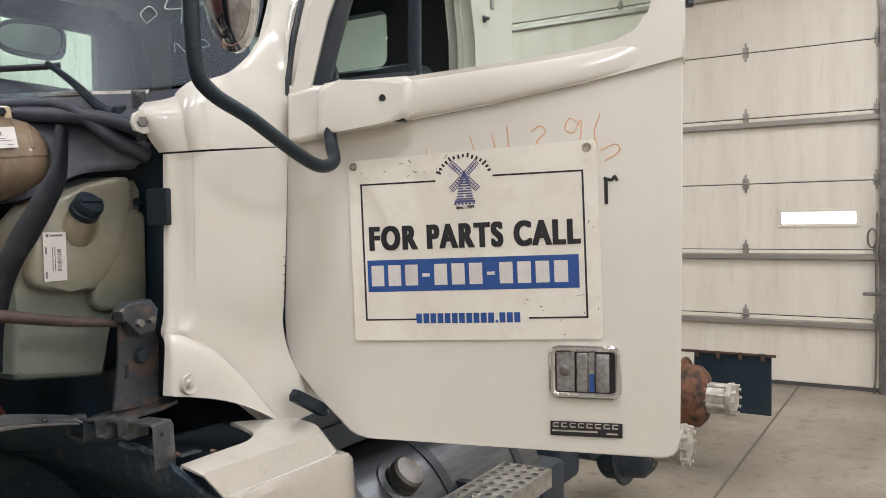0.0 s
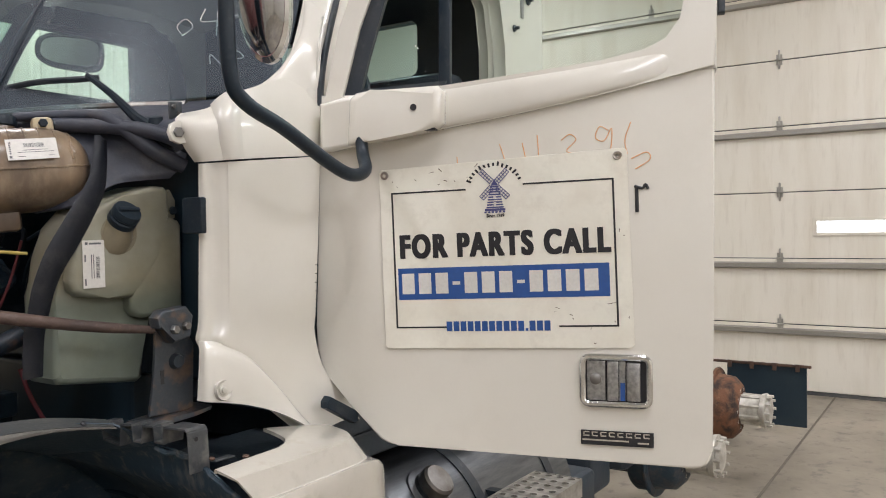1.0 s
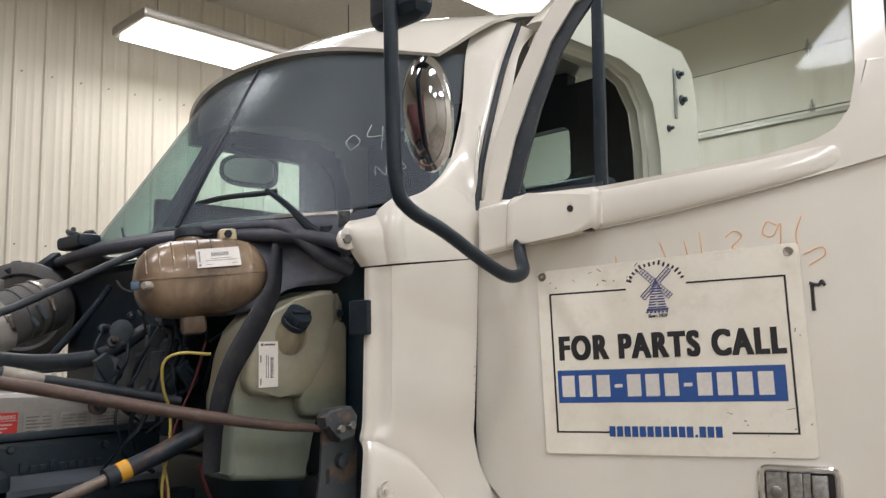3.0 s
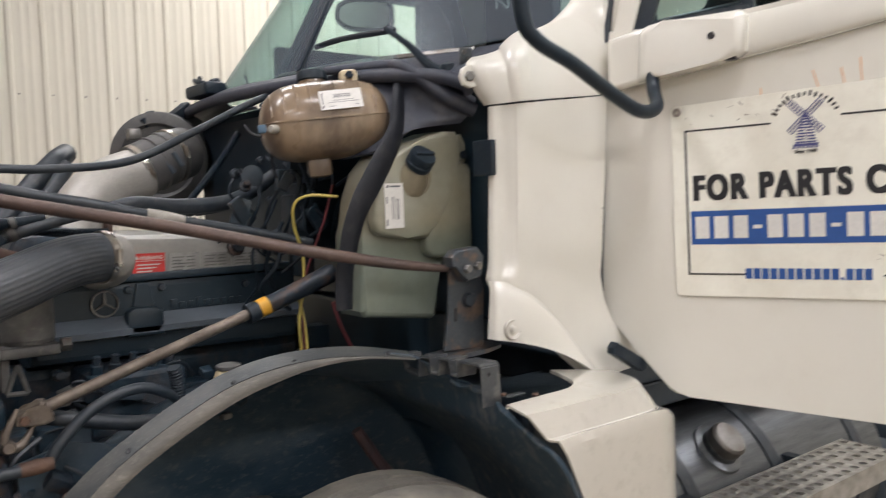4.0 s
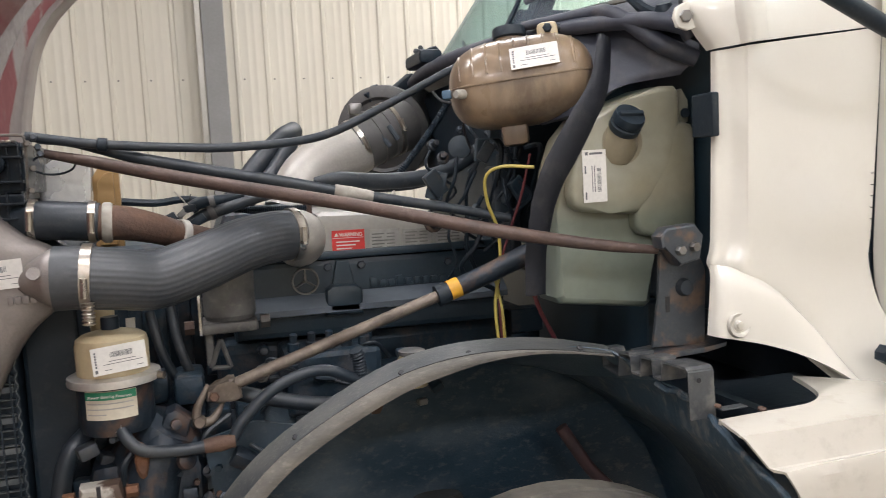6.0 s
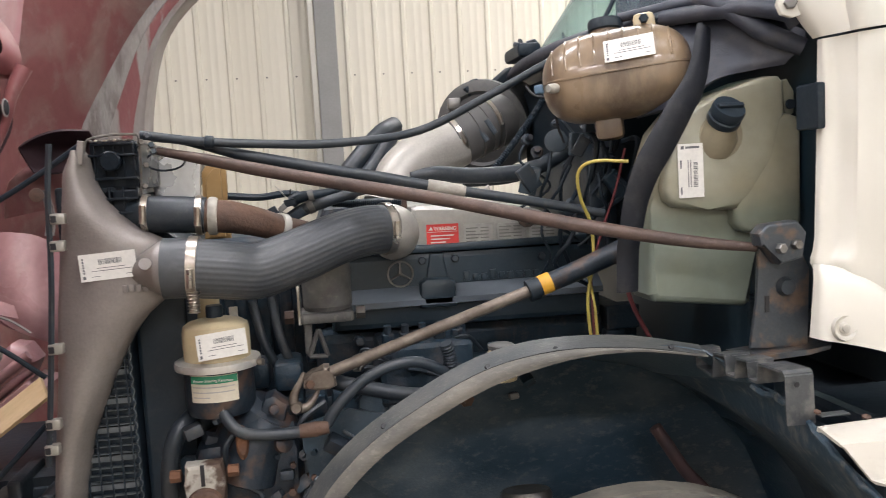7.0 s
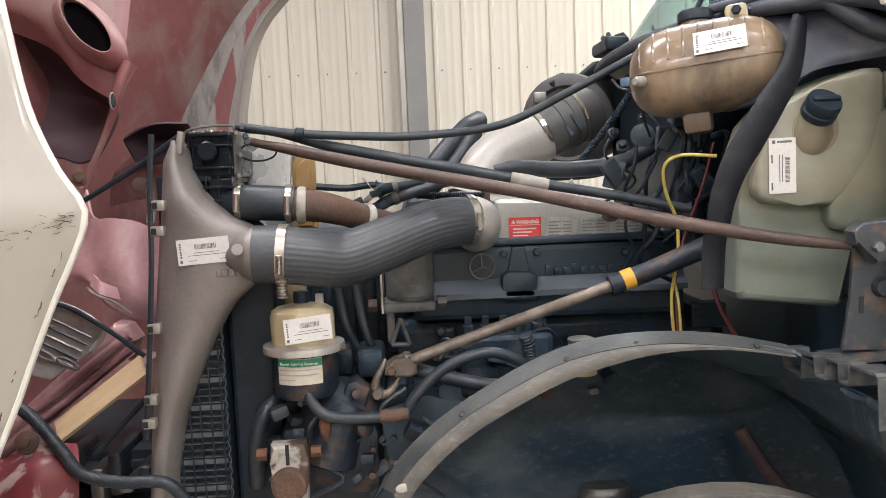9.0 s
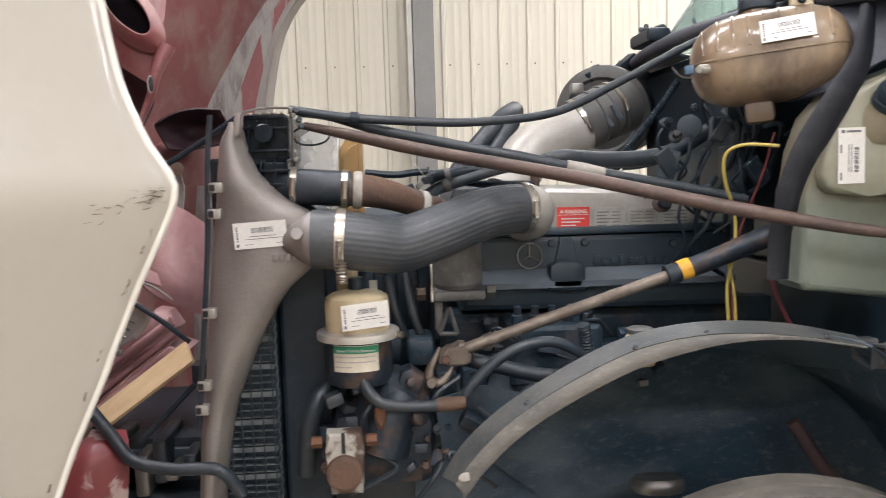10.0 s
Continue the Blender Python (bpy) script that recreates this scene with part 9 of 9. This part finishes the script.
part("bumper_end", sheet([[(-0.70, 2.05, 0.95), (-0.52, 2.0, 0.965), (-0.42, 1.98, 1.0), (-0.36, 2.02, 0.985)], [(-0.70, 1.99, 0.88), (-0.52, 1.94, 0.90), (-0.42, 1.93, 0.93), (-0.345, 1.98, 0.925)], [(-0.70, 1.97, 0.62), (-0.54, 1.92, 0.62), (-0.43, 1.93, 0.62), (-0.38, 1.98, 0.62)]], 0.008, (4, 4)), mat("scraped_red_bumper", (0.20, 0.042, 0.048), 0.35, dark=(0.46, 0.36, 0.34), scale=11, amount=0.85, fine=60, bump=0.1, sharp=(0.50, 0.57), distort=1.5, speck=0.5, speck_tint=(0.12, 0.07, 0.06), speck_scale=22), truck, "scraped red and white bumper end")
part("bumper_bolt", lathe([(0.024, 0), (0.022, 0.006), (0.010, 0.008), (0.010, 0.016)], (-0.421, 1.94, 1.018), (0, -1, 0.3), 16), RUST, truck)
part("front_harness", tube([(-0.50, 2.02, 1.095), (-0.423, 1.98, 1.052), (-0.374, 1.97, 0.993), (-0.330, 1.96, 0.940), (-0.254, 1.95, 0.923), (-0.166, 1.95, 0.916), (-0.125, 1.96, 0.86)], 0.0125, 12, ribs=230, depth=0.0003), RUBBER, truck, "dusty corrugated black harness")
part("cross_member", box((-0.50, 2.12, 0.62), (-0.20, far(2.12), 0.80), 0.02), DARK_STEEL, truck)
part("bent_strip", tube([(-0.36, 2.1, 0.93), (-0.30, 2.10, 0.99), (-0.24, 2.10, 1.05)], 0.006, 8), BLACK, truck)
for k in range(9):
    x = -0.52 + 0.034 * k
    part("debris_block", box((x, 2.1 + 0.02 * (k % 3), 0.80 + 0.02 * (k % 4)), (x + 0.03, 2.3, 0.86 + 0.03 * (k % 3)), 0.008), DARK_STEEL if k % 2 else STEEL, truck)
part("lower_tray", box((-0.62, 2.2, 0.84), (-0.24, 2.75, 0.88), 0.01), DARK, truck)
plank = thing("wood_plank", (-0.36, 2.15, 0.97), "pale wooden plank wedged under the hood nose", "plank")
PR = Vector((0.815, 0.0, 0.58)).normalized()
PM = plane_frame((-0.358, 2.165, 1.038), PR, Vector((-0.41, -0.70, 0.58)).cross(PR))
part("board", box((-0.125, -0.030, -0.004), (0.118, 0.030, 0.005), 0.001, PM), WOOD, plank)
